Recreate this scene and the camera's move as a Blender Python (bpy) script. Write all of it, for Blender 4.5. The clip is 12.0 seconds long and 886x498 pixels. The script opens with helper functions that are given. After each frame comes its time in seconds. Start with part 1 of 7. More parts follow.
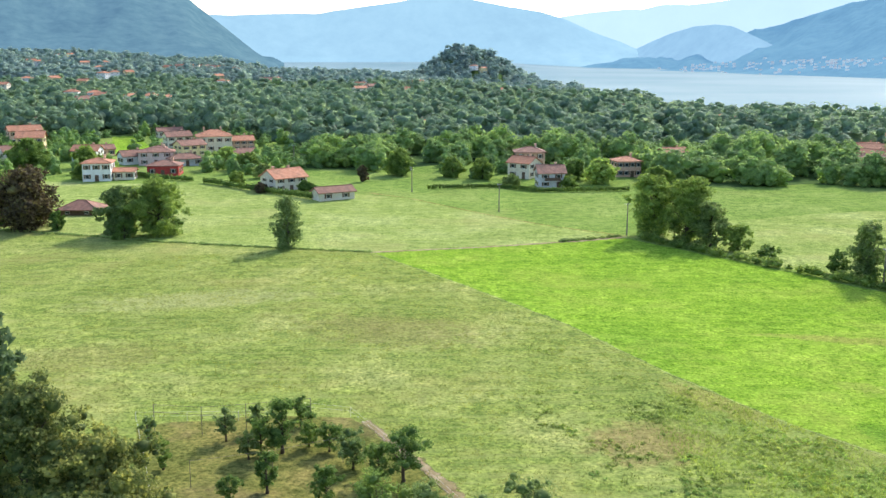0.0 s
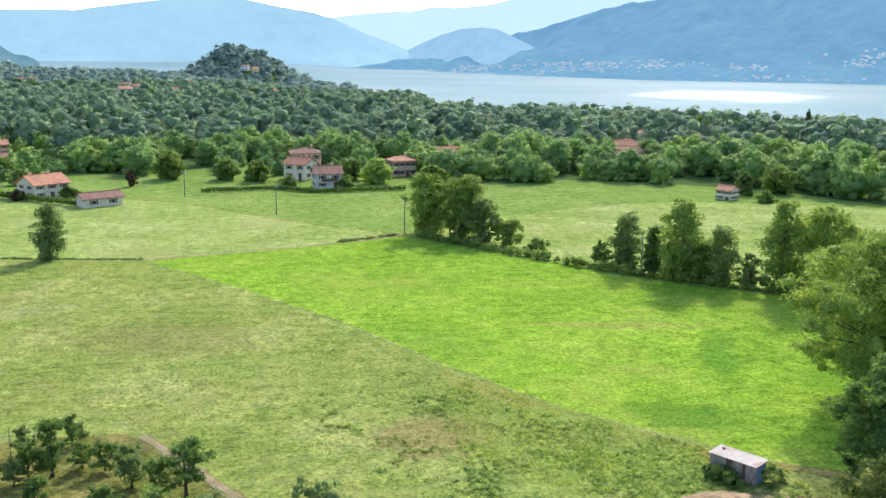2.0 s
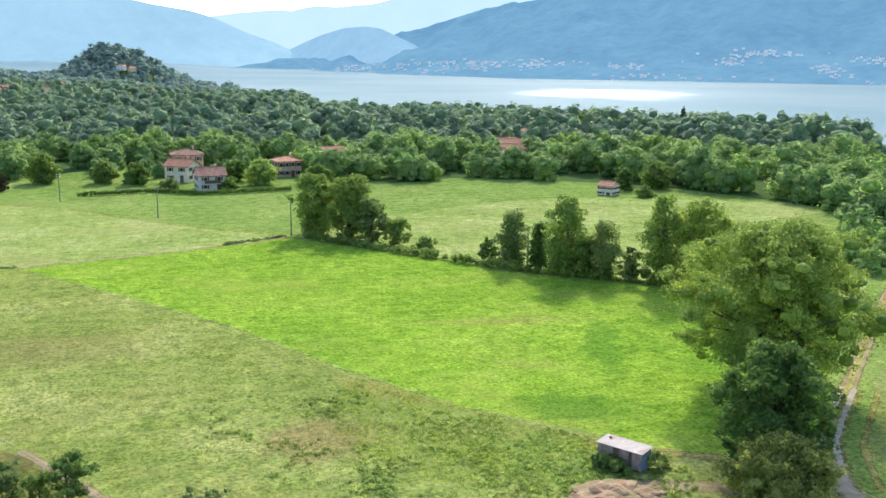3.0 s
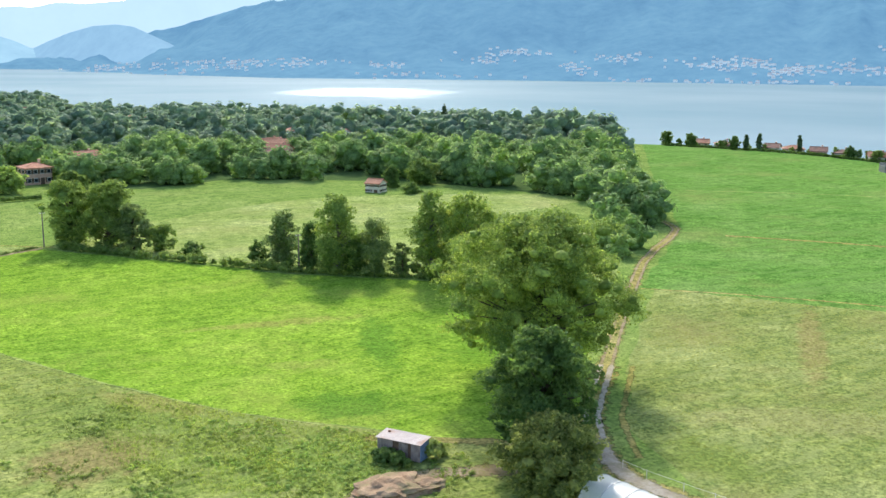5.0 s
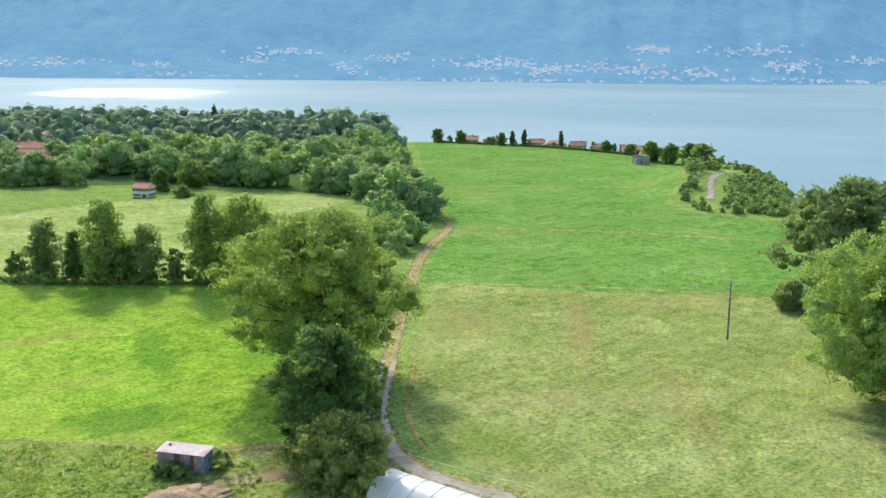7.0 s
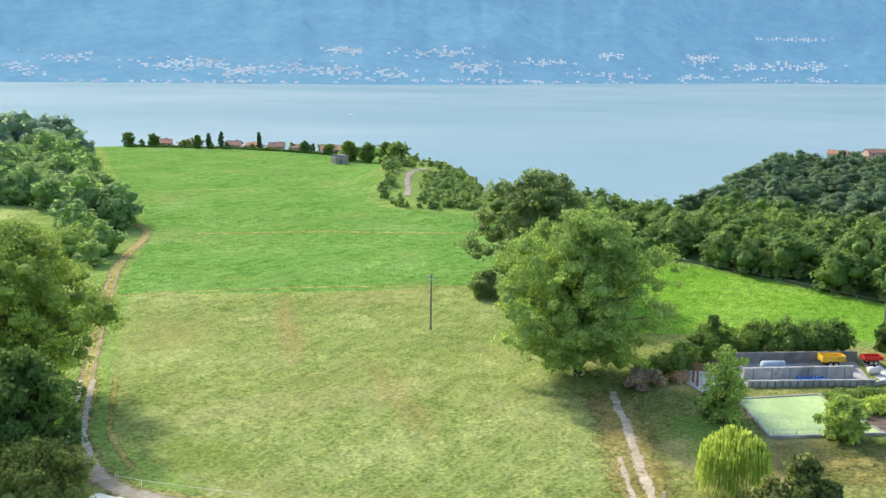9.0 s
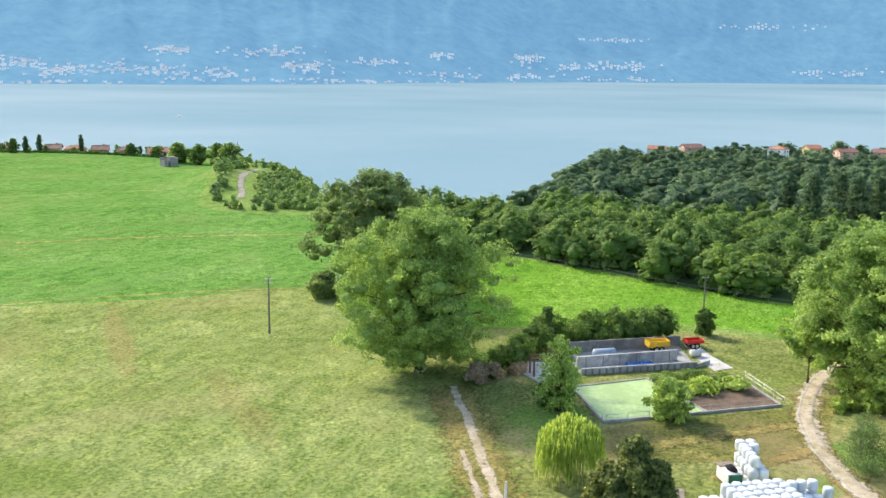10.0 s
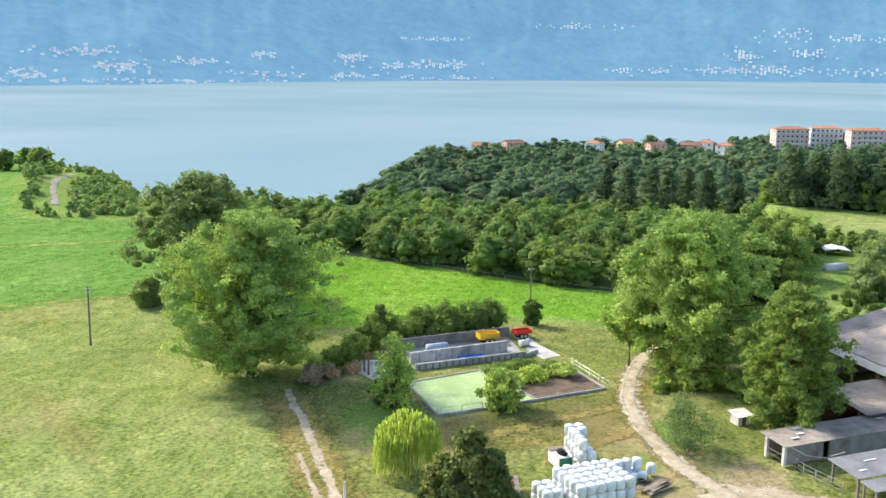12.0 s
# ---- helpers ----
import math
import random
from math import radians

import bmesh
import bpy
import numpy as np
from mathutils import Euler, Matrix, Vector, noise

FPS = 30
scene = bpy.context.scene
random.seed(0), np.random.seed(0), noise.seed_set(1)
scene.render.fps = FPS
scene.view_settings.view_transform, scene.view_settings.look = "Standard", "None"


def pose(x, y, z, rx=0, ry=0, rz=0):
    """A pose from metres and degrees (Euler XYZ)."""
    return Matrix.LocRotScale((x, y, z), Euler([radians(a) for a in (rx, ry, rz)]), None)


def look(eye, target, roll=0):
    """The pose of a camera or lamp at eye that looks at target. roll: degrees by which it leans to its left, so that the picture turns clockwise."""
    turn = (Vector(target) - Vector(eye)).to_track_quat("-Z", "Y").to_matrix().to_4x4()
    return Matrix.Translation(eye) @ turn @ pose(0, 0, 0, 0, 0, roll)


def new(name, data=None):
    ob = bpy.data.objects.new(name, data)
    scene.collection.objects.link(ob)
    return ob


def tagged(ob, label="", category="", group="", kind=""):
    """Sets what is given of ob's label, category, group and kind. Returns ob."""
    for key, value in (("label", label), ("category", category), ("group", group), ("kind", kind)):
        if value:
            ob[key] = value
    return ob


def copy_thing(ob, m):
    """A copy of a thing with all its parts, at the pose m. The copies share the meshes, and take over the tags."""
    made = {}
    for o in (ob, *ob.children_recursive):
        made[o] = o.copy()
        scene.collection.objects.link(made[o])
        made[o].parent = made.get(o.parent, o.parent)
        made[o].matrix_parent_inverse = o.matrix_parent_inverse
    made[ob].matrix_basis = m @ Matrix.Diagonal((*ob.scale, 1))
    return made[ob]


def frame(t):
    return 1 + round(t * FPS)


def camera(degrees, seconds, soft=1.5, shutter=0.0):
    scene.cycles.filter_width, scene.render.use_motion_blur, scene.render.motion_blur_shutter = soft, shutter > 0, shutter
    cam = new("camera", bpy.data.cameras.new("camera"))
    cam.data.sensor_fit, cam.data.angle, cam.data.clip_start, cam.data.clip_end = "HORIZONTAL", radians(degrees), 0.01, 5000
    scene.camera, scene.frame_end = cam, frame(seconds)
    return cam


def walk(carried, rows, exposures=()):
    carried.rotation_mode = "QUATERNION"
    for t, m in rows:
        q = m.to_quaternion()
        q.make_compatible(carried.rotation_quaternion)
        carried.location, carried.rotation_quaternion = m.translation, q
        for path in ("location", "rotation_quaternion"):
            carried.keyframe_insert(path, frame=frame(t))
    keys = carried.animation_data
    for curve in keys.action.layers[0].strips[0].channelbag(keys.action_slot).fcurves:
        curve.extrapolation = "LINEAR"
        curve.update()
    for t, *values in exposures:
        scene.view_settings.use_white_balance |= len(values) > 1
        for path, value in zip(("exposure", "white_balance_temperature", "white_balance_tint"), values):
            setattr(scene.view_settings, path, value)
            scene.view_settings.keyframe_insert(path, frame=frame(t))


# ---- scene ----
# ---- camera ----
cam = camera(48.44, 12.0)
EYE = 38.0
TURNS = """0 78.70 0.00 0.00;0.5 78.71 -0.23 -2.34;1 78.75 -0.30 -6.73;1.5 78.77 -0.38 -9.91;2 78.79 -0.48 -12.93;2.5 78.81 -0.47 -16.27
3 78.80 -0.45 -19.56;3.5 78.81 -0.42 -23.24;5.5 78.85 -0.38 -36.17;6 78.86 -0.39 -39.29;6.5 78.88 -0.40 -42.52;7 78.90 -0.50 -46.15
9 79.13 -0.75 -63.50;9.5 79.20 -0.78 -68.31;10 79.23 -0.80 -73.08;10.5 79.31 -0.77 -77.72;11 79.34 -0.73 -81.86;11.5 79.31 -0.65 -83.09;12 79.28 -0.62 -83.15"""
PATH = []
for row in TURNS.replace("\n", ";").split(";"):
    t, rx, ry, rz = map(float, row.split())
    PATH.append((t, pose(0, 0, EYE, rx, ry, rz)))
walk(cam, PATH, exposures=[(0, 1.24, 6450, 10), (5.5, 1.16, 6430, 10), (9, 1.28, 6560, 10), (12, 1.36, 6680, 10)])

# ---- world and sun ----
SUN_AZ, SUN_EL = 30.0, 34.0
world = bpy.data.worlds.new("sky")
scene.world = world
world.use_nodes = True
wt = world.node_tree
sky = wt.nodes.new("ShaderNodeTexSky")
sky.sky_type = "NISHITA"
sky.sun_disc = False
sky.sun_elevation = radians(SUN_EL)
sky.sun_rotation = radians(SUN_AZ)
sky.altitude = 300
sky.air_density, sky.dust_density, sky.ozone_density = 1.0, 2.3, 1.0
wt.links.new(sky.outputs[0], wt.nodes["Background"].inputs[0])
wt.nodes["Background"].inputs[1].default_value = 0.15
sun = new("sun", bpy.data.lights.new("sun", "SUN"))
sun.data.energy, sun.data.angle, sun.data.color = 2.15, radians(3.5), (1.0, 0.93, 0.80)
sun.matrix_world = look((0, 0, 300), (-math.sin(radians(SUN_AZ)) * 100, -math.cos(radians(SUN_AZ)) * 100, 300 - 100 * math.tan(radians(SUN_EL))))

# ---- materials ----


def material(name):
    m = bpy.data.materials.new(name)
    m.use_nodes = True
    m.node_tree.nodes.clear()
    return m, m.node_tree


def node(nt, kind, **given):
    n = nt.nodes.new("ShaderNode" + kind)
    for k, v in given.items():
        if k in n.inputs:
            n.inputs[k].default_value = v
        else:
            n.inputs[k.replace("_", " ")].default_value = v
    return n


def noise_of(nt, scale, detail=4.0, stretch=None, turn=0.0, rough=0.55):
    """A noise value over the ground in metres."""
    tc = nt.nodes.new("ShaderNodeTexCoord")
    out = tc.outputs["Object"]
    if stretch:
        mp = nt.nodes.new("ShaderNodeMapping")
        mp.inputs["Scale"].default_value = stretch
        mp.inputs["Rotation"].default_value = (0, 0, radians(turn))
        nt.links.new(out, mp.inputs[0])
        out = mp.outputs[0]
    n = nt.nodes.new("ShaderNodeTexNoise")
    n.inputs["Scale"].default_value = scale
    n.inputs["Detail"].default_value = detail
    n.inputs["Roughness"].default_value = rough
    nt.links.new(out, n.inputs["Vector"])
    return n.outputs["Fac"]


def ramp(nt, fac, stops):
    r = nt.nodes.new("ShaderNodeValToRGB")
    while len(r.color_ramp.elements) < len(stops):
        r.color_ramp.elements.new(0.5)
    for e, (p, c) in zip(r.color_ramp.elements, stops):
        e.position, e.color = p, (*c, 1)
    nt.links.new(fac, r.inputs[0])
    return r.outputs[0]


def blend(nt, fac, a, b, how="MIX"):
    m = nt.nodes.new("ShaderNodeMix")
    m.data_type, m.blend_type = "RGBA", how
    for sock, v in ((m.inputs[0], fac), (m.inputs[6], a), (m.inputs[7], b)):
        if isinstance(v, (int, float)):
            sock.default_value = v
        elif isinstance(v, tuple):
            sock.default_value = (*v, 1)
        else:
            nt.links.new(v, sock)
    return m.outputs[2]


def math_node(nt, op, a, b=0.0, clamp=False):
    m = nt.nodes.new("ShaderNodeMath")
    m.operation, m.use_clamp = op, clamp
    for sock, v in ((m.inputs[0], a), (m.inputs[1], b)):
        if isinstance(v, (int, float)):
            sock.default_value = v
        else:
            nt.links.new(v, sock)
    return m.outputs[0]


def finish(nt, colour, rough=0.8, bump=None, height=0.05, translucent=0.0, metal=0.0, spec=0.3):
    out = nt.nodes.new("ShaderNodeOutputMaterial")
    p = nt.nodes.new("ShaderNodeBsdfPrincipled")
    p.inputs["Roughness"].default_value = rough
    p.inputs["Metallic"].default_value = metal
    p.inputs["Specular IOR Level"].default_value = spec
    if isinstance(colour, tuple):
        p.inputs["Base Color"].default_value = (*colour, 1)
    else:
        nt.links.new(colour, p.inputs["Base Color"])
    if bump is not None:
        b = nt.nodes.new("ShaderNodeBump")
        b.inputs["Strength"].default_value = 1.0
        b.inputs["Distance"].default_value = height
        nt.links.new(bump, b.inputs["Height"])
        nt.links.new(b.outputs[0], p.inputs["Normal"])
    if translucent:
        tr = nt.nodes.new("ShaderNodeBsdfTranslucent")
        if isinstance(colour, tuple):
            tr.inputs[0].default_value = (*colour, 1)
        else:
            nt.links.new(blend(nt, 1.0, colour, (1.3, 1.25, 1.0), "MULTIPLY"), tr.inputs[0])
        mx = nt.nodes.new("ShaderNodeMixShader")
        mx.inputs[0].default_value = translucent
        nt.links.new(p.outputs[0], mx.inputs[1])
        nt.links.new(tr.outputs[0], mx.inputs[2])
        nt.links.new(mx.outputs[0], out.inputs[0])
    else:
        nt.links.new(p.outputs[0], out.inputs[0])


def soft_spot(nt, x, y, rx, ry, rot):
    """1 inside a ragged patch of ground, fading to 0 outside."""
    tc = nt.nodes.new("ShaderNodeTexCoord")
    mp = nt.nodes.new("ShaderNodeMapping")
    mp.vector_type = "TEXTURE"
    mp.inputs["Location"].default_value = (x, y, 0)
    mp.inputs["Rotation"].default_value = (0, 0, radians(rot))
    mp.inputs["Scale"].default_value = (rx, ry, 1000)
    nt.links.new(tc.outputs["Object"], mp.inputs[0])
    ln = nt.nodes.new("ShaderNodeVectorMath")
    ln.operation = "LENGTH"
    nt.links.new(mp.outputs[0], ln.inputs[0])
    v = math_node(nt, "ADD", ln.outputs["Value"], math_node(nt, "MULTIPLY", math_node(nt, "SUBTRACT", noise_of(nt, 0.35, 6, rough=0.7), 0.5), 2.2))
    return ramp(nt, v, [(0.55, (1, 1, 1)), (1.15, (0, 0, 0))])


def grass_mat(name, dark, mid, light, dry, dry_amount=0.5, streak=None, turn=0.0, lump=0.1, fine=2.2, spots=()):
    """A meadow: broad patches, mowing streaks, fine tufts."""
    m, nt = material(name)
    c = ramp(nt, noise_of(nt, 0.06, 5), [(0.32, dark), (0.5, mid), (0.68, light)])
    f = noise_of(nt, fine, 3, rough=0.7)
    c = blend(nt, 1.0, c, ramp(nt, f, [(0.32, (0.42, 0.48, 0.40)), (0.5, (1.0, 1.0, 1.0)), (0.70, (1.6, 1.52, 1.45))]), "MULTIPLY")
    g = ramp(nt, noise_of(nt, 0.42, 5, rough=0.65), [(0.34, (0.66, 0.74, 0.66)), (0.64, (1.30, 1.22, 1.22))])
    c = blend(nt, 1.0, c, g, "MULTIPLY")
    if streak:
        s = noise_of(nt, 1.0, 3, stretch=streak, turn=turn)
        c = blend(nt, math_node(nt, "MULTIPLY", ramp(nt, s, [(0.45, (0, 0, 0)), (0.7, (1, 1, 1))]), 0.55), c, light)
    d = noise_of(nt, 0.035, 6, rough=0.65)
    dm = math_node(nt, "MULTIPLY", ramp(nt, d, [(0.52, (0, 0, 0)), (0.68, (1, 1, 1))]), dry_amount)
    c = blend(nt, dm, c, blend(nt, f, dry, tuple(v * 1.4 for v in dry)))
    for x, y, rx, ry, rot, tint, much in spots:
        m1 = soft_spot(nt, x, y, rx, ry, rot)
        c = blend(nt, math_node(nt, "MULTIPLY", m1, much), c, blend(nt, 1.0, tint, ramp(nt, f, [(0.3, (0.6, 0.6, 0.6)), (0.7, (1.4, 1.4, 1.4))]), "MULTIPLY"))
    both = math_node(nt, "ADD", f, math_node(nt, "MULTIPLY", noise_of(nt, 0.7, 3), 2.0))
    finish(nt, c, 0.9, both, lump, spec=0.0)
    return m


def leaf_mat(name, dark, light, sunny, glow=0.4, gain=1.0, grain=2.2, vary=1.0):
    """Foliage: sprays and boughs of their own tones, trees differ a little from one another."""
    m, nt = material(name)
    dark, light, sunny = (tuple(v * gain for v in c) for c in (dark, light, sunny))
    geo = nt.nodes.new("ShaderNodeNewGeometry")
    bough = noise_of(nt, 0.55, 3, rough=0.6)
    tone = math_node(nt, "ADD", math_node(nt, "MULTIPLY", geo.outputs["Random Per Island"], 0.6), math_node(nt, "MULTIPLY", math_node(nt, "SUBTRACT", bough, 0.3), 1.1), True)
    c = ramp(nt, tone, [(0.1, dark), (0.55, light), (0.9, sunny)])
    big = noise_of(nt, 0.075, 2)
    lo, hi = 0.28 * vary, 0.26 * vary
    c = blend(nt, 1.0, c, ramp(nt, big, [(0.3, (1 - lo, 1 - lo * 0.8, 1 - lo * 0.7)), (0.5, (1, 1, 1)), (0.7, (1 + hi, 1 + hi * 0.7, 1 - hi * 0.3))]), "MULTIPLY")
    leafy = noise_of(nt, grain, 4, rough=0.7)
    c = blend(nt, 1.0, c, ramp(nt, leafy, [(0.3, (0.68, 0.72, 0.72)), (0.5, (1, 1, 1)), (0.7, (1.38, 1.34, 1.2))]), "MULTIPLY")
    oi = nt.nodes.new("ShaderNodeObjectInfo")
    c = blend(nt, 1.0, c, ramp(nt, oi.outputs["Random"], [(0.0, (0.86, 0.9, 0.9)), (1.0, (1.14, 1.1, 1.0))]), "MULTIPLY")
    finish(nt, c, 0.7, leafy, 0.2 / grain, translucent=glow, spec=0.1)
    return m


def plain(name, dark, light, scale=3.0, rough=0.8, height=0.01, metal=0.0, stain=None, spec=0.3):
    """A surface with grain at two scales and, if given, stains."""
    m, nt = material(name)
    f = noise_of(nt, scale, 5)
    c = ramp(nt, f, [(0.3, dark), (0.7, light)])
    c = blend(nt, 1.0, c, ramp(nt, noise_of(nt, scale * 9, 3), [(0.3, (0.82, 0.82, 0.82)), (0.7, (1.15, 1.15, 1.15))]), "MULTIPLY")
    oi = nt.nodes.new("ShaderNodeObjectInfo")
    c = blend(nt, 1.0, c, ramp(nt, oi.outputs["Random"], [(0.0, (0.88, 0.88, 0.88)), (1.0, (1.1, 1.1, 1.1))]), "MULTIPLY")
    if stain:
        c = blend(nt, ramp(nt, noise_of(nt, scale * 0.45, 6, rough=0.7), [(0.5, (0, 0, 0)), (0.66, (0.8, 0.8, 0.8))]), c, stain)
    finish(nt, c, rough, f, height, metal=metal, spec=spec)
    return m


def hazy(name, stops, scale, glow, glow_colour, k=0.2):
    """Far land through a lot of air: the haze is a blue emission added to pale tints."""
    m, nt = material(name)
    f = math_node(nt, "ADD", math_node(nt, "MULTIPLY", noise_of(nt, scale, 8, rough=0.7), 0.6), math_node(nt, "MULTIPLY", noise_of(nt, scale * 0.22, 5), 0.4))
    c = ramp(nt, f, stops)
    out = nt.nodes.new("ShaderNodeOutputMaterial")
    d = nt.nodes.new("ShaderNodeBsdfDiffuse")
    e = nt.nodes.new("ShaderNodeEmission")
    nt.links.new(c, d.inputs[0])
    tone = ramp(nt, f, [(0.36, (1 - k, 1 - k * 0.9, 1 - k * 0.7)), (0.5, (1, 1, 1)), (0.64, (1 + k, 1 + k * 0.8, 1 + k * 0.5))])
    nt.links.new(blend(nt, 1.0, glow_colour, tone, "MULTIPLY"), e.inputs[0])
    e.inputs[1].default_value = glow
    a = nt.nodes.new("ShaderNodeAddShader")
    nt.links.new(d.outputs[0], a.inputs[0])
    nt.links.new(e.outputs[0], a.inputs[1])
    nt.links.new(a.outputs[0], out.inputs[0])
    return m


M = {}
M["meadow"] = grass_mat("meadow_grass", (0.150, 0.208, 0.050), (0.196, 0.255, 0.066), (0.272, 0.306, 0.108), (0.235, 0.205, 0.08), 0.5, (0.12, 1.0, 1), 25, spots=[(21, 93, 8, 6, 20, (0.23, 0.185, 0.08), 0.75), (33, 92, 8, 20, 35, (0.185, 0.255, 0.065), 0.5), (38, 80, 9, 8, 0, (0.175, 0.26, 0.055), 0.6), (30, 104, 3, 9, 33, (0.27, 0.24, 0.08), 0.5), (-38, 150, 22, 6, 8, (0.30, 0.31, 0.14), 0.5), (-8, 132, 16, 9, -20, (0.20, 0.18, 0.075), 0.45), (-45, 120, 14, 7, 15, (0.20, 0.185, 0.07), 0.4)])
M["bright"] = grass_mat("clover_field", (0.14, 0.26, 0.032), (0.185, 0.315, 0.036), (0.24, 0.36, 0.055), (0.27, 0.29, 0.07), 0.45, (0.1, 0.9, 1), -35, lump=0.16, spots=[(56, 128, 13, 2.2, -12, (0.27, 0.28, 0.075), 0.7), (50, 108, 6, 2.2, -20, (0.25, 0.29, 0.07), 0.5), (63, 112, 3.2, 15, -25, (0.10, 0.215, 0.028), 0.75), (48, 92, 7, 5, -35, (0.085, 0.19, 0.026), 0.7), (20, 150, 10, 3, -30, (0.22, 0.31, 0.05), 0.5), (72, 100, 7, 6, 0, (0.115, 0.24, 0.03), 0.6)])
M["pale"] = grass_mat("pale_meadow", (0.185, 0.258, 0.070), (0.23, 0.30, 0.088), (0.295, 0.35, 0.135), (0.27, 0.26, 0.11), 0.4, (0.1, 0.9, 1), 15)
M["green"] = grass_mat("short_green_meadow", (0.132, 0.215, 0.050), (0.165, 0.25, 0.062), (0.21, 0.285, 0.085), (0.20, 0.21, 0.08), 0.35, (0.1, 0.7, 1), 20)
M["upper"] = grass_mat("upper_field_grass", (0.092, 0.200, 0.041), (0.114, 0.230, 0.049), (0.155, 0.262, 0.073), (0.20, 0.22, 0.075), 0.45, (0.06, 0.5, 1), 28)
M["mown"] = grass_mat("mown_hay_meadow", (0.155, 0.205, 0.058), (0.196, 0.248, 0.076), (0.265, 0.308, 0.118), (0.235, 0.205, 0.088), 0.5, (0.12, 1.0, 1), 40, spots=[(112, 80, 2.2, 22, -52, (0.255, 0.20, 0.085), 0.55), (94, 52, 2.5, 16, -48, (0.25, 0.2, 0.08), 0.4), (70, 60, 5, 6, 0, (0.16, 0.22, 0.05), 0.7), (88, 60, 20, 5, -40, (0.31, 0.30, 0.13), 0.4)])
M["crop"] = grass_mat("young_crop", (0.105, 0.235, 0.028), (0.135, 0.275, 0.032), (0.185, 0.32, 0.05), (0.17, 0.24, 0.06), 0.3, (0.08, 1.2, 1), 75, lump=0.2)
M["yard"] = grass_mat("worn_yard_grass", (0.125, 0.16, 0.045), (0.17, 0.20, 0.062), (0.25, 0.25, 0.10), (0.32, 0.245, 0.14), 0.9, spots=[(99, 5, 9, 3.6, -58, (0.34, 0.27, 0.16), 0.9), (93, 9, 6, 3, -40, (0.30, 0.24, 0.13), 0.8), (108, -3, 6, 3, -50, (0.33, 0.27, 0.16), 0.7), (86, -17, 8, 4, -30, (0.36, 0.30, 0.20), 0.85), (100, 17, 9, 5, 20, (0.13, 0.23, 0.045), 0.8), (101, -12, 6, 4, 60, (0.14, 0.24, 0.05), 0.8), (91, -8, 5, 2.4, -35, (0.15, 0.24, 0.05), 0.7), (117, 4, 5, 16, 30, (0.17, 0.24, 0.055), 0.6), (90, -19, 5, 3, 0, (0.30, 0.24, 0.13), 0.8)])
M["orchard"] = grass_mat("dry_orchard_grass", (0.095, 0.118, 0.034), (0.15, 0.158, 0.048), (0.21, 0.185, 0.07), (0.27, 0.195, 0.105), 0.9)
M["brown"] = grass_mat("brown_dry_grass", (0.17, 0.165, 0.055), (0.225, 0.20, 0.07), (0.28, 0.255, 0.1), (0.26, 0.175, 0.08), 0.9)
M["dry"] = grass_mat("dry_edge_grass", (0.20, 0.19, 0.06), (0.27, 0.25, 0.085), (0.34, 0.32, 0.13), (0.32, 0.24, 0.11), 0.7)
M["blade"] = leaf_mat("meadow_blades", (0.155, 0.205, 0.06), (0.2, 0.25, 0.076), (0.275, 0.30, 0.12), 0.55)
M["blade_bright"] = leaf_mat("clover_blades", (0.115, 0.26, 0.026), (0.145, 0.30, 0.03), (0.19, 0.34, 0.045), 0.55)
M["blade_green"] = leaf_mat("green_weed_blades", (0.20, 0.29, 0.06), (0.27, 0.36, 0.08), (0.36, 0.42, 0.12), 0.55)
M["blade_pale"] = leaf_mat("stubble_blades", (0.17, 0.22, 0.06), (0.215, 0.26, 0.08), (0.28, 0.31, 0.115), 0.6)
M["litter"] = plain("forest_floor", (0.06, 0.105, 0.035), (0.09, 0.14, 0.05), 0.4, 0.9, 0.1, spec=0.0)
M["dirt"] = plain("trodden_dirt", (0.24, 0.18, 0.10), (0.42, 0.35, 0.23), 0.5, 0.95, 0.05, stain=(0.19, 0.19, 0.06), spec=0.0)
M["earth"] = plain("pale_trodden_earth", (0.36, 0.29, 0.20), (0.56, 0.48, 0.36), 0.8, 0.95, 0.05, stain=(0.29, 0.25, 0.13), spec=0.0)
M["gravel"] = plain("pale_gravel", (0.33, 0.29, 0.22), (0.50, 0.46, 0.38), 0.8, 0.95, 0.03, stain=(0.26, 0.25, 0.13), spec=0.0)
M["sand"] = plain("quarry_sand", (0.5, 0.45, 0.36), (0.68, 0.63, 0.53), 0.1, 0.95, 0.1)

# ---- meshes and parts ----


def np_mesh(name, verts, faces, mat, smooth=False):
    """A mesh out of arrays: verts (n, 3), faces (m, 3) or (m, 4)."""
    verts, faces = np.asarray(verts, np.float32), np.asarray(faces, np.int32)
    me = bpy.data.meshes.new(name)
    k = faces.shape[1]
    me.vertices.add(len(verts))
    me.vertices.foreach_set("co", verts.ravel())
    me.loops.add(faces.size)
    me.loops.foreach_set("vertex_index", faces.ravel())
    me.polygons.add(len(faces))
    me.polygons.foreach_set("loop_start", np.arange(len(faces), dtype=np.int32) * k)
    if smooth:
        me.polygons.foreach_set("use_smooth", np.ones(len(faces), dtype=bool))
    me.update(calc_edges=True)
    for m in mat if isinstance(mat, (list, tuple)) else [mat]:
        me.materials.append(m)
    return me


def part(name, bm, mat, parent, label="", smooth=False):
    """Link a bmesh as one mesh object under a thing or a part."""
    me = bpy.data.meshes.new(name)
    bm.to_mesh(me)
    bm.free()
    me.materials.append(mat)
    if smooth:
        me.shade_smooth()
    ob = new(name, me)
    ob.parent = parent
    if label:
        tagged(ob, label)
    return ob


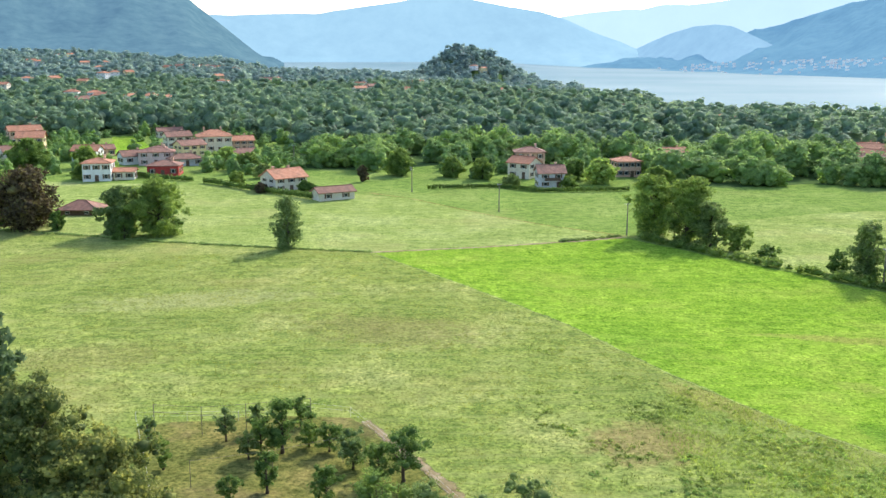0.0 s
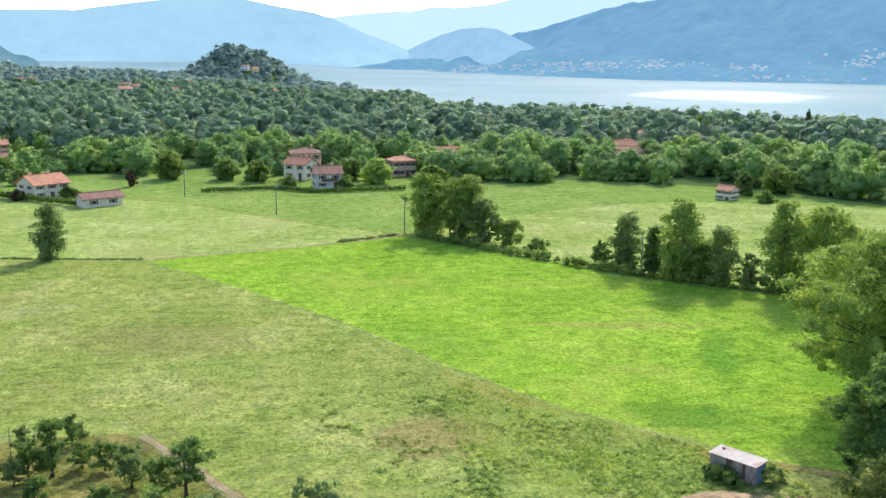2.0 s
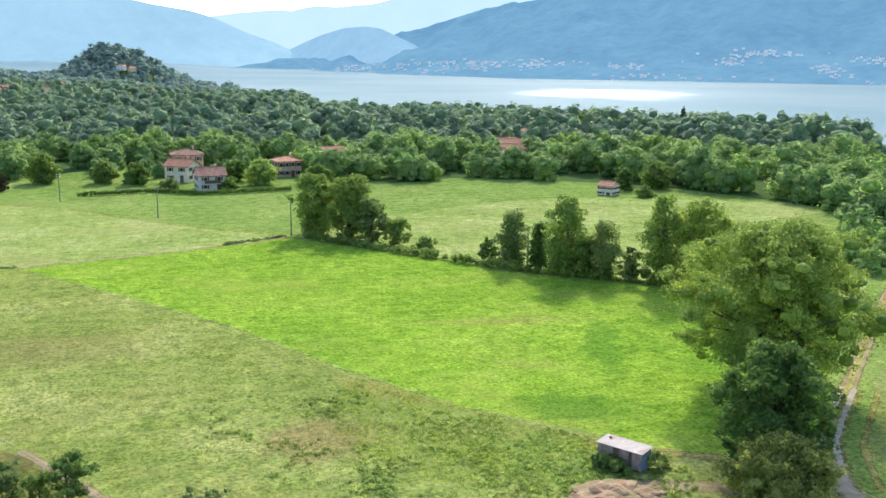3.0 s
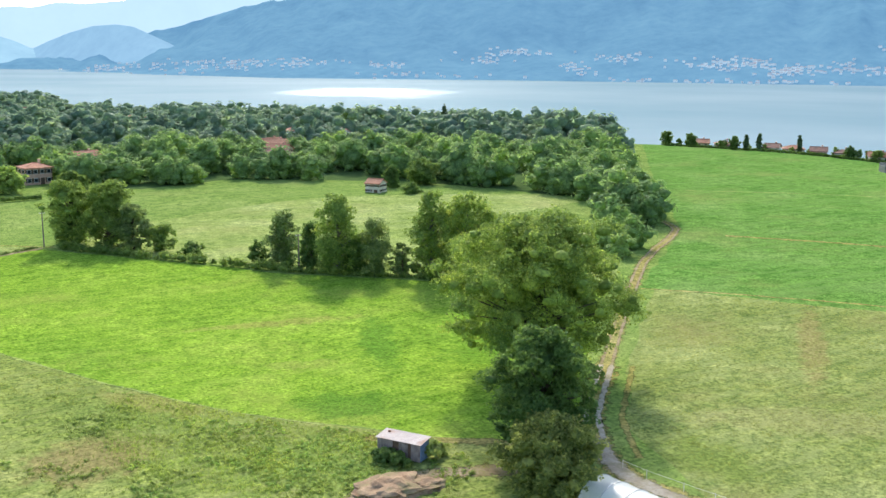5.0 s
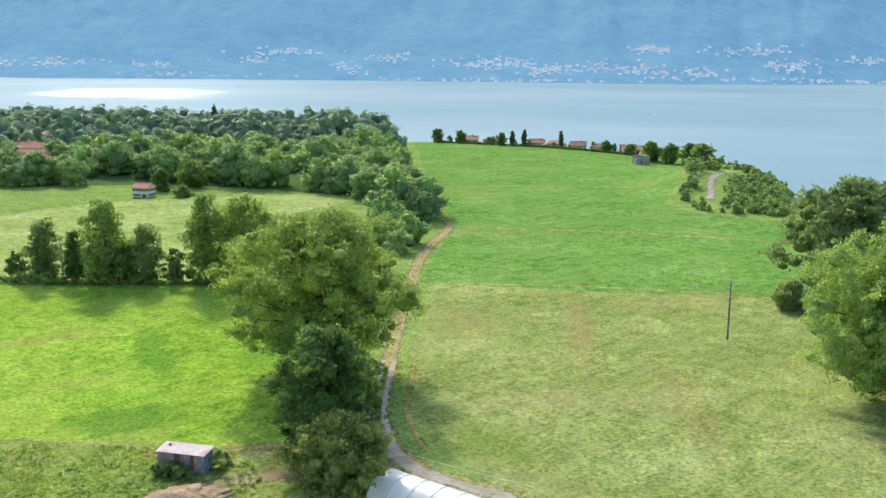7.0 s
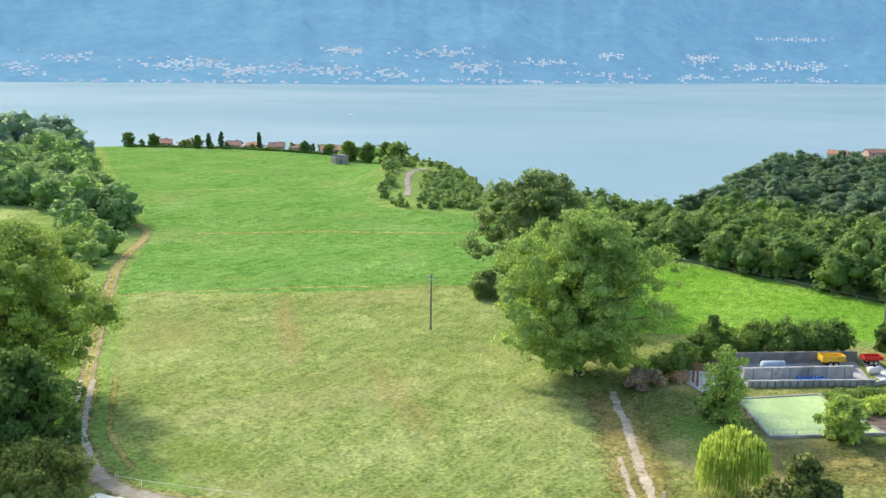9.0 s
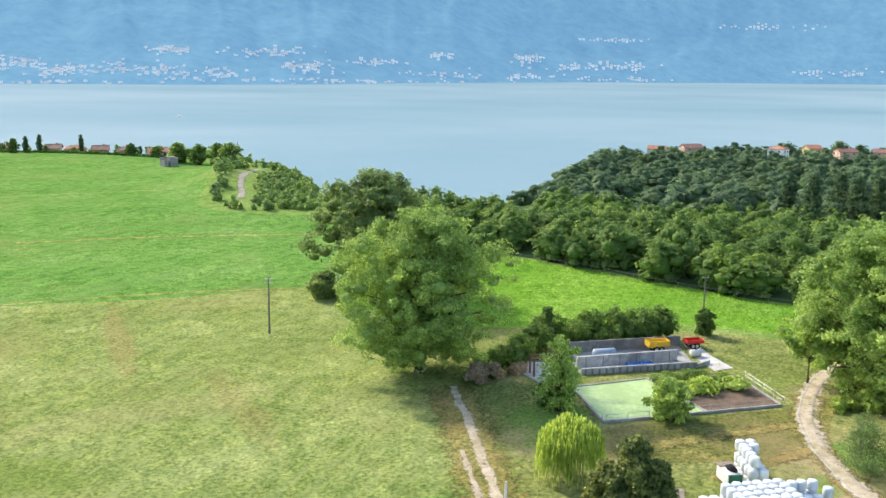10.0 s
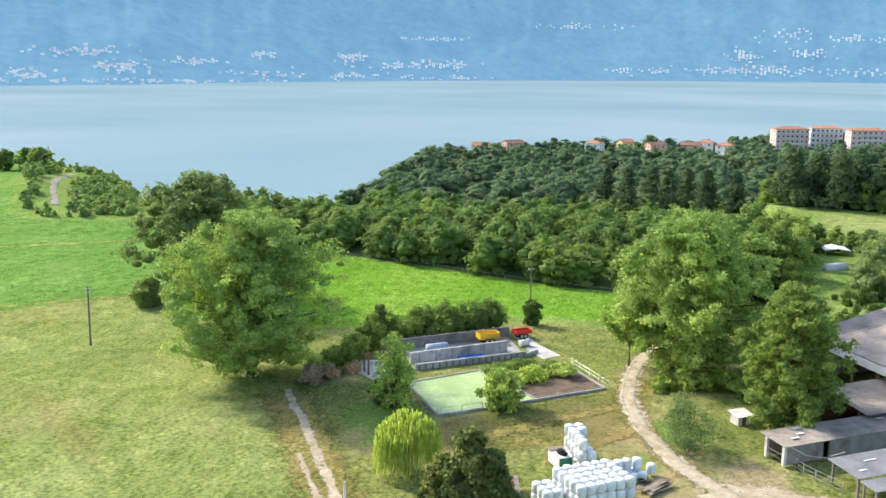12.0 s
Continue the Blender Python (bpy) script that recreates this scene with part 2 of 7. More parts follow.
def thing(name, m, label, category, group="", kind=""):
    ob = new(name)
    ob.empty_display_size = 0.3
    ob.matrix_world = m
    return tagged(ob, label, category, group, kind)


def box(bm, x0, x1, y0, y1, z0, z1, bevel=0.0):
    r = bmesh.ops.create_cube(bm, size=1.0)
    for v in r["verts"]:
        v.co = Vector(((x0 + x1) / 2 + v.co.x * (x1 - x0), (y0 + y1) / 2 + v.co.y * (y1 - y0), (z0 + z1) / 2 + v.co.z * (z1 - z0)))
    if bevel:
        edges = list({e for v in r["verts"] for e in v.link_edges})
        bmesh.ops.bevel(bm, geom=edges, offset=bevel, segments=2, affect="EDGES", profile=0.6)
    return bm


def boxed(*dims, bevel=0.0):
    return box(bmesh.new(), *dims, bevel=bevel)


def tube(bm, points, radii, sides=7):
    """A tapering limb along points."""
    rings = []
    for i, (p, r) in enumerate(zip(points, radii)):
        a = Vector(points[max(i - 1, 0)])
        b = Vector(points[min(i + 1, len(points) - 1)])
        q = (b - a).to_track_quat("Z", "Y")
        rings.append([bm.verts.new(Vector(p) + q @ Vector((r * math.cos(2 * math.pi * k / sides), r * math.sin(2 * math.pi * k / sides), 0))) for k in range(sides)])
    for u, w in zip(rings, rings[1:]):
        for k in range(sides):
            bm.faces.new((u[k], u[(k + 1) % sides], w[(k + 1) % sides], w[k]))
    bm.faces.new(list(reversed(rings[0])))
    bm.faces.new(rings[-1])
    return bm


# ---- the lie of the land ----


def smooth_step(a, b, v):
    t = np.clip((v - a) / (b - a), 0, 1)
    return t * t * (3 - 2 * t)


SHORE_AZ = [-180, -60, -20, -12, -8, -3, 5, 8, 11, 20, 30, 40, 46, 52, 58, 63, 68, 72, 76, 79, 80.4, 82, 84.5, 88, 95, 110, 180]
SHORE_D = [4990, 4990, 4990, 3600, 2100, 1900, 1750, 1300, 950, 860, 720, 620, 560, 560, 540, 520, 480, 450, 440, 455, 525, 610, 680, 710, 740, 790, 900]
LAKE_Z = -22.0
SKY_AZ = [-60, -24, -18, -15, -10, -8.5, -7.2, -6, -4.6, -3, -1.9, 4.4, 7.5, 9.8, 11.7, 12.5, 15.5, 19.3, 23.3, 26.5, 31, 36, 40, 43]
SKY_EL = [0.5, 0.5, -0.07, -0.31, -0.36, -0.6, -0.8, -1.05, -0.95, -1.2, -1.3, -1.9, -2.15, -2.13, -2.2, -2.6, -2.78, -2.75, -2.88, -3.1, -3.4, -3.3, -3.35, -3.5]
HILL_AZ = [-3.4, -1.9, -1.1, -0.5, 0, 0.5, 1.16, 1.96, 2.77, 3.4, 4.4, 5.4, 7, 7.8]
HILL_Z = [-14, 0, 7, 17, 27, 37, 41, 37, 29, 17, 0, -13, -14, -14]


def shore(az):
    return np.interp(az, SHORE_AZ, SHORE_D)


def ground_z(x, y):
    """Height of the ground, in metres; works on numbers and on arrays."""
    x, y = np.asarray(x, float), np.asarray(y, float)
    d = np.hypot(x, y)
    az = np.degrees(np.arctan2(x, y))
    z = 0.30 * np.sin(x / 31.0 + 1.0) * np.cos(y / 27.0) + 0.22 * np.sin((x + y) / 17.0) * smooth_step(60, 130, d)
    z = z * (1 - smooth_step(90, 100, x) * smooth_step(60, 45, y) * smooth_step(-60, -50, y) * smooth_step(150, 135, x))
    # left: the village slope and the mountain behind it
    z = z + 30 * smooth_step(600, 1900, d) * smooth_step(-8, -16, az)
    z = z + 1.5 * smooth_step(600, 1300, d) * smooth_step(9, -1, az) - 5 * smooth_step(1350, 1800, d) * smooth_step(-13, -9, az)
    z = z - 7 * smooth_step(430, 620, d) * smooth_step(8, 14, az) * smooth_step(60, 46, az)
    # the land keeps below the skyline of the lakeside woods
    z = np.where((d > 430) & (az > -60) & (az < 43), np.minimum(z, EYE + d * np.tan(np.radians(np.interp(az, SKY_AZ, SKY_EL))) - 11.5), z)
    # the round wooded hill by the lake
    top = np.interp(az, HILL_AZ, HILL_Z)
    z = np.where((az > -3.6) & (az < 8.0), np.maximum(z, -14 + (top + 14) * np.exp(-((d - 1500) / 120.0) ** 2)), z)
    # the field crest before the shore
    z = np.where((az > 43) & (az < 59.5) & (d > 395), np.minimum(z, EYE + d * np.tan(np.radians(np.interp(az, [43, 47, 50, 53, 56, 59.5], [-4.9, -4.92, -5.02, -5.15, -5.32, -5.3])))), z)
    # right: the ground sinks towards the gully and the wooded terrace
    right = smooth_step(77, 85, az) * (az < 150)
    start = 200 + 90 * smooth_step(100, 102, az)
    z = z - 17 * right * smooth_step(start, start + 100, d)
    low = smooth_step(64, 69, az) * smooth_step(82.5, 76, az)
    z = z - 13 * low * smooth_step(265, 330, d)
    z = z + 4.5 * np.exp(-(((az - 60.6) / 1.7) ** 2 + ((d - 312) / 34.0) ** 2))
    z = np.where((az > 58.5) & (az < 77) & (d > 262), np.minimum(z, EYE + d * np.tan(np.radians(np.interp(az, [58.5, 60.4, 61.4, 62.4, 64.3, 65.6, 67, 72, 77], [-5.0, -5.0, -5.4, -5.85, -6.5, -7.4, -8.0, -8.0, -8.0])))), z)
    z = z - 5 * np.exp(-((az - 79.0) / 3.6) ** 2) * smooth_step(250, 380, d)
    z = z + 6 * smooth_step(99, 103, az) * smooth_step(480, 600, d) * (az < 150)
    z = np.where(az > 60, np.maximum(z, LAKE_Z + 2.5), z)
    # the shore
    s = shore(az)
    z = z + (LAKE_Z - 12 - z) * smooth_step(s - 90, s + 30, d)
    return z if z.shape else float(z)


def spot(x, y, turn=0.0, lift=0.0):
    return pose(x, y, ground_z(x, y) + lift, 0, 0, turn)

# ---- ground: one sheet, with its fields ----


def inside(poly, x, y):
    """Which of the points lie in the polygon."""
    hit = np.zeros(np.shape(x), bool)
    for (x0, y0), (x1, y1) in zip(poly, poly[1:] + poly[:1]):
        cross = ((y0 > y) != (y1 > y)) & (x < (x1 - x0) * (y - y0) / (y1 - y0 + 1e-9) + x0)
        hit ^= cross
    return hit


def polar(*pairs):
    return [(d * math.sin(radians(a)), d * math.cos(radians(a))) for a, d in pairs]


WOOD = polar((-34, 470), (-26, 470), (-15, 480), (-8.5, 420), (-8, 335), (-4, 322), (0, 335), (4, 345), (10, 335), (13, 300), (16, 288), (20.7, 309), (26, 303),
             (31, 300), (36, 287), (40.5, 272), (42.3, 255), (42.2, 215), (43.4, 186), (44.7, 202), (45.5, 224), (45.2, 250), (44.2, 300), (43.2, 420),
             (42.6, 560), (30, 720), (20, 860), (11, 960), (8, 1300), (4, 1760), (-8, 2100), (-20, 2600), (-34, 2600))
BELT = polar((71, 222), (74, 204), (77, 194), (82, 184), (87, 174), (92, 166.5), (97, 163), (100.6, 166), (101, 286), (118, 292), (118, 800), (95, 740), (88, 705), (84.5, 670), (82, 600), (80.4, 515), (79, 440), (77.4, 405), (77.2, 262), (72, 248))
ORCHARD = [(-9.9, 99.6), (-3.5, 89), (0.8, 79.9), (5, 70), (-24, 66), (-27, 80), (-31.8, 96.4), (-20, 100)]
BRIGHT = [(-13.6, 186.8), (5, 191), (22.4, 195.4), (37, 200.5), (52, 180), (69.8, 155.6), (92.4, 134.8), (109.5, 118), (80, 89.5), (66, 74.5), (58, 74), (51, 79.5), (43.3, 88.9),
          (36.3, 97.2), (27.1, 113.8), (17.4, 135.2), (2, 161)]
PALE = [(39, 201.5), (53, 182), (71, 157.5), (93.5, 136.5), (111.5, 119), (128, 134), (135, 165), (147, 190), (172, 196), (176, 214), (150, 226), (134, 231), (112, 236), (88, 232), (64, 224)]
MEADOW2 = [(-13.6, 187.2), (-30.6, 191), (-55.6, 197), (-75, 204), (-96.4, 211), (-170, 232), (-150, 300), (-95, 290), (-62, 283), (-40, 262), (-24, 266), (-8.5, 258), (13, 228), (36, 202), (22.4, 195.8), (5, 191.4)]
UPPER = polar((44.8, 162), (56, 157), (65.6, 165), (68.5, 172), (77, 192), (74, 206), (71, 224), (69, 245), (64, 246), (60.5, 250), (59, 262), (59.6, 300), (60.5, 360), (60, 430), (44.5, 460), (45.4, 300), (46.9, 225))
MOWN = [(62.5, 52), (66, 61), (69, 70), (84.5, 86.5), (116, 113.6), (131, 89), (149, 68.4), (146, 60), (112, 36), (106, 30.5), (92, 25), (80, 22)]
CROP = polar((66, 167), (68, 150), (74, 138), (79, 141), (84, 146), (88.6, 147), (92, 146), (96, 142), (97, 162), (92, 166), (87, 173.5), (82, 183), (77, 192))
YARD = [(80, 21), (92, 24.5), (106, 30), (112, 35.5), (135, 48), (139, 24), (143, 3), (142, -30), (130, -70), (60, -70), (60, -10)]
HAYFIELD = polar((104.3, 238), (108, 236), (114, 236), (114, 280), (108, 280), (104.6, 276), (104.2, 262))
PIT = polar((59.9, 264), (61.5, 252), (64, 249), (69, 250), (71, 300), (70, 400), (61.5, 400), (60.2, 330))
WORN = [(96.5, 15), (100.5, 11), (107, 1.5), (113.5, -7.6), (120, -9), (118, -12), (106, -11), (98, -5), (93.5, 4), (92.5, 12)]
WEEDS = [(21.5, 98), (26.5, 108), (31.7, 103.6), (37, 95.6), (42.4, 87.6), (49, 80), (44, 73), (34, 73), (27, 80), (23, 88)]
FRONT = [(-180, 20), (62, 20), (62, 40), (61, 54), (60.5, 62), (58, 73.9), (51, 79.4), (43.2, 88.8), (36.2, 97.1), (27, 113.7), (17.3, 135.1), (1.9, 160.9), (-13.6, 186.7), (-30.6, 190.6), (-55.6, 196.6), (-75, 203.6), (-96.4, 210.6), (-170, 231.6)]
GREEN_LAWN = [(-152, 454), (-143, 460), (-115, 392), (-119, 374), (-127, 378)]
ZONES = [("bright", GREEN_LAWN), ("orchard", WORN), ("litter", WOOD), ("litter", BELT), ("orchard", ORCHARD), ("bright", BRIGHT), ("pale", PALE), ("pale", MEADOW2), ("mown", MOWN), ("upper", UPPER), ("crop", CROP), ("yard", YARD), ("green", PIT), ("mown", HAYFIELD), ("meadow", FRONT)]


def build_ground():
    from mathutils.geometry import delaunay_2d_cdt
    rng = np.random.default_rng(4)
    pts, edges = [], []
    for _, poly in ZONES:
        first = len(pts)
        for (x0, y0), (x1, y1) in zip(poly, poly[1:] + poly[:1]):
            n = max(1, int(math.hypot(x1 - x0, y1 - y0) / 3.5)) if math.hypot(x0, y0) < 480 else 1
            for k in range(n):
                # boundaries wander a little
                w = 0.0 if k == 0 else 0.3 * math.sin(k * 1.7) + rng.uniform(-0.3, 0.3)
                l = math.hypot(x1 - x0, y1 - y0)
                pts.append((x0 + (x1 - x0) * k / n - (y1 - y0) / l * w, y0 + (y1 - y0) * k / n + (x1 - x0) / l * w))
        edges += [(i, i + 1) for i in range(first, len(pts) - 1)] + [(len(pts) - 1, first)]
    r = 12.0
    while r < 4990:
        a = -180.0
        while a < 180:
            step = 1.6 if -34 < a < 118 else 8.0
            if r < 60:
                step = max(step, 6.0)
            pts.append((r * math.sin(radians(a)), r * math.cos(radians(a))))
            a += step
        r = min(4990.0, r + 5) if r < 150 else r * 1.045
    for a in range(-180, 180, 4):
        pts.append((4990 * math.sin(radians(a)), 4990 * math.cos(radians(a))))
    v, _, f, *_ = delaunay_2d_cdt([Vector(p) for p in pts], edges, [], 0, 0.02)
    xy = np.array([(p.x, p.y) for p in v])
    tri = np.array([t for t in f if len(t) == 3])
    zs = ground_z(xy[:, 0], xy[:, 1])
    names = ["green"] + sorted({n for n, _ in ZONES} - {"green"})
    me = np_mesh("ground", np.column_stack([xy, zs]), tri, [M[n] for n in names], smooth=True)
    c = xy[tri].mean(1)
    idx = np.zeros(len(tri), np.int32)
    for n, poly in reversed(ZONES):
        idx[inside(poly, c[:, 0], c[:, 1])] = names.index(n)
    far = np.hypot(c[:, 0], c[:, 1]) > 900
    idx[far & (idx == 0)] = names.index("litter")
    me.polygons.foreach_set("material_index", idx)
    return tagged(new("ground", me), "gently rolling meadows, clover field and woodland floor", "ground", kind="structure")


ground = build_ground()


def frayed(mat, name):
    """The same surface, worn through to what lies below along the edges."""
    m = mat.copy()
    m.name = name
    nt = m.node_tree
    out = next(n for n in nt.nodes if n.type == "OUTPUT_MATERIAL")
    src = out.inputs[0].links[0].from_socket
    at = nt.nodes.new("ShaderNodeAttribute")
    at.attribute_name = "edge"
    v = math_node(nt, "ADD", at.outputs["Fac"], math_node(nt, "MULTIPLY", math_node(nt, "SUBTRACT", noise_of(nt, 0.9, 6, rough=0.72), 0.5), 3.3))
    mx = nt.nodes.new("ShaderNodeMixShader")
    tr = nt.nodes.new("ShaderNodeBsdfTransparent")
    nt.links.new(ramp(nt, v, [(0.25, (0, 0, 0)), (0.75, (0.95, 0.95, 0.95))]), mx.inputs[0])
    nt.links.new(tr.outputs[0], mx.inputs[1])
    nt.links.new(src, mx.inputs[2])
    nt.links.new(mx.outputs[0], out.inputs[0])
    return m


FRAYED = {}


def ribbon(name, line, width, mat, label, lift=0.03, wobble=0.25, seed=1, shift=0.0):
    """A track of softly uneven edge laid along the ground; shift moves it sideways."""
    pts = []
    for (x0, y0), (x1, y1) in zip(line, line[1:]):
        n = max(1, int(math.hypot(x1 - x0, y1 - y0) / 1.0))
        pts += [(x0 + (x1 - x0) * k / n, y0 + (y1 - y0) * k / n) for k in range(n)]
    pts.append(line[-1])
    p = np.array(pts)
    for _ in range(4):
        p[1:-1] = p[:-2] * 0.25 + p[1:-1] * 0.5 + p[2:] * 0.25
    pts = p.tolist()
    V, F = [], []
    for i, (x, y) in enumerate(pts):
        a, b = pts[max(i - 1, 0)], pts[min(i + 1, len(pts) - 1)]
        l = math.hypot(b[0] - a[0], b[1] - a[1]) or 1
        nx, ny = -(b[1] - a[1]) / l, (b[0] - a[0]) / l
        for s in (-1, -0.33, 0.33, 1):
            w = s * width * 0.68 + shift
            if abs(s) == 1:
                w += wobble * (noise.noise(Vector((i * 0.35, seed * 7.3, s * 3.1))) + 0.5 * noise.noise(Vector((i * 0.9, seed * 3.3, s * 5.7))))
            px, py = x + nx * w, y + ny * w
            V.append((px, py, ground_z(px, py) + lift * (1.0 if abs(s) < 1 else 0.2)))
        if i:
            for k in range(3):
                F.append((4 * i - 4 + k, 4 * i - 3 + k, 4 * i + 1 + k, 4 * i + k))
    if mat.name not in FRAYED:
        FRAYED[mat.name] = frayed(mat, "worn_" + mat.name)
    me = np_mesh(name, V, F, FRAYED[mat.name], smooth=True)
    me.attributes.new("edge", "FLOAT", "POINT").data.foreach_set("value", np.tile([0.0, 1.0, 1.0, 0.0], len(pts)))
    return tagged(new(name, me), label, "track", kind="structure")


def ruts(line, gap, width, mat, verge, label, seed, lift=0.0):
    """A farm track: a worn strip with two wheel ruts."""
    ribbon("track_verge", line, gap + width * 1.7, verge, "worn grass along the track", lift + 0.035, 0.5, seed)
    ribbon("track_rut", line, width, mat, label, lift + 0.055, 0.25, seed + 1, gap / 2)
    ribbon("track_rut", line, width, mat, label, lift + 0.055, 0.25, seed + 2, -gap / 2)


ROAD = [(62.5, 46), (61.9, 53.7), (60.9, 57.7), (60.7, 61.8), (62.1, 66.1), (64.5, 69.9), (67.7, 74.6), (74, 80.5), (81.8, 87.6), (98, 102.5), (114, 116.5), (130, 130.5), (143, 140.2), (154, 147), (163.5, 154), (167, 161), (168, 172), (174, 190)]
ruts(ROAD[8:], 1.3, 0.5, M["dirt"], M["dry"], "narrow dirt wheel rut by the wood", 12)
ribbon("track_verge", ROAD[:9], 3.0, M["dry"], "worn dry verge of the gravel track", 0.03, 0.5, 30)
ribbon("road", ROAD[:6], 2.0, M["gravel"], "pale gravel farm track between the fields", 0.05, 0.3)
ruts(ROAD[5:9], 1.25, 0.75, M["gravel"], M["dry"], "pale gravel wheel rut", 33)
ribbon("path", [(x + 2.5, y - 2.1) for x, y in ROAD[4:9]], 0.8, M["dry"], "dry bare strip beside the gravel track", 0.04, 0.3, 2)
ribbon("path", [(-14, 187), (0, 190.2), (12, 192.8), (23, 195.6), (31, 198), (38, 201.3)], 1.3, M["dirt"], "bare earth track along the field edge", 0.04, 0.5, 3)
ribbon("path", [(40, 201), (24, 215), (13, 228.5), (-8.5, 258.5), (-20, 268)], 0.8, M["dry"], "narrow footpath across the meadow", 0.04, 0.4, 4)
FARM_TRACK = [(62, 13), (70, 15.2), (79.4, 18.9), (90, 23.6), (98, 27.0), (107.7, 31.5)]
ribbon("track_verge", FARM_TRACK, 6.0, M["brown"], "broad dusty strip worn beside the hay meadow", 0.03, 0.9, 70)
ribbon("track_rut", FARM_TRACK, 1.1, M["earth"], "pale dusty wheel track beside the hay meadow", 0.06, 0.5, 71, -0.5)
ribbon("track_rut", FARM_TRACK[:4], 0.6, M["earth"], "faint second wheel track in the worn grass", 0.06, 0.5, 72, 1.2)
ribbon("track_verge", [(70, -26), (85.2, -16.5), (92.3, -12.3), (101, -9.5), (109.8, -8.5), (118, -9.4)], 3.0, M["brown"], "worn earth of the farmyard track", 0.06, 0.8, 44)
ribbon("road", [(70, -26), (85.2, -16.5), (92.3, -12.3), (101, -9.5), (109.8, -8.5), (118, -9.4), (125.6, -11), (134, -15)], 2.3, M["earth"], "pale dirt track through the farmyard", 0.08, 0.9, 45)
ribbon("path", [(108, -8.2), (104, -3), (99.5, 3.2), (94, 9)], 2.0, M["brown"], "bare worn earth beside the pool", 0.06, 0.9, 46)
ribbon("path", [(86, -14.5), (86.8, -18.5), (85.5, -23), (82, -27)], 4.2, M["earth"], "bare trodden dirt before the cattle sheds", 0.06, 0.9, 47)
ribbon("path", [(101, -8.9), (95.5, -4.0), (91, 0.5)], 1.6, M["brown"], "worn tractor line to the bale stack", 0.06, 0.6, 48)
ruts([(70, -26), (85.2, -16.5), (92.3, -12.3), (101, -9.5), (109.8, -8.5), (118, -9.4), (125.6, -11), (134, -15)], 1.3, 0.45, M["gravel"], M["earth"], "rutted dirt track through the farmyard", 8, 0.06)
ribbon("path", [(60, -22), (72, -20.5), (86, -14.5)], 4.5, M["earth"], "broad bare dirt of the farmyard", 0.08, 0.8, 14)
ribbon("path", [(-14, 186.4), (2, 160.6), (17.4, 134.8), (27.1, 113.4), (36.3, 96.8), (43, 88.4)], 0.5, M["pale"], "dry strip of grass between the fields", 0.035, 0.6, 15)
ribbon("path", [(114, 114.9), (124.1, 103.5), (135.7, 88.8), (149.6, 67.7)], 0.8, M["dry"], "dry strip between the upper fields", 0.035, 0.6, 16)
ribbon("path", [(166.4, 142.5), (183.3, 120.6), (201, 89.5)], 1.6, M["dry"], "faint dry wheel line across the field", 0.03, 0.8, 17)
ribbon("path", [(212.9, 198), (236.7, 176.3), (258.6, 153)], 1.2, M["pale"], "faint pale line across the field", 0.03, 0.8, 18)
ribbon("path", [(45, 83), (52, 77.5), (58, 73)], 1.6, M["brown"], "trodden grass behind the field shed", 0.03, 0.6, 19)
ribbon("path", [(36, 70.5), (41, 73.5), (48, 71.5), (56, 67)], 2.4, M["dirt"], "bare dirt patch before the soil heap", 0.03, 0.9, 20)

ribbon("path", [(-8.2, 98.5), (-4.6, 92.2), (0.2, 83.0), (3.4, 76), (7, 68)], 1.3, M["dirt"], "pale bare dirt path along the orchard", 0.06, 0.5, 51)

# ---- lake ----


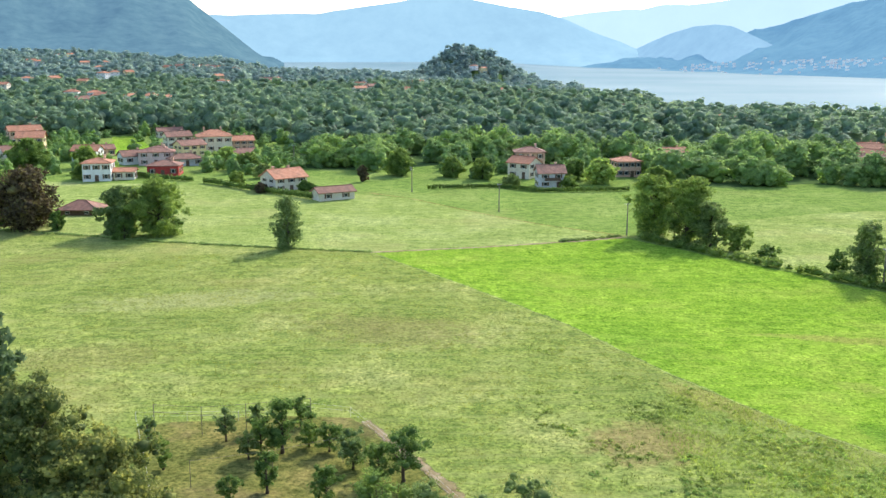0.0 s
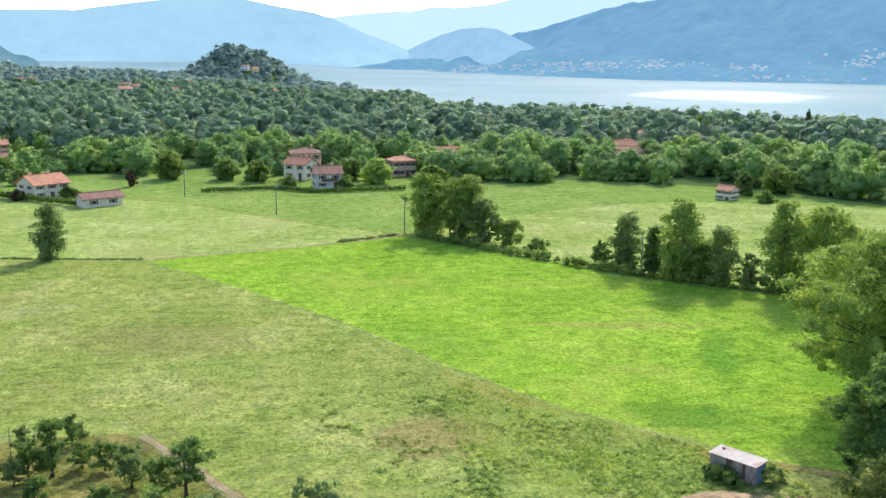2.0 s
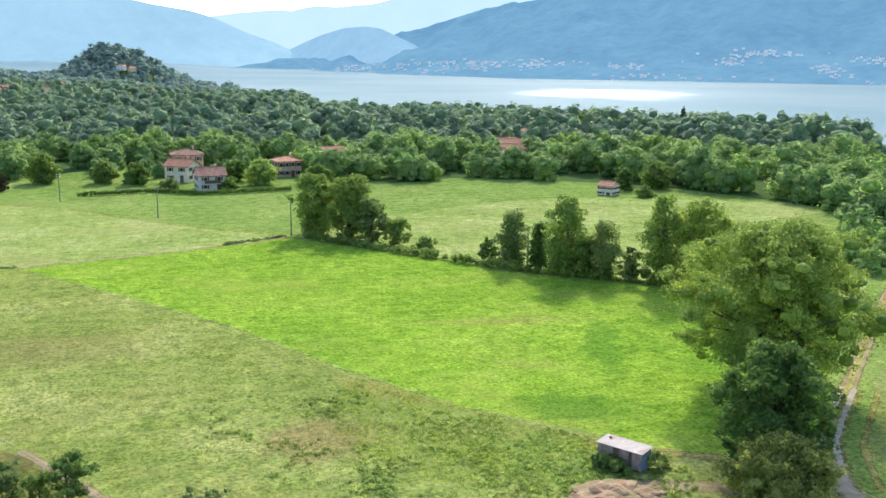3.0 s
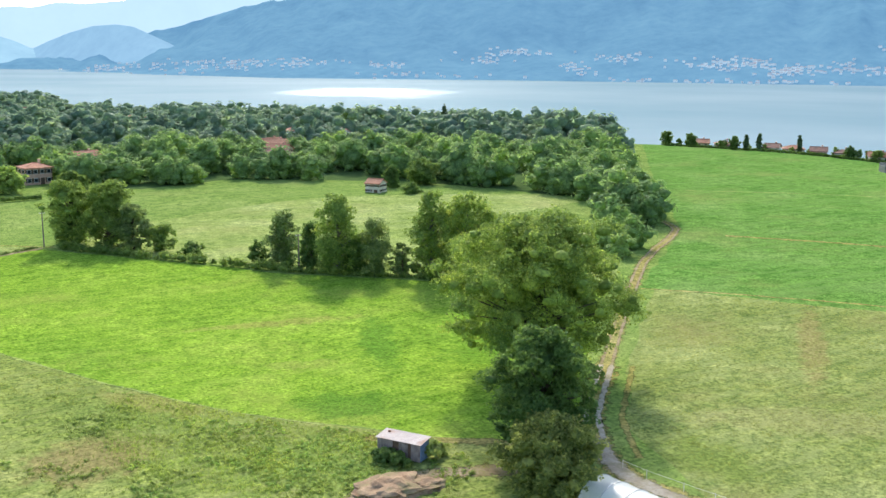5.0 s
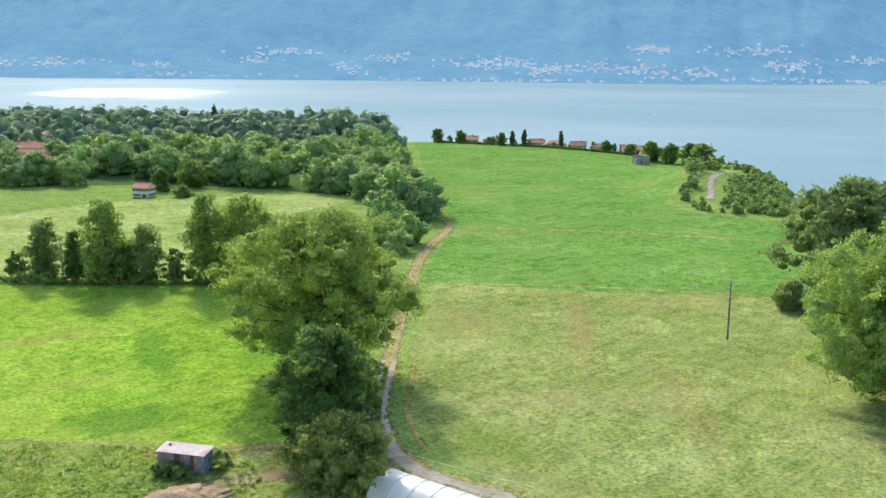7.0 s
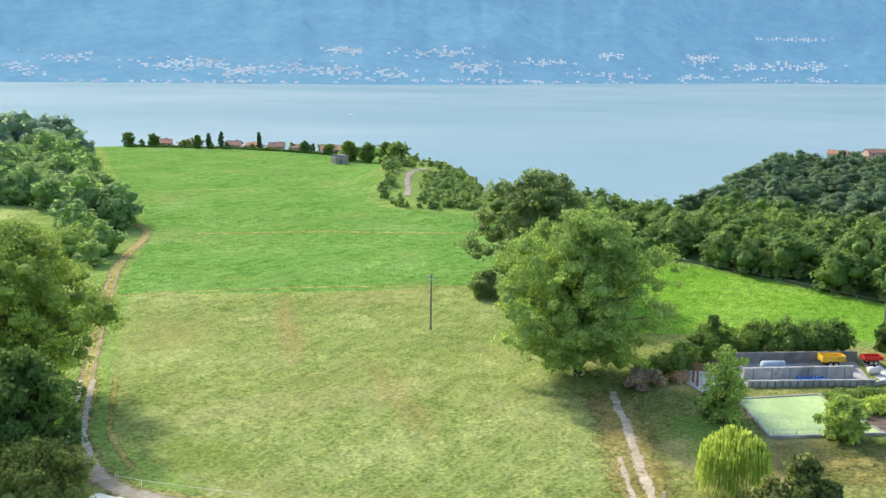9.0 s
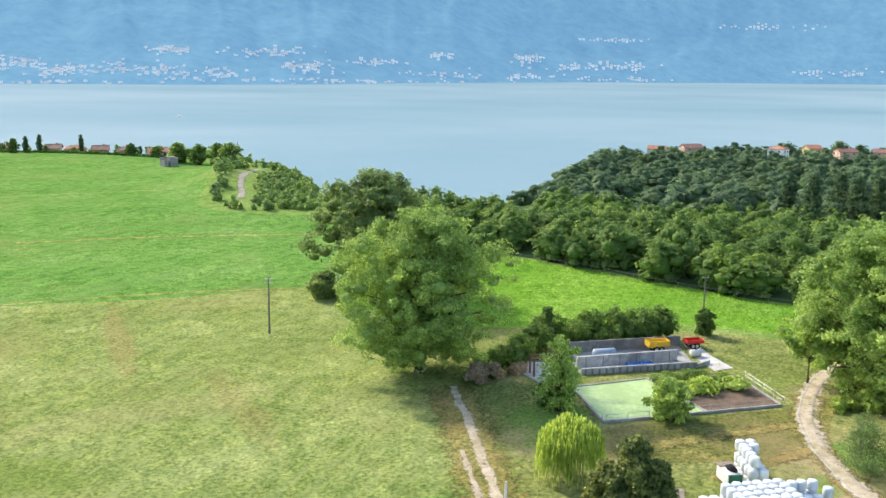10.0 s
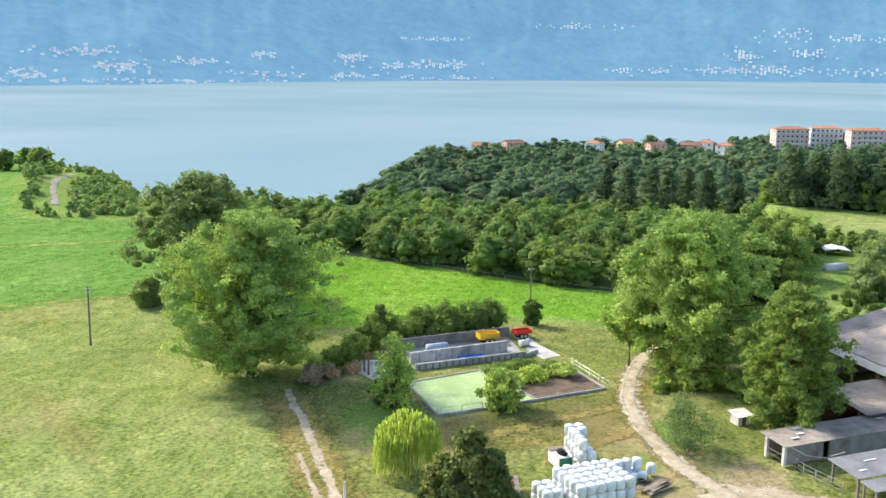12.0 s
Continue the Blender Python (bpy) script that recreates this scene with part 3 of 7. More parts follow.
def water_mat():
    m, nt = material("lake_water")
    out = nt.nodes.new("ShaderNodeOutputMaterial")
    body = nt.nodes.new("ShaderNodeBsdfDiffuse")
    p = nt.nodes.new("ShaderNodeBsdfGlossy")
    p.inputs["Color"].default_value = (0.82, 0.9, 0.95, 1)
    c = ramp(nt, noise_of(nt, 0.0016, 5, stretch=(1, 1, 1)), [(0.35, (0.165, 0.262, 0.295)), (0.65, (0.232, 0.318, 0.345))])
    nt.links.new(c, body.inputs[0])
    # the sun glint is shaped by hand: this patch gets more gloss and roughness
    tc = nt.nodes.new("ShaderNodeTexCoord")
    mp = nt.nodes.new("ShaderNodeMapping")
    mp.vector_type = "TEXTURE"
    mp.inputs["Location"].default_value = (775, 1420, 0)
    mp.inputs["Rotation"].default_value = (0, 0, radians(-29))
    mp.inputs["Scale"].default_value = (260, 420, 1)
    nt.links.new(tc.outputs["Object"], mp.inputs[0])
    ln = nt.nodes.new("ShaderNodeVectorMath")
    ln.operation = "LENGTH"
    flat = nt.nodes.new("ShaderNodeVectorMath")
    flat.operation = "MULTIPLY"
    flat.inputs[1].default_value = (1, 1, 0)
    nt.links.new(mp.outputs[0], flat.inputs[0])
    nt.links.new(flat.outputs[0], ln.inputs[0])
    edge = math_node(nt, "ADD", ln.outputs["Value"], math_node(nt, "MULTIPLY", noise_of(nt, 0.006, 4), 0.8))
    rough = ramp(nt, edge, [(0.3, (0.42, 0.42, 0.42)), (0.75, (0.3, 0.3, 0.3)), (1.0, (0.2, 0.2, 0.2))])
    nt.links.new(rough, p.inputs["Roughness"])
    b = nt.nodes.new("ShaderNodeBump")
    b.inputs["Distance"].default_value = 0.25
    b.inputs["Strength"].default_value = 0.35
    nt.links.new(noise_of(nt, 0.12, 3), b.inputs["Height"])
    nt.links.new(b.outputs[0], p.inputs["Normal"])
    mx = nt.nodes.new("ShaderNodeMixShader")
    nt.links.new(ramp(nt, edge, [(0.3, (0.34, 0.34, 0.34)), (0.8, (0.14, 0.14, 0.14)), (1.0, (0.085, 0.085, 0.085))]), mx.inputs[0])
    nt.links.new(body.outputs[0], mx.inputs[1])
    nt.links.new(p.outputs[0], mx.inputs[2])
    nt.links.new(mx.outputs[0], out.inputs[0])
    return m


def build_lake():
    V, F = [], []
    azs = np.arange(-24, 180, 2.0)
    ds = [330, 500, 700, 1000, 1500, 2000, 2400, 2800, 3200, 3600, 4000, 4985]
    for a in azs:
        for d in ds:
            V.append((d * math.sin(radians(a)), d * math.cos(radians(a)), LAKE_Z + 20.0 * float(smooth_step(2000, 4000, d) * smooth_step(9, 2, a))))
    n = len(ds)
    for i in range(len(azs) - 1):
        for k in range(n - 1):
            F.append((i * n + k, i * n + k + 1, i * n + n + k + 1, i * n + n + k))
    me = np_mesh("lake", V, F, water_mat(), smooth=True)
    return tagged(new("lake", me), "broad calm blue-grey lake below the hills", "lake", kind="structure")


lake = build_lake()

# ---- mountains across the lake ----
# aerial haze is put into these ranges as a blue glow and tint
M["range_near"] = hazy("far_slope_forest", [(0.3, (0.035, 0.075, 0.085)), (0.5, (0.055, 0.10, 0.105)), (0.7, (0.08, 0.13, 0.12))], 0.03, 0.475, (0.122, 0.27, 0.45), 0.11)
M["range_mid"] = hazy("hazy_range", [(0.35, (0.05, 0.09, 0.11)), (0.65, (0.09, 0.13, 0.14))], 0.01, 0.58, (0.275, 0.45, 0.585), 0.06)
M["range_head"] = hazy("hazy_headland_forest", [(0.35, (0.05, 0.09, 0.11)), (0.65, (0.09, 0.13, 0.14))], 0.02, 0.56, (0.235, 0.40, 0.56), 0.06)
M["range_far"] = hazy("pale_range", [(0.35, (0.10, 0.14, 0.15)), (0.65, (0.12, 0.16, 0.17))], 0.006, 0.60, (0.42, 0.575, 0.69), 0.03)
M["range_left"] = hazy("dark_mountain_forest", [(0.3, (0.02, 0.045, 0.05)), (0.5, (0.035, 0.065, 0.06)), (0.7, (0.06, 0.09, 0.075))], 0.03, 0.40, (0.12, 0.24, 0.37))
FAR_AZ = [-20, 5, 8, 12, 17, 24, 46, 59, 66, 83, 95, 107, 130]
FAR_D = [4050, 4050, 3850, 3400, 2900, 2509, 2355, 2338, 2500, 3370, 3900, 4250, 4300]


def far_shore(az):
    return np.interp(az, FAR_AZ, FAR_D)


def ridge(name, crest, base_of, depth, mat, label, rough=1.0, seed=1, step=0.2, rows=26, base_z=LAKE_Z - 2):
    azs = np.arange(crest[0][0], crest[-1][0] + 1e-6, step)
    els = np.interp(azs, [c[0] for c in crest], [c[1] for c in crest])
    V, F = [], []
    for a, e in zip(azs, els):
        d0 = float(base_of(a))
        d1 = min(d0 + depth, 4930.0)
        top = EYE + d1 * math.tan(radians(e))
        for k in range(rows + 1):
            t = k / rows
            d = d0 + (d1 - d0) * t
            x, y = d * math.sin(radians(a)), d * math.cos(radians(a))
            z = base_z + (top - base_z) * (0.62 * t + 0.38 * t * t)
            n = noise.fractal(Vector((x * 0.0022 + seed, y * 0.0022, seed * 3.1)), 1.0, 2.1, 5)
            g = abs(noise.fractal(Vector((a * 0.16 + seed, t * 0.5, 1.7)), 0.9, 2.2, 4))
            z += (n * 26 - g * 95 * t + 20 * t) * rough * min(1.0, t * 4) * (0.35 if k == rows else 1.0)
            V.append((x, y, z))
    m = rows + 1
    for i in range(len(azs) - 1):
        for k in range(rows):
            F.append((i * m + k, i * m + m + k, i * m + m + k + 1, i * m + k + 1))
    grid = np.array(V).reshape(len(azs), m, 3)

    def at(a, t):
        i = int(np.clip(round((a - azs[0]) / step), 0, len(azs) - 1))
        u = np.clip(t, 0, 0.999) * rows
        k = int(u)
        return grid[i, k] * (1 - u + k) + grid[i, k + 1] * (u - k)

    me = np_mesh(name, V, F, mat, smooth=True)
    tagged(new(name, me), label, "mountain", kind="structure")
    return at


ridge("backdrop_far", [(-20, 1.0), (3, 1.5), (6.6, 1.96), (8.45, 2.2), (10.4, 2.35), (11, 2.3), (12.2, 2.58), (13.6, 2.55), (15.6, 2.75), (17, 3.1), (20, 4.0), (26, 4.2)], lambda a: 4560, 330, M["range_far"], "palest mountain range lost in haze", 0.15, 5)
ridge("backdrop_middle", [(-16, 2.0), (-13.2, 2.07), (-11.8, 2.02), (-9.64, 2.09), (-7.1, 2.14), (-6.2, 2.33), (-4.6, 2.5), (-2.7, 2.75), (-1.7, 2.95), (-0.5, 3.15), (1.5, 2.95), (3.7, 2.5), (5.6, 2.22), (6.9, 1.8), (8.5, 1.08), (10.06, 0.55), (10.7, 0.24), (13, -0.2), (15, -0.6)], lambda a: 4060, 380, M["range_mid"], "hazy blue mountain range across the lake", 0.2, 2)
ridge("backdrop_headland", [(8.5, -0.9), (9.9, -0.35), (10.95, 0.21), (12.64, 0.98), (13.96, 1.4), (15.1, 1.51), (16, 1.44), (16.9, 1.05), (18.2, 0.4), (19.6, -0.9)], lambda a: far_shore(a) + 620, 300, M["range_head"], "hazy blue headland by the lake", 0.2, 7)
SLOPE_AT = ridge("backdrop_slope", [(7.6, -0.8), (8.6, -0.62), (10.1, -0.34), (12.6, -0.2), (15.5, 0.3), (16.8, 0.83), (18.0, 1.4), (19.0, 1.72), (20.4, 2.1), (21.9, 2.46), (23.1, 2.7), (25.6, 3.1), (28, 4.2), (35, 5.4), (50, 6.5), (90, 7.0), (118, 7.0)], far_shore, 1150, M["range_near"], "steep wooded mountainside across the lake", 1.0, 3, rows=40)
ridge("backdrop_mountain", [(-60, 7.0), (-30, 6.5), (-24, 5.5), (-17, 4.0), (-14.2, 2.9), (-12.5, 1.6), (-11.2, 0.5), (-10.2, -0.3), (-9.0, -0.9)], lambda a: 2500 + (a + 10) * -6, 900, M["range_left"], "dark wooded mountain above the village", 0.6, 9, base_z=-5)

# ---- plants ----


def ico(sub):
    bm = bmesh.new()
    bmesh.ops.create_icosphere(bm, subdivisions=sub, radius=1.0)
    v = np.array([q.co[:] for q in bm.verts])
    f = np.array([[q.index for q in t.verts] for t in bm.faces])
    bm.free()
    return v, f


ICO1, ICO2 = ico(1), ico(2)


def lumps(rng, centres, radii, shape=ICO2, scale=0.8):
    """Uneven dense cores of the lobes of a crown: points, faces."""
    V, F, n = [], [], 0
    for c, r in zip(centres, radii):
        V.append(shape[0] * (1 + rng.uniform(-0.17, 0.17, (len(shape[0]), 1))) * r * scale + c)
        F.append(shape[1] + n)
        n += len(shape[0])
    return np.vstack(V), np.vstack(F)


def tufts(rng, centres, radii, n, size, shell=(0.78, 1.08), up=0.25, wild=0.45, sub=6):
    """Small leaf sprays gathered in clumps over the lobes of a crown, turned outwards and to the sky: points, triangles."""
    centres, radii = np.asarray(centres, float), np.asarray(radii, float)
    if sub:
        j = np.repeat(np.arange(len(centres)), sub)
        e = rng.normal(size=(len(j), 3))
        e[:, 2] += up
        e /= np.linalg.norm(e, axis=1)[:, None]
        mids = centres[j] + e * radii[j] * 0.72
        sizes = radii[j] * rng.uniform(0.34, 0.58, (len(j), 1))
    else:
        mids, sizes, e = centres, radii, np.zeros_like(centres)
    w = sizes.prod(1) ** (2 / 3)
    k = rng.choice(len(w), n, p=w / w.sum())
    d = rng.normal(size=(n, 3))
    d[:, 2] += up
    d /= np.linalg.norm(d, axis=1)[:, None]
    p = mids[k] + d * sizes[k] * rng.uniform(*shell, (n, 1))
    nrm = d * 0.7 + e[k] * 0.4 + rng.normal(size=(n, 3)) * wild + np.array([0, 0, 0.35])
    nrm /= np.linalg.norm(nrm, axis=1)[:, None]
    t = np.cross(nrm, rng.normal(size=(n, 3)))
    t /= np.linalg.norm(t, axis=1)[:, None]
    b = np.cross(nrm, t)
    s = size * rng.uniform(0.6, 1.35, (n, 1))
    q = rng.uniform(0.75, 1.25, (n, 3, 1))
    V = np.stack([p + t * s * q[:, 0], p + b * s * 0.8 * q[:, 1] - t * s * 0.35, p - b * s * 0.8 * q[:, 2] - t * s * 0.35], 1)
    return V.reshape(-1, 3), np.arange(3 * n).reshape(-1, 3)


def merged(*sets):
    """Several sets of points and faces as one."""
    V, F, n = [], [], 0
    for v, f in sets:
        V.append(v)
        F.append(f + n)
        n += len(v)
    return np.vstack(V), np.vstack(F)


def crown_lobes(rng, h, w, base, n, shape):
    """Leaf masses at the ends and along the limbs of a crown: uneven, with gaps between."""
    C, R = [], []
    hc = h * (1 - base)
    for i in range(n):
        t = (i + rng.uniform(0.1, 0.9)) / n
        a = i * 2.399 + rng.uniform(-0.7, 0.7)
        if shape == "round":
            prof = max(0.12, 1 - (max(0.0, t - 0.36) / 0.66) ** 2.1) ** 0.55 if t > 0.36 else 0.62 + 0.38 * (t / 0.36) ** 0.8
        elif shape == "column":
            prof = 0.9 * math.sin(math.pi * (0.16 + 0.78 * t)) ** 0.6
        elif shape == "cone":
            prof = (1 - t) ** 0.8 + 0.06
        else:
            prof = 0.35 + 0.75 * math.sin(math.pi * (0.12 + 0.80 * t)) ** 0.9
        z = h * base + hc * (0.06 + 0.9 * t)
        r = w * 0.5 * prof * rng.uniform(0.7, 1.13)
        s = w * rng.uniform(0.085, 0.19) * (0.7 + 0.3 * prof) * min(1.0, 38 / n) ** 0.5
        if shape == "column":
            s *= 1.35
        C.append(((r - s * 0.45) * math.cos(a), (r - s * 0.45) * math.sin(a), min(z + rng.uniform(-0.03, 0.05) * h, h - s * 0.6)))
        R.append((s * rng.uniform(0.85, 1.3), s * rng.uniform(0.85, 1.3), s * rng.uniform(0.55, 0.9)))
        q = rng.uniform(0.3, 0.62)
        C.append((r * q * math.cos(a + 0.4), r * q * math.sin(a + 0.4), z - 0.04 * h))
        R.append((s * 1.35, s * 1.35, s * 1.15))
    return np.array(C), np.array(R)


M["bark"] = plain("bark", (0.055, 0.04, 0.028), (0.13, 0.10, 0.07), 2.0, 0.9, 0.04)
M["pale_bark"] = plain("pale_bark", (0.12, 0.11, 0.09), (0.24, 0.22, 0.18), 2.0, 0.9, 0.03)
M["leaf"] = leaf_mat("green_leaves", (0.098, 0.152, 0.042), (0.135, 0.198, 0.055), (0.185, 0.25, 0.07), 0.5, 1.5)
M["leaf_lime"] = leaf_mat("yellow_green_leaves", (0.122, 0.178, 0.048), (0.166, 0.230, 0.063), (0.26, 0.315, 0.088), 0.36, 1.95)
M["leaf_poplar"] = leaf_mat("poplar_leaves", (0.112, 0.168, 0.042), (0.155, 0.22, 0.053), (0.25, 0.30, 0.072), 0.36, 1.6)
M["leaf_belt"] = leaf_mat("belt_leaves", (0.088, 0.148, 0.048), (0.112, 0.180, 0.056), (0.14, 0.212, 0.066), 0.45, 1.35)
M["leaf_dark"] = leaf_mat("dark_leaves", (0.060, 0.102, 0.030), (0.085, 0.138, 0.038), (0.115, 0.175, 0.048), 0.45, 1.7)
M["leaf_olive"] = leaf_mat("dark_olive_leaves", (0.048, 0.068, 0.026), (0.085, 0.105, 0.034), (0.20, 0.205, 0.07), 0.45, 1.9)
M["leaf_grey"] = leaf_mat("grey_green_leaves", (0.10, 0.15, 0.055), (0.145, 0.20, 0.075), (0.20, 0.26, 0.10), 0.45, 1.4)
M["leaf_purple"] = leaf_mat("purple_leaves", (0.030, 0.024, 0.018), (0.068, 0.053, 0.033), (0.112, 0.105, 0.045), 0.3, 1.5)
# haze painted into the leaf colour: paler and bluer than the nearer woods
M["leaf_far_haze"] = leaf_mat("distant_leaves", (0.125, 0.182, 0.195), (0.138, 0.195, 0.205), (0.150, 0.21, 0.215), 0.5, 1.75, 0.5, 0.6)
M["leaf_terrace"] = leaf_mat("terrace_leaves", (0.075, 0.122, 0.076), (0.092, 0.142, 0.082), (0.118, 0.17, 0.09), 0.5, 1.5, 0.8)
M["leaf_wood"] = leaf_mat("woodland_leaves", (0.092, 0.152, 0.066), (0.112, 0.176, 0.072), (0.135, 0.205, 0.08), 0.5, 1.95, 1.6)
# some air haze is mixed into this leaf colour as blue-grey
M["leaf_mid_haze"] = leaf_mat("hillside_leaves", (0.100, 0.152, 0.112), (0.115, 0.168, 0.122), (0.135, 0.190, 0.128), 0.5, 1.9, 0.9, 1.0)
M["leaf_bronze"] = leaf_mat("bronze_green_leaves", (0.075, 0.1, 0.032), (0.125, 0.15, 0.045), (0.23, 0.24, 0.075), 0.45, 1.85)
M["leaf_weed"] = leaf_mat("rank_weed_leaves", (0.085, 0.145, 0.04), (0.12, 0.19, 0.05), (0.17, 0.25, 0.065), 0.5, 1.75)
M["leaf_docks"] = leaf_mat("dock_leaves", (0.15, 0.21, 0.045), (0.2, 0.27, 0.06), (0.28, 0.31, 0.09), 0.5, 1.35)
M["leaf_scrub"] = leaf_mat("scrub_leaves", (0.10, 0.15, 0.06), (0.135, 0.19, 0.07), (0.18, 0.235, 0.09), 0.5, 1.9, 1.6)
M["leaf_conifer"] = leaf_mat("conifer_needles", (0.045, 0.078, 0.042), (0.062, 0.1, 0.05), (0.085, 0.128, 0.058), 0.35, 1.6)
M["leaf_willow"] = leaf_mat("willow_leaves", (0.24, 0.32, 0.06), (0.36, 0.44, 0.09), (0.48, 0.54, 0.14), 0.45, 1.25)
serial = [0]


def tree(x, y, h, w, leaves=2500, size=0.5, base=0.2, lobes=14, shape="round", mat="leaf", label="broad-leaved tree", name="tree", bark="bark", group="", trunk=0.028, core=0.5, category="tree", lift=-0.05, stems=1, fork=0.0):
    """One tree: trunk with limbs, and a crown of many sprays of leaves."""
    serial[0] += 1
    rng = np.random.default_rng(serial[0])
    ob = thing(name, spot(x, y, rng.uniform(0, 360), lift), label, category, group)
    C, R = crown_lobes(rng, h, w, base, lobes, shape)
    bm = bmesh.new()
    r0 = h * trunk
    for s in range(stems):
        lean = Vector((rng.uniform(-1, 1), rng.uniform(-1, 1), 0)) * (0.02 * h if stems == 1 else 0.13 * w)
        foot = lean * 0.3 if stems > 1 else Vector()
        tip = h * (0.86 if shape in ("cone", "column") else 0.72)
        pts = [foot + lean * t + Vector((0, 0, tip * t)) for t in (0, 0.12, 0.35, 0.65, 1.0)]
        tube(bm, pts, [r0 * 1.35, r0, r0 * 0.8, r0 * 0.5, r0 * 0.12], 8)
        for c in C[0::2 if lobes < 60 else 6][s::stems]:
            if shape == "cone":
                continue
            z0 = max(0.1 * h, min(c[2] * 0.62, tip * 0.9)) if not fork else h * fork * rng.uniform(0.85, 1.15)
            a = foot + lean * (z0 / tip) + Vector((0, 0, z0))
            e = a.lerp(Vector(c), 0.78)
            mid = a.lerp(e, 0.5) + (Vector((0, 0, 0.06)) if not fork else Vector((0.0, 0.0, 0.13))) * (e - a).length
            tube(bm, [a, mid, e], [r0 * 0.42, r0 * 0.27, r0 * 0.07], 5)
    part("trunk", bm, M[bark], ob, smooth=True)
    sets = [tufts(rng, C, R, int(leaves * 1.3), size * 1.08, shell=(0.5, 1.14), up=0.45, wild=0.8)]
    if core:
        sets.append(lumps(rng, C, R, ICO1, core))
    V, F = merged(*sets)
    cr = new("crown", np_mesh("crown", V, F, M[mat], smooth=True))
    cr.parent = ob
    return ob


# ---- woods ----


def template(seed, n_tufts, size, lobes=8, fine=False, solid=0.62, wild=0.45):
    """A woodland crown of unit size: swelling masses with a leafy fringe."""
    rng = np.random.default_rng(seed)
    C, R = [(0, 0, 0.52)], [(0.42, 0.42, 0.48)]
    for k in range(lobes):
        t = k / max(1, lobes - 1)
        a = k * 2.4 + rng.uniform(-0.5, 0.5)
        r = 0.34 * math.sin(math.pi * (0.28 + 0.66 * t)) * rng.uniform(0.8, 1.15)
        C.append((r * math.cos(a), r * math.sin(a), 0.44 + 0.5 * t + rng.uniform(-0.06, 0.06)))
        s = rng.uniform(0.19, 0.29)
        R.append((s, s, s * 0.85))
    for k in range(3 if lobes > 3 else 0):
        a = k * 2.1 + rng.uniform(-0.4, 0.4)
        C.append((0.24 * math.cos(a), 0.24 * math.sin(a), 0.24))
        R.append((0.22, 0.22, 0.2))
    C, R = np.array(C), np.array(R)
    sets = [lumps(rng, C, R, ICO1, solid), tufts(rng, C, R, n_tufts, size, shell=(0.7, 1.15), up=0.7, wild=wild, sub=5 if fine else 2)]
    return merged(*sets)


MID_T = [template(90 + i, 130, 0.085, 4, solid=0.72, wild=0.3) for i in range(6)]
NEAR_T = [template(50 + i, 560, 0.055, 7, True, 0.66, 0.35) for i in range(6)]
FAR_T = [template(60 + i, 66, 0.1, 3, solid=0.74, wild=0.25) for i in range(6)]


def wood(name, places, sizes, templates, mat, label, seed=1, sink=0.12, squash=0.9):
    """Many trees joined into one stretch of woodland."""
    rng = np.random.default_rng(seed)
    V, F, n = [], [], 0
    zs = ground_z(places[:, 0], places[:, 1])
    for (x, y), z, s in zip(places, zs, sizes):
        v, f = templates[rng.integers(len(templates))]
        a = rng.uniform(0, 2 * math.pi)
        c, q = math.cos(a) * s, math.sin(a) * s
        sz = s * squash * rng.uniform(0.75, 1.25)
        w = np.empty_like(v)
        w[:, 0], w[:, 1], w[:, 2] = x + v[:, 0] * c - v[:, 1] * q, y + v[:, 0] * q + v[:, 1] * c, z + (v[:, 2] - sink) * sz
        V.append(w)
        F.append(f + n)
        n += len(v)
    me = np_mesh(name, np.vstack(V), np.vstack(F), mat, smooth=True)
    return tagged(new(name, me), label, "woodland", kind="stuff")


def scatter(poly, d0, d1, a0, a1, spacing, seed, keep=None):
    """Points strewn at a spacing over the part of a polygon that lies between two distances and bearings."""
    rng = np.random.default_rng(seed)
    n = int((d1 * d1 - d0 * d0) / 2 * radians(a1 - a0) / (spacing * spacing) * 1.0)
    d = np.sqrt(rng.uniform(d0 * d0, d1 * d1, n))
    a = np.radians(rng.uniform(a0, a1, n))
    p = np.column_stack([d * np.sin(a), d * np.cos(a)])
    ok = inside(poly, p[:, 0], p[:, 1])
    deg = np.degrees(a)
    ok &= d < shore(deg) - 35
    p = p[ok]
    if keep is not None:
        p = p[keep(p[:, 0], p[:, 1])]
    return p, rng


def clear_of(spots):
    def keep(x, y):
        ok = np.ones(len(x), bool)
        for sx, sy, r in spots:
            ok &= np.hypot(x - sx, y - sy) > r
        return ok
    return keep



# ---- houses ----
M["plaster_cream"] = plain("cream_plaster", (0.62, 0.56, 0.44), (0.74, 0.69, 0.57), 0.8, 0.9, 0.01)
M["plaster_white"] = plain("white_plaster", (0.66, 0.66, 0.64), (0.80, 0.80, 0.78), 0.8, 0.9, 0.01)
M["plaster_yellow"] = plain("yellow_plaster", (0.62, 0.50, 0.26), (0.74, 0.61, 0.34), 0.8, 0.9, 0.01)
M["plaster_pink"] = plain("pale_pink_plaster", (0.62, 0.47, 0.44), (0.74, 0.58, 0.54), 0.8, 0.9, 0.01)
M["plaster_salmon"] = plain("salmon_plaster", (0.58, 0.36, 0.26), (0.68, 0.45, 0.33), 0.8, 0.9, 0.01)
M["plaster_red"] = plain("red_painted_wall", (0.38, 0.045, 0.04), (0.50, 0.07, 0.06), 0.8, 0.85, 0.01)
M["plaster_grey"] = plain("grey_plaster", (0.42, 0.42, 0.42), (0.55, 0.55, 0.54), 0.8, 0.9, 0.01)
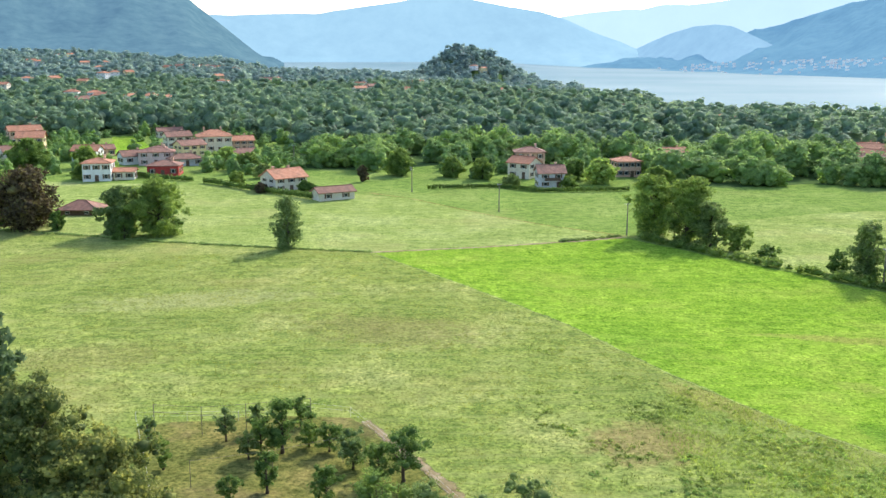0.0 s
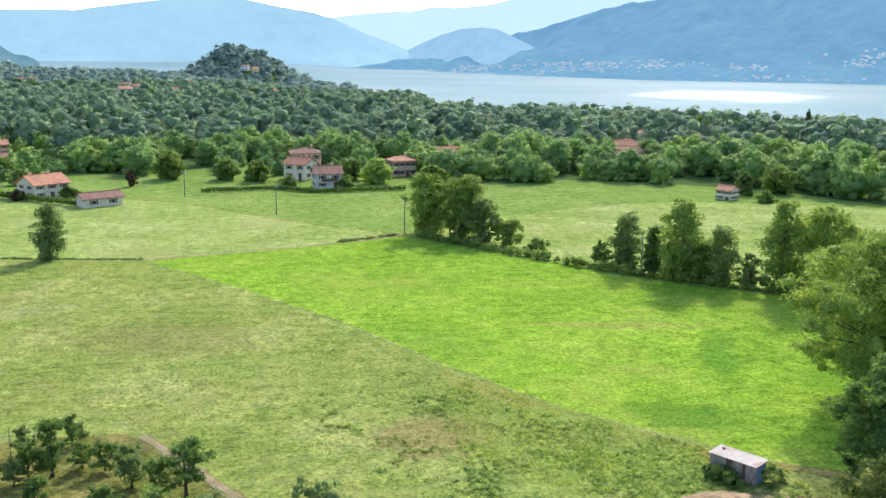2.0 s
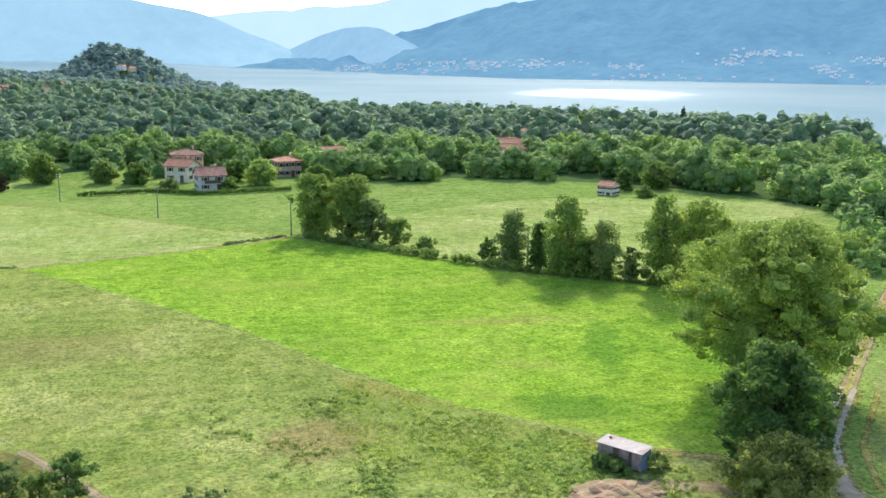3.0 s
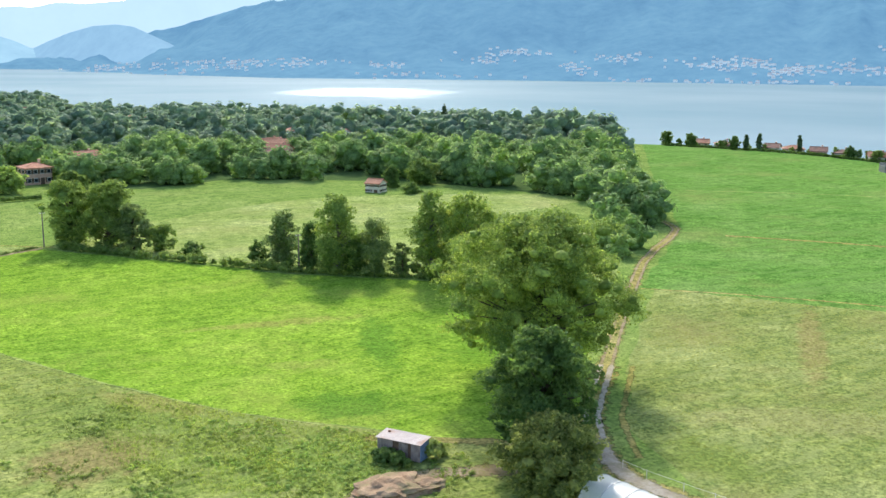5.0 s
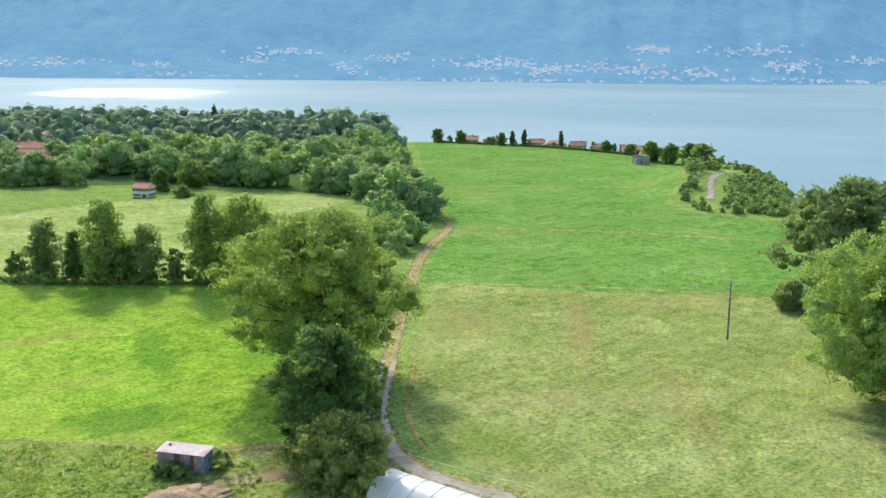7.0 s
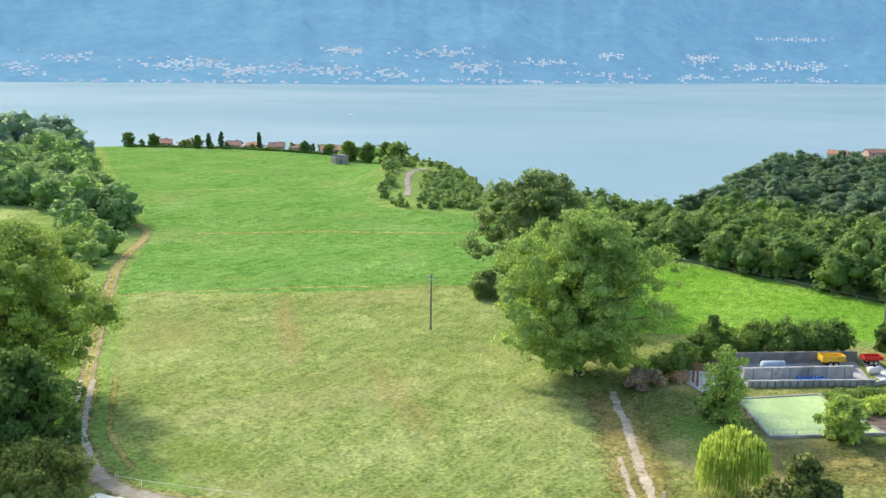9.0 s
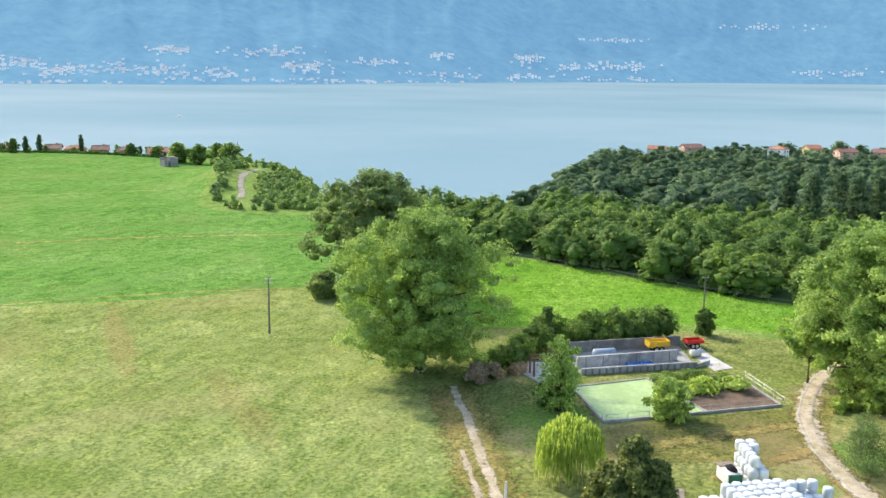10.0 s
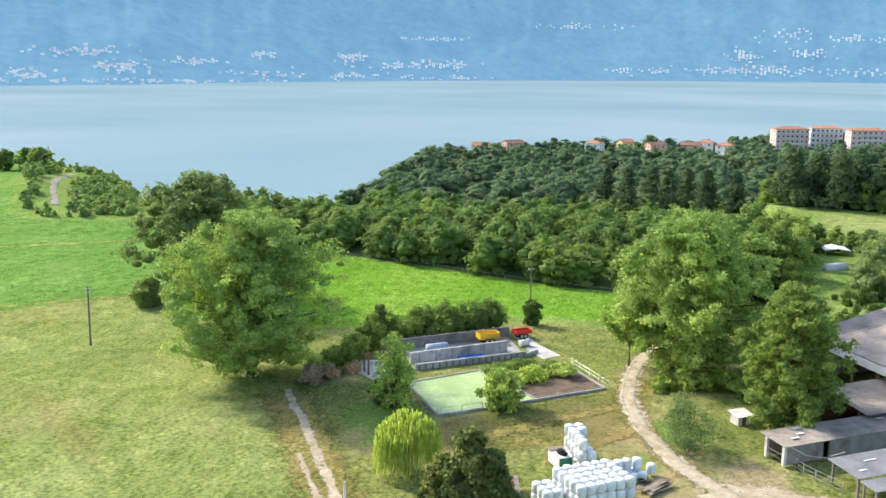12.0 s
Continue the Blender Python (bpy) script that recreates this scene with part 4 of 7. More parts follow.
M["tile_red"] = plain("terracotta_roof_tiles", (0.38, 0.16, 0.09), (0.52, 0.245, 0.15), 1.2, 0.85, 0.05, stain=(0.24, 0.13, 0.085))
M["tile_brown"] = plain("weathered_roof_tiles", (0.20, 0.10, 0.075), (0.34, 0.18, 0.13), 1.2, 0.85, 0.05, stain=(0.14, 0.09, 0.07))
M["tile_grey"] = plain("grey_roof_slabs", (0.16, 0.15, 0.15), (0.27, 0.26, 0.25), 1.2, 0.85, 0.04)
M["glass_dark"] = plain("dark_window_glass", (0.02, 0.025, 0.03), (0.05, 0.055, 0.06), 1.0, 0.15, 0.0, spec=0.6)
M["shutter"] = plain("brown_shutters", (0.10, 0.06, 0.04), (0.17, 0.11, 0.07), 3.0, 0.7)
M["frame"] = plain("pale_window_frame", (0.55, 0.53, 0.5), (0.7, 0.68, 0.64), 3.0, 0.7)
M["concrete"] = plain("weathered_concrete", (0.26, 0.25, 0.235), (0.40, 0.39, 0.37), 0.6, 0.9, 0.02, stain=(0.20, 0.19, 0.17))
M["concrete_pale"] = plain("pale_concrete_pad", (0.50, 0.48, 0.45), (0.66, 0.64, 0.61), 0.4, 0.9, 0.02, stain=(0.36, 0.33, 0.28))
M["metal"] = plain("galvanised_steel", (0.40, 0.41, 0.42), (0.58, 0.59, 0.60), 4.0, 0.45, 0.0, metal=0.7)
M["wood_pole"] = plain("grey_weathered_wood", (0.14, 0.12, 0.10), (0.26, 0.23, 0.20), 3.0, 0.9)


def gable(bm, w, d, z, rise, over, thick=0.22):
    """A pitched roof with overhang: ridge along x."""
    x, y = w / 2 + over, d / 2 + over
    drop = rise * over / (d / 2)
    for s in (-1, 1):
        a = [Vector((-x, s * y, z - drop)), Vector((x, s * y, z - drop)), Vector((x, 0, z + rise)), Vector((-x, 0, z + rise))]
        n = Vector((0, s * rise, d / 2)).normalized() * thick
        lo = [bm.verts.new(p) for p in a]
        hi = [bm.verts.new(p + n) for p in a]
        for q in ([0, 1, 2, 3],):
            bm.faces.new([lo[i] for i in q])
            bm.faces.new([hi[i] for i in reversed(q)])
        for i in range(4):
            bm.faces.new((lo[i], lo[(i + 1) % 4], hi[(i + 1) % 4], hi[i]))
    tube(bm, [(-x, 0, z + rise + thick), (x, 0, z + rise + thick)], [0.14, 0.14], 6)
    bmesh.ops.recalc_face_normals(bm, faces=bm.faces[:])
    return bm


def hip(bm, w, d, z, rise, over, thick=0.2):
    """A hipped roof: ridge along x."""
    x, y, r = w / 2 + over, d / 2 + over, max(0.05, w / 2 - d / 2)
    base = [(-x, -y), (x, -y), (x, y), (-x, y)]
    lo = [bm.verts.new((a, b, z - 0.15)) for a, b in base]
    mid = [bm.verts.new((a, b, z - 0.15 + thick)) for a, b in base]
    r0, r1 = bm.verts.new((-r, 0, z + rise)), bm.verts.new((r, 0, z + rise))
    bm.faces.new(lo)
    for i in range(4):
        bm.faces.new((lo[i], lo[(i + 1) % 4], mid[(i + 1) % 4], mid[i]))
    bm.faces.new((mid[0], mid[1], r1, r0))
    bm.faces.new((mid[1], mid[2], r1))
    bm.faces.new((mid[2], mid[3], r0, r1))
    bm.faces.new((mid[3], mid[0], r0))
    for a, b in ((mid[0], r0), (mid[1], r1), (mid[2], r1), (mid[3], r0), (r0, r1)):
        tube(bm, [a.co.copy(), b.co.copy()], [0.1, 0.1], 5)
    bmesh.ops.recalc_face_normals(bm, faces=bm.faces[:])
    return bm


def house(x, y, turn, w, d, h, rise, roof="gable", wall="plaster_cream", tile="tile_red", label="", floors=2, cols=3, name="house", category="house", group="", chimneys=1, door=True, balcony=False, over=0.5, sides=True, shutters=True):
    """A house: walls, roof with chimneys, door, and framed windows with shutters."""
    ob = thing(name, spot(x, y, turn, -0.1), label, category, group)
    bm = boxed(-w / 2, w / 2, -d / 2, d / 2, -0.6, h)
    if roof == "gable":
        for s in (-1, 1):
            v = [bm.verts.new((s * w / 2, -d / 2, h)), bm.verts.new((s * w / 2, d / 2, h)), bm.verts.new((s * w / 2, 0, h + rise))]
            u = [bm.verts.new((s * (w / 2 - 0.3), q.co.y, q.co.z)) for q in v]
            bm.faces.new(v)
            bm.faces.new(list(reversed(u)))
            bm.faces.new((v[0], v[2], u[2], u[0]))
            bm.faces.new((v[2], v[1], u[1], u[2]))
    part("wall", bm, M[wall], ob)
    rf = part("roof", (gable if roof == "gable" else hip)(bmesh.new(), w, d, h, rise, over), M[tile], ob)
    for k in range(chimneys):
        cx = w * (0.22 if k == 0 else -0.28)
        bm = boxed(cx - 0.3, cx + 0.3, d * 0.12 - 0.3, d * 0.12 + 0.3, h + rise * 0.5, h + rise + 0.7)
        box(bm, cx - 0.4, cx + 0.4, d * 0.12 - 0.4, d * 0.12 + 0.4, h + rise + 0.72, h + rise + 0.84)
        part("chimney", bm, M["plaster_salmon"], rf)
    fh = h / floors
    ww, wh = 0.95, min(1.35, fh * 0.5)

    def opening(px, py, pz, along_x, s):
        # frame proud of the wall, pane set back within it
        if along_x:
            f = boxed(px - ww / 2 - 0.1, px + ww / 2 + 0.1, py, py + s * 0.08, pz, pz + wh)
            g = boxed(px - ww / 2, px + ww / 2, py + s * 0.05, py + s * 0.10, pz + 0.1, pz + wh - 0.1)
            sh = [boxed(px + q * (ww * 0.85) - 0.24, px + q * (ww * 0.85) + 0.24, py + s * 0.01, py + s * 0.07, pz, pz + wh) for q in (-1, 1)]
        else:
            f = boxed(px, px + s * 0.08, py - ww / 2 - 0.1, py + ww / 2 + 0.1, pz, pz + wh)
            g = boxed(px + s * 0.05, px + s * 0.10, py - ww / 2, py + ww / 2, pz + 0.1, pz + wh - 0.1)
            sh = [boxed(px + s * 0.01, px + s * 0.07, py + q * (ww * 0.85) - 0.24, py + q * (ww * 0.85) + 0.24, pz, pz + wh) for q in (-1, 1)]
        win = part("window", f, M["frame"], ob)
        part("pane", g, M["glass_dark"], win)
        for b in sh if shutters else ():
            part("shutter", b, M["shutter"], win)

    for fl in range(floors):
        z = fl * fh + fh * 0.32
        for k in range(cols):
            px = -w / 2 + w * (k + 0.5) / cols
            if fl == 0 and door and k == cols // 2:
                continue
            opening(px, -d / 2, z, True, -1)
        if sides:
            for s in (-1, 1):
                for q in (-0.22, 0.22):
                    opening(s * w / 2, q * d, z, False, s)
    if door:
        px = -w / 2 + w * (cols // 2 + 0.5) / cols
        dr = part("door", boxed(px - 0.55, px + 0.55, -d / 2 - 0.09, -d / 2, 0, min(2.1, fh - 0.3)), M["shutter"], ob)
        part("handle", boxed(px + 0.38, px + 0.44, -d / 2 - 0.14, -d / 2 - 0.09, 0.95, 1.1), M["metal"], dr)
    if balcony:
        for fl in range(1, floors):
            b = part("balcony", boxed(-w * 0.3, w * 0.3, -d / 2 - 1.2, -d / 2, fl * fh - 0.12, fl * fh + 0.06), M["concrete_pale"], ob)
            part("railing", boxed(-w * 0.3, w * 0.3, -d / 2 - 1.2, -d / 2 - 1.12, fl * fh + 0.06, fl * fh + 0.95), M["frame"] if floors > 3 else M["shutter"], b)
    return ob


def face(x, y, extra=0.0):
    """The turn that points a front at the lookout over the fields."""
    return -math.degrees(math.atan2(x, y)) + extra


house(-44.9, 276, face(-45, 276, 30), 10, 8.5, 3.6, 2.0, "gable", "plaster_cream", "tile_red", "cream two-storey house with a terracotta gable roof", 2, 3, chimneys=2)
house(-28.9, 257, face(-29, 256, 24), 10, 5, 2.2, 1.1, "gable", "plaster_cream", "tile_brown", "long low cream garage with a tiled roof", 1, 2, name="garage", category="garage", door=False, chimneys=0, sides=False)
house(-87.7, 310, face(-88, 310, -12), 9.6, 8, 3.4, 1.4, "hip", "plaster_red", "tile_brown", "small red-painted house with a hipped tiled roof", 1, 3)
house(-104.9, 299, face(-105, 299, -10), 8.2, 8, 5.6, 1.3, "hip", "plaster_white", "tile_red", "white two-storey house with a low tiled roof", 2, 3)
house(-97.5, 301, face(-97, 301, -10), 6.2, 5, 2.6, 0.8, "gable", "plaster_cream", "tile_red", "low cream annex with a tiled roof", 1, 2, name="annex", category="annex", door=False, chimneys=0)
house(-86, 232, face(-86, 232, -20), 9, 7, 1.4, 1.9, "hip", "shutter", "tile_brown", "low barn with a steep dark tiled roof", 1, 2, name="barn", category="barn", chimneys=0, door=False)
house(-146, 338, face(-146, 338, 15), 11, 8, 5.0, 1.8, "gable", "plaster_cream", "tile_brown", "cream house with an old tiled roof and balcony", 2, 3, balcony=True)
house(-161, 386, face(-161, 386, -8), 10, 8, 5.6, 2.0, "gable", "plaster_yellow", "tile_red", "yellow two-storey house with a tiled roof", 2, 3)
house(-178, 420, face(-178, 420, 10), 13, 8, 5.8, 1.8, "gable", "plaster_salmon", "tile_red", "salmon house with a terracotta roof", 2, 4)
house(-196, 466, face(-196, 466, 12), 13, 8, 6.0, 1.8, "gable", "plaster_grey", "tile_brown", "grey house with a weathered tiled roof", 2, 4)
house(-95.6, 372, face(-96, 372, 25), 9.5, 8, 4.2, 1.6, "gable", "plaster_yellow", "tile_brown", "yellow house with a brown tiled roof", 2, 3)
house(-90, 388, face(-90, 388, 5), 13, 10, 6.2, 2.4, "hip", "plaster_cream", "tile_red", "large cream house with a red hipped roof", 2, 4, chimneys=2)
house(-107.7, 342, face(-108, 342, 20), 9, 6, 3.0, 1.6, "gable", "plaster_white", "tile_brown", "small white cottage with a tiled roof", 1, 2)
house(-127, 352, face(-127, 352, -20), 9, 7, 3.8, 1.6, "gable", "plaster_white", "tile_red", "white house with a red gable roof", 2, 3)
house(-101.5, 352, face(-101, 352, 0), 5, 6, 4.6, 1.0, "hip", "plaster_grey", "tile_brown", "narrow grey house with a tiled roof", 2, 2)
house(-81, 392, face(-81, 392, 10), 10.5, 7, 4.0, 1.5, "gable", "plaster_salmon", "tile_red", "salmon farmhouse with a long tiled roof", 2, 4)
house(-58.5, 447, face(-58, 447, 10), 9.5, 8, 4.4, 1.6, "hip", "plaster_cream", "tile_red", "cream house with a red hipped roof", 2, 3)
house(-109, 405, face(-109, 405, 15), 10, 8, 4.6, 1.7, "gable", "plaster_cream", "tile_brown", "cream house with a brown tiled roof", 2, 3)
house(-75, 360, face(-75, 360, 15), 12, 6, 2.6, 1.3, "gable", "plaster_grey", "tile_brown", "long low stable with a brown roof", 1, 3, name="stable", category="stable", chimneys=0)
house(-126.7, 366, face(-126.7, 366, 12), 8, 6, 2.8, 1.3, "gable", "plaster_salmon", "tile_brown", "low house with a dull brown tiled roof", 1, 3)
house(-98.9, 340, face(-98.9, 340, -6), 11.5, 7, 4.6, 1.4, "hip", "plaster_pink", "tile_brown", "pinkish house with a long brown hipped roof", 2, 3)
house(-124.8, 451, face(-124.8, 451, 8), 11, 7, 3.0, 1.3, "gable", "plaster_cream", "tile_brown", "cream row house with a weathered roof", 1, 3)
house(-88.7, 338, face(-88.7, 338, 14), 11, 7, 2.6, 1.6, "hip", "plaster_grey", "tile_brown", "low grey house under a broad brown roof", 1, 3)
house(-207, 487, face(-207, 487, 4), 17, 8, 4.0, 1.8, "gable", "plaster_salmon", "tile_brown", "long house with a dark red roof", 2, 4)
house(-55.8, 466, face(-55.8, 466, -12), 8.5, 7, 4.2, 1.5, "gable", "plaster_cream", "tile_brown", "cream house with a brown gable roof", 2, 2)
house(28.5, 325, face(28, 325, 5), 9.5, 8, 5.6, 1.6, "hip", "plaster_salmon", "tile_brown", "pinkish villa with a hipped tiled roof", 2, 3)
house(25, 303, face(25, 303, -30), 7.5, 7, 4.8, 1.6, "gable", "plaster_cream", "tile_red", "cream house half hidden by garden trees", 2, 2)
house(31, 284, face(31, 284, 10), 7.6, 7, 4.4, 1.8, "gable", "plaster_grey", "tile_brown", "grey and white house with a balcony", 2, 2, balcony=True)
house(57, 306, face(57, 306, 18), 7.5, 7, 5.0, 1.3, "hip", "plaster_salmon", "tile_red", "salmon villa with a red tiled roof", 2, 4)
BLOCKS = [(624.8, -138.5, 20, "pink-white apartment block with balconies"), (629.7, -161.1, 18, "white apartment block with a red roof"), (614.0, -180.7, 22, "pinkish apartment block with a red roof"), (616.0, -207.3, 20, "cream apartment block with balconies")]
for k, (hx, hy, wd, hl) in enumerate(BLOCKS):
    house(hx, hy, face(hx, hy, 20 - 12 * (k % 2)), wd, 11, 12.0, 1.4, "hip", "plaster_pink" if k % 2 == 0 else "plaster_white", "tile_red", hl, 4, 7, name="apartment_building", category="apartment building", group="apartment blocks on the terrace", shutters=False, balcony=True, door=False)

VILLAGE = ("-512,1247 -493,1223 -549,1435 -536,1444 -434,1213 -414,1226 -384,1118 -310,1130 -320,1019 -332,1011 -337,992 -376,903 -352,904 -358,810 -311,864 -234,685 -209,672 -198,674 "
           "-181,653 -236,655 -268,720 -249,712 -205,932 -228,1015 -185,1048 -182,1091 -311,1188 -306,1237 -298,1249 -287,1247 -277,1248 -267,1248 -261,1263 -77,935 -64,904 -70,841 -31,799 -21,1184 -1,1250 22,1314 "
           "43,1397 56,1393 59,1102 64,1024 46,803 68,805 27,1044 -25,996 -57,430 -45,430 -39,454 -27,469 -12,464 109,600 163,575 176,529 148,344 134,308 76,326 "
           "178,389 190,373 247,462 295,462 309,447 147,338 138,315 623,50 629,30 624,-21 638,-41 629,-59 634,-81 648,-92 631,-102")
SPOTS = [tuple(map(float, q.split(","))) for q in VILLAGE.split()]
models = [house(0, -3000 - 40 * k, 0, w, d, h, 1.9, roof, wall, tile, label, 2, 2, group="village houses", shutters=False)
          for k, (w, d, h, roof, wall, tile, label) in enumerate([
              (12, 9, 6.0, "gable", "plaster_cream", "tile_red", "cream village house with a terracotta roof"),
              (11, 9, 6.4, "hip", "plaster_white", "tile_red", "white village house with a red hipped roof"),
              (13, 9, 5.6, "gable", "plaster_salmon", "tile_brown", "salmon village house with a brown roof"),
              (10, 8, 6.6, "gable", "plaster_yellow", "tile_red", "yellow village house with a tiled roof")])]
rv = random.Random(5)
for k, (hx, hy) in enumerate(SPOTS):
    far = math.hypot(hx, hy)
    m = spot(hx, hy, face(hx, hy, rv.uniform(-35, 35)), 0.5 if far < 560 else 0.8 if hx > 500 else 2.6) @ Matrix.Scale(0.85 if far < 560 else 0.95, 4)
    if k < len(models):
        models[k].matrix_world = m
    else:
        copy_thing(models[rv.randrange(len(models))], m)
# long houses in a row by the shore, behind the field crest
for k in range(7):
    a, dd = radians((47.7, 49.0, 51.6, 52.7, 54.0, 55.2, 57.0)[k]), 452 - k * 8.5
    hx, hy = dd * math.sin(a), dd * math.cos(a)
    house(hx, hy, face(hx, hy, 9 * math.sin(k * 2.3)), (8, 7, 6, 8, 6, 5, 7)[k], 6, 2.6, 1.3, "hip" if k % 2 else "gable", ("plaster_cream", "plaster_salmon", "plaster_white")[k % 3], "tile_brown" if k % 3 else "tile_red", "low lakeside villa with a red tiled roof", 1, 3, group="lakeside villas", shutters=False).location.z -= 0.7

CLEAR = [(hx * f, hy * f, (5.5 if math.hypot(hx, hy) < 620 else 9.5) + r) for hx, hy in SPOTS for f, r in ((1.0, 2.0), (0.988, 1.5), (0.976, 0.0), (0.965, -1.5))]
CLEAR += [(-140, 440, 12), (-132, 415, 11), (-122, 390, 10)]
CLEAR += [(-58.5, 447, 12), (-58, 435, 9), (-57, 425, 8), (29, 320, 14), (57, 306, 8), (57, 300, 7)]
CLEAR += [(hx * f, hy * f, wd * 0.6) for hx, hy, wd, _ in BLOCKS for f in (1.0, 0.97, 0.945)]

# ---- farm buildings ----
M["roof_fibre"] = plain("old_fibre_cement_roof", (0.27, 0.225, 0.185), (0.40, 0.345, 0.29), 0.5, 0.9, 0.03, stain=(0.15, 0.14, 0.12))
M["roof_dark"] = plain("dark_grey_roof_sheet", (0.17, 0.17, 0.178), (0.27, 0.27, 0.28), 0.5, 0.7, 0.02)
M["whitewash"] = plain("stained_whitewash", (0.58, 0.56, 0.52), (0.76, 0.74, 0.70), 0.9, 0.9, 0.01, stain=(0.36, 0.34, 0.30))
M["rust"] = plain("rusty_steel", (0.16, 0.07, 0.04), (0.28, 0.14, 0.08), 2.0, 0.85, 0.01)
M["block"] = plain("grey_block_wall", (0.28, 0.265, 0.24), (0.42, 0.40, 0.37), 1.0, 0.95, 0.02, stain=(0.17, 0.15, 0.13))
M["soil"] = plain("dark_bare_soil", (0.09, 0.06, 0.04), (0.18, 0.125, 0.085), 0.8, 0.95, 0.08)


def corrugated(bm, w, d, z0, z1, pitch=0.35, amp=0.05, thick=0.04):
    """A sheet roof: ribs run up the slope, from y=0 (z0) to y=d (z1)."""
    n = int(w / pitch * 2)
    rows = []
    for k in range(n + 1):
        x, o = w * k / n, amp if k % 2 else 0.0
        rows.append([bm.verts.new((x, 0, z0 + o)), bm.verts.new((x, d, z1 + o)), bm.verts.new((x, d, z1 + o - thick)), bm.verts.new((x, 0, z0 + o - thick))])
    for a, b in zip(rows, rows[1:]):
        for i in range(4):
            bm.faces.new((a[i], b[i], b[(i + 1) % 4], a[(i + 1) % 4]))
    bm.faces.new(rows[0])
    bm.faces.new(list(reversed(rows[-1])))
    bmesh.ops.recalc_face_normals(bm, faces=bm.faces[:])
    return bm


def axis(x, y, ux, uy, z=0.0):
    """A pose at (x, y) whose x axis runs along (ux, uy)."""
    return pose(x, y, z, 0, 0, math.degrees(math.atan2(uy, ux)))


UX, UY = 0.48, -0.876
shed = thing("cattle_shed", axis(93.2, -22.6, UX, UY), "long block-built cattle shed with a low sheet roof", "shed")
part("wall", box(box(boxed(0, 4.6, 0, 0.2, 0, 2.0), 5.4, 13.5, 0, 0.2, 0, 2.0), 14.3, 22, 0, 0.2, 0, 2.0), M["block"], shed)
part("wall", boxed(0, 22, 2.5, 2.7, 0, 2.2), M["block"], shed)
part("wall", boxed(21.8, 22, 0.2, 2.5, 0, 2.0), M["block"], shed)
part("wall", boxed(3.0, 3.15, 0.2, 2.5, 0, 1.9), M["rust"], shed, "dark inner partition")
for yy in (0.05, 2.55):
    part("post", boxed(-0.32, 0.0, yy - 0.17, yy + 0.17, 0, 2.1, bevel=0.03), M["whitewash"], shed)
part("roof", corrugated(bmesh.new(), 22.8, 3.7, 2.1, 2.38), M["roof_fibre"], shed).location = (-0.6, -0.5, 0)
for k, (rx0, ry0) in enumerate([(1.2, 0.6), (2.4, 1.3), (2.9, 2.4), (13.2, 1.8), (14.6, 1.5), (15.4, 2.2), (17.0, 2.6)]):
    part("roof_patch", boxed(rx0, rx0 + 0.9, ry0, ry0 + 0.3, 2.24 + ry0 * 0.075, 2.30 + ry0 * 0.075), M["whitewash"], shed)
for zz in (0.5, 1.0):
    part("rail", tube(bmesh.new(), [(-0.2, 0.2, zz), (-0.2, 2.4, zz)], [0.04, 0.04], 6), M["wood_pole"], shed)
part("rope", tube(bmesh.new(), [(0.1, -0.5, 2.05), (1.6, -1.1, 1.2), (3.4, -1.6, 0.9), (5.0, -2.4, 1.6)], [0.05, 0.05, 0.05, 0.05], 6), M["whitewash"], shed, "slack white hose")

canopy = thing("feeding_canopy", axis(86.1, -27.3, UX, UY), "open-sided cattle canopy with a grey sheet roof", "shed")
part("roof", corrugated(bmesh.new(), 16, 3.9, 2.0, 2.4), M["roof_dark"], canopy)
for px, py in ((0.4, 0.4), (0.4, 3.5), (4.5, 0.4), (4.5, 3.5), (9, 0.4), (9, 3.5), (14.6, 0.4), (14.6, 3.5)):
    part("post", boxed(px - 0.09, px + 0.09, py - 0.09, py + 0.09, 0, 1.97 + 0.1 * py), M["wood_pole"], canopy)
part("roof_patch", boxed(3, 4.4, 2.4, 2.55, 2.29, 2.34), M["whitewash"], canopy)
part("roof_patch", boxed(1.2, 2.0, 1.0, 1.25, 2.14, 2.19), M["whitewash"], canopy)
canopy2 = thing("feeding_canopy", axis(84.2, -28.3, UX, UY), "low lean-to with a grey sheet roof", "shed")
part("roof", corrugated(bmesh.new(), 10, 2.0, 1.65, 1.85), M["roof_dark"], canopy2)
for px, py in ((0.3, 0.3), (0.3, 1.7), (4.5, 0.3), (4.5, 1.7), (8.6, 0.3), (8.6, 1.7)):
    part("post", boxed(px - 0.09, px + 0.09, py - 0.09, py + 0.09, 0, 1.63), M["wood_pole"], canopy2)
lean = thing("hay_shed", axis(100.6, -32.2, UX, UY), "sheet-roofed hay shed between barn and cattle shed", "shed")
part("roof", corrugated(bmesh.new(), 17, 7.0, 2.9, 3.7, 0.5, 0.07), M["roof_fibre"], lean)
for px in (0.4, 5.6, 11, 16.5):
    for py in (1.5, 6.6):
        part("post", boxed(px - 0.1, px + 0.1, py - 0.1, py + 0.1, 0, 2.84 + 0.11 * py), M["rust"], lean)
part("wall", boxed(0, 17, 6.75, 6.95, 0, 2.6), M["rust"], lean)

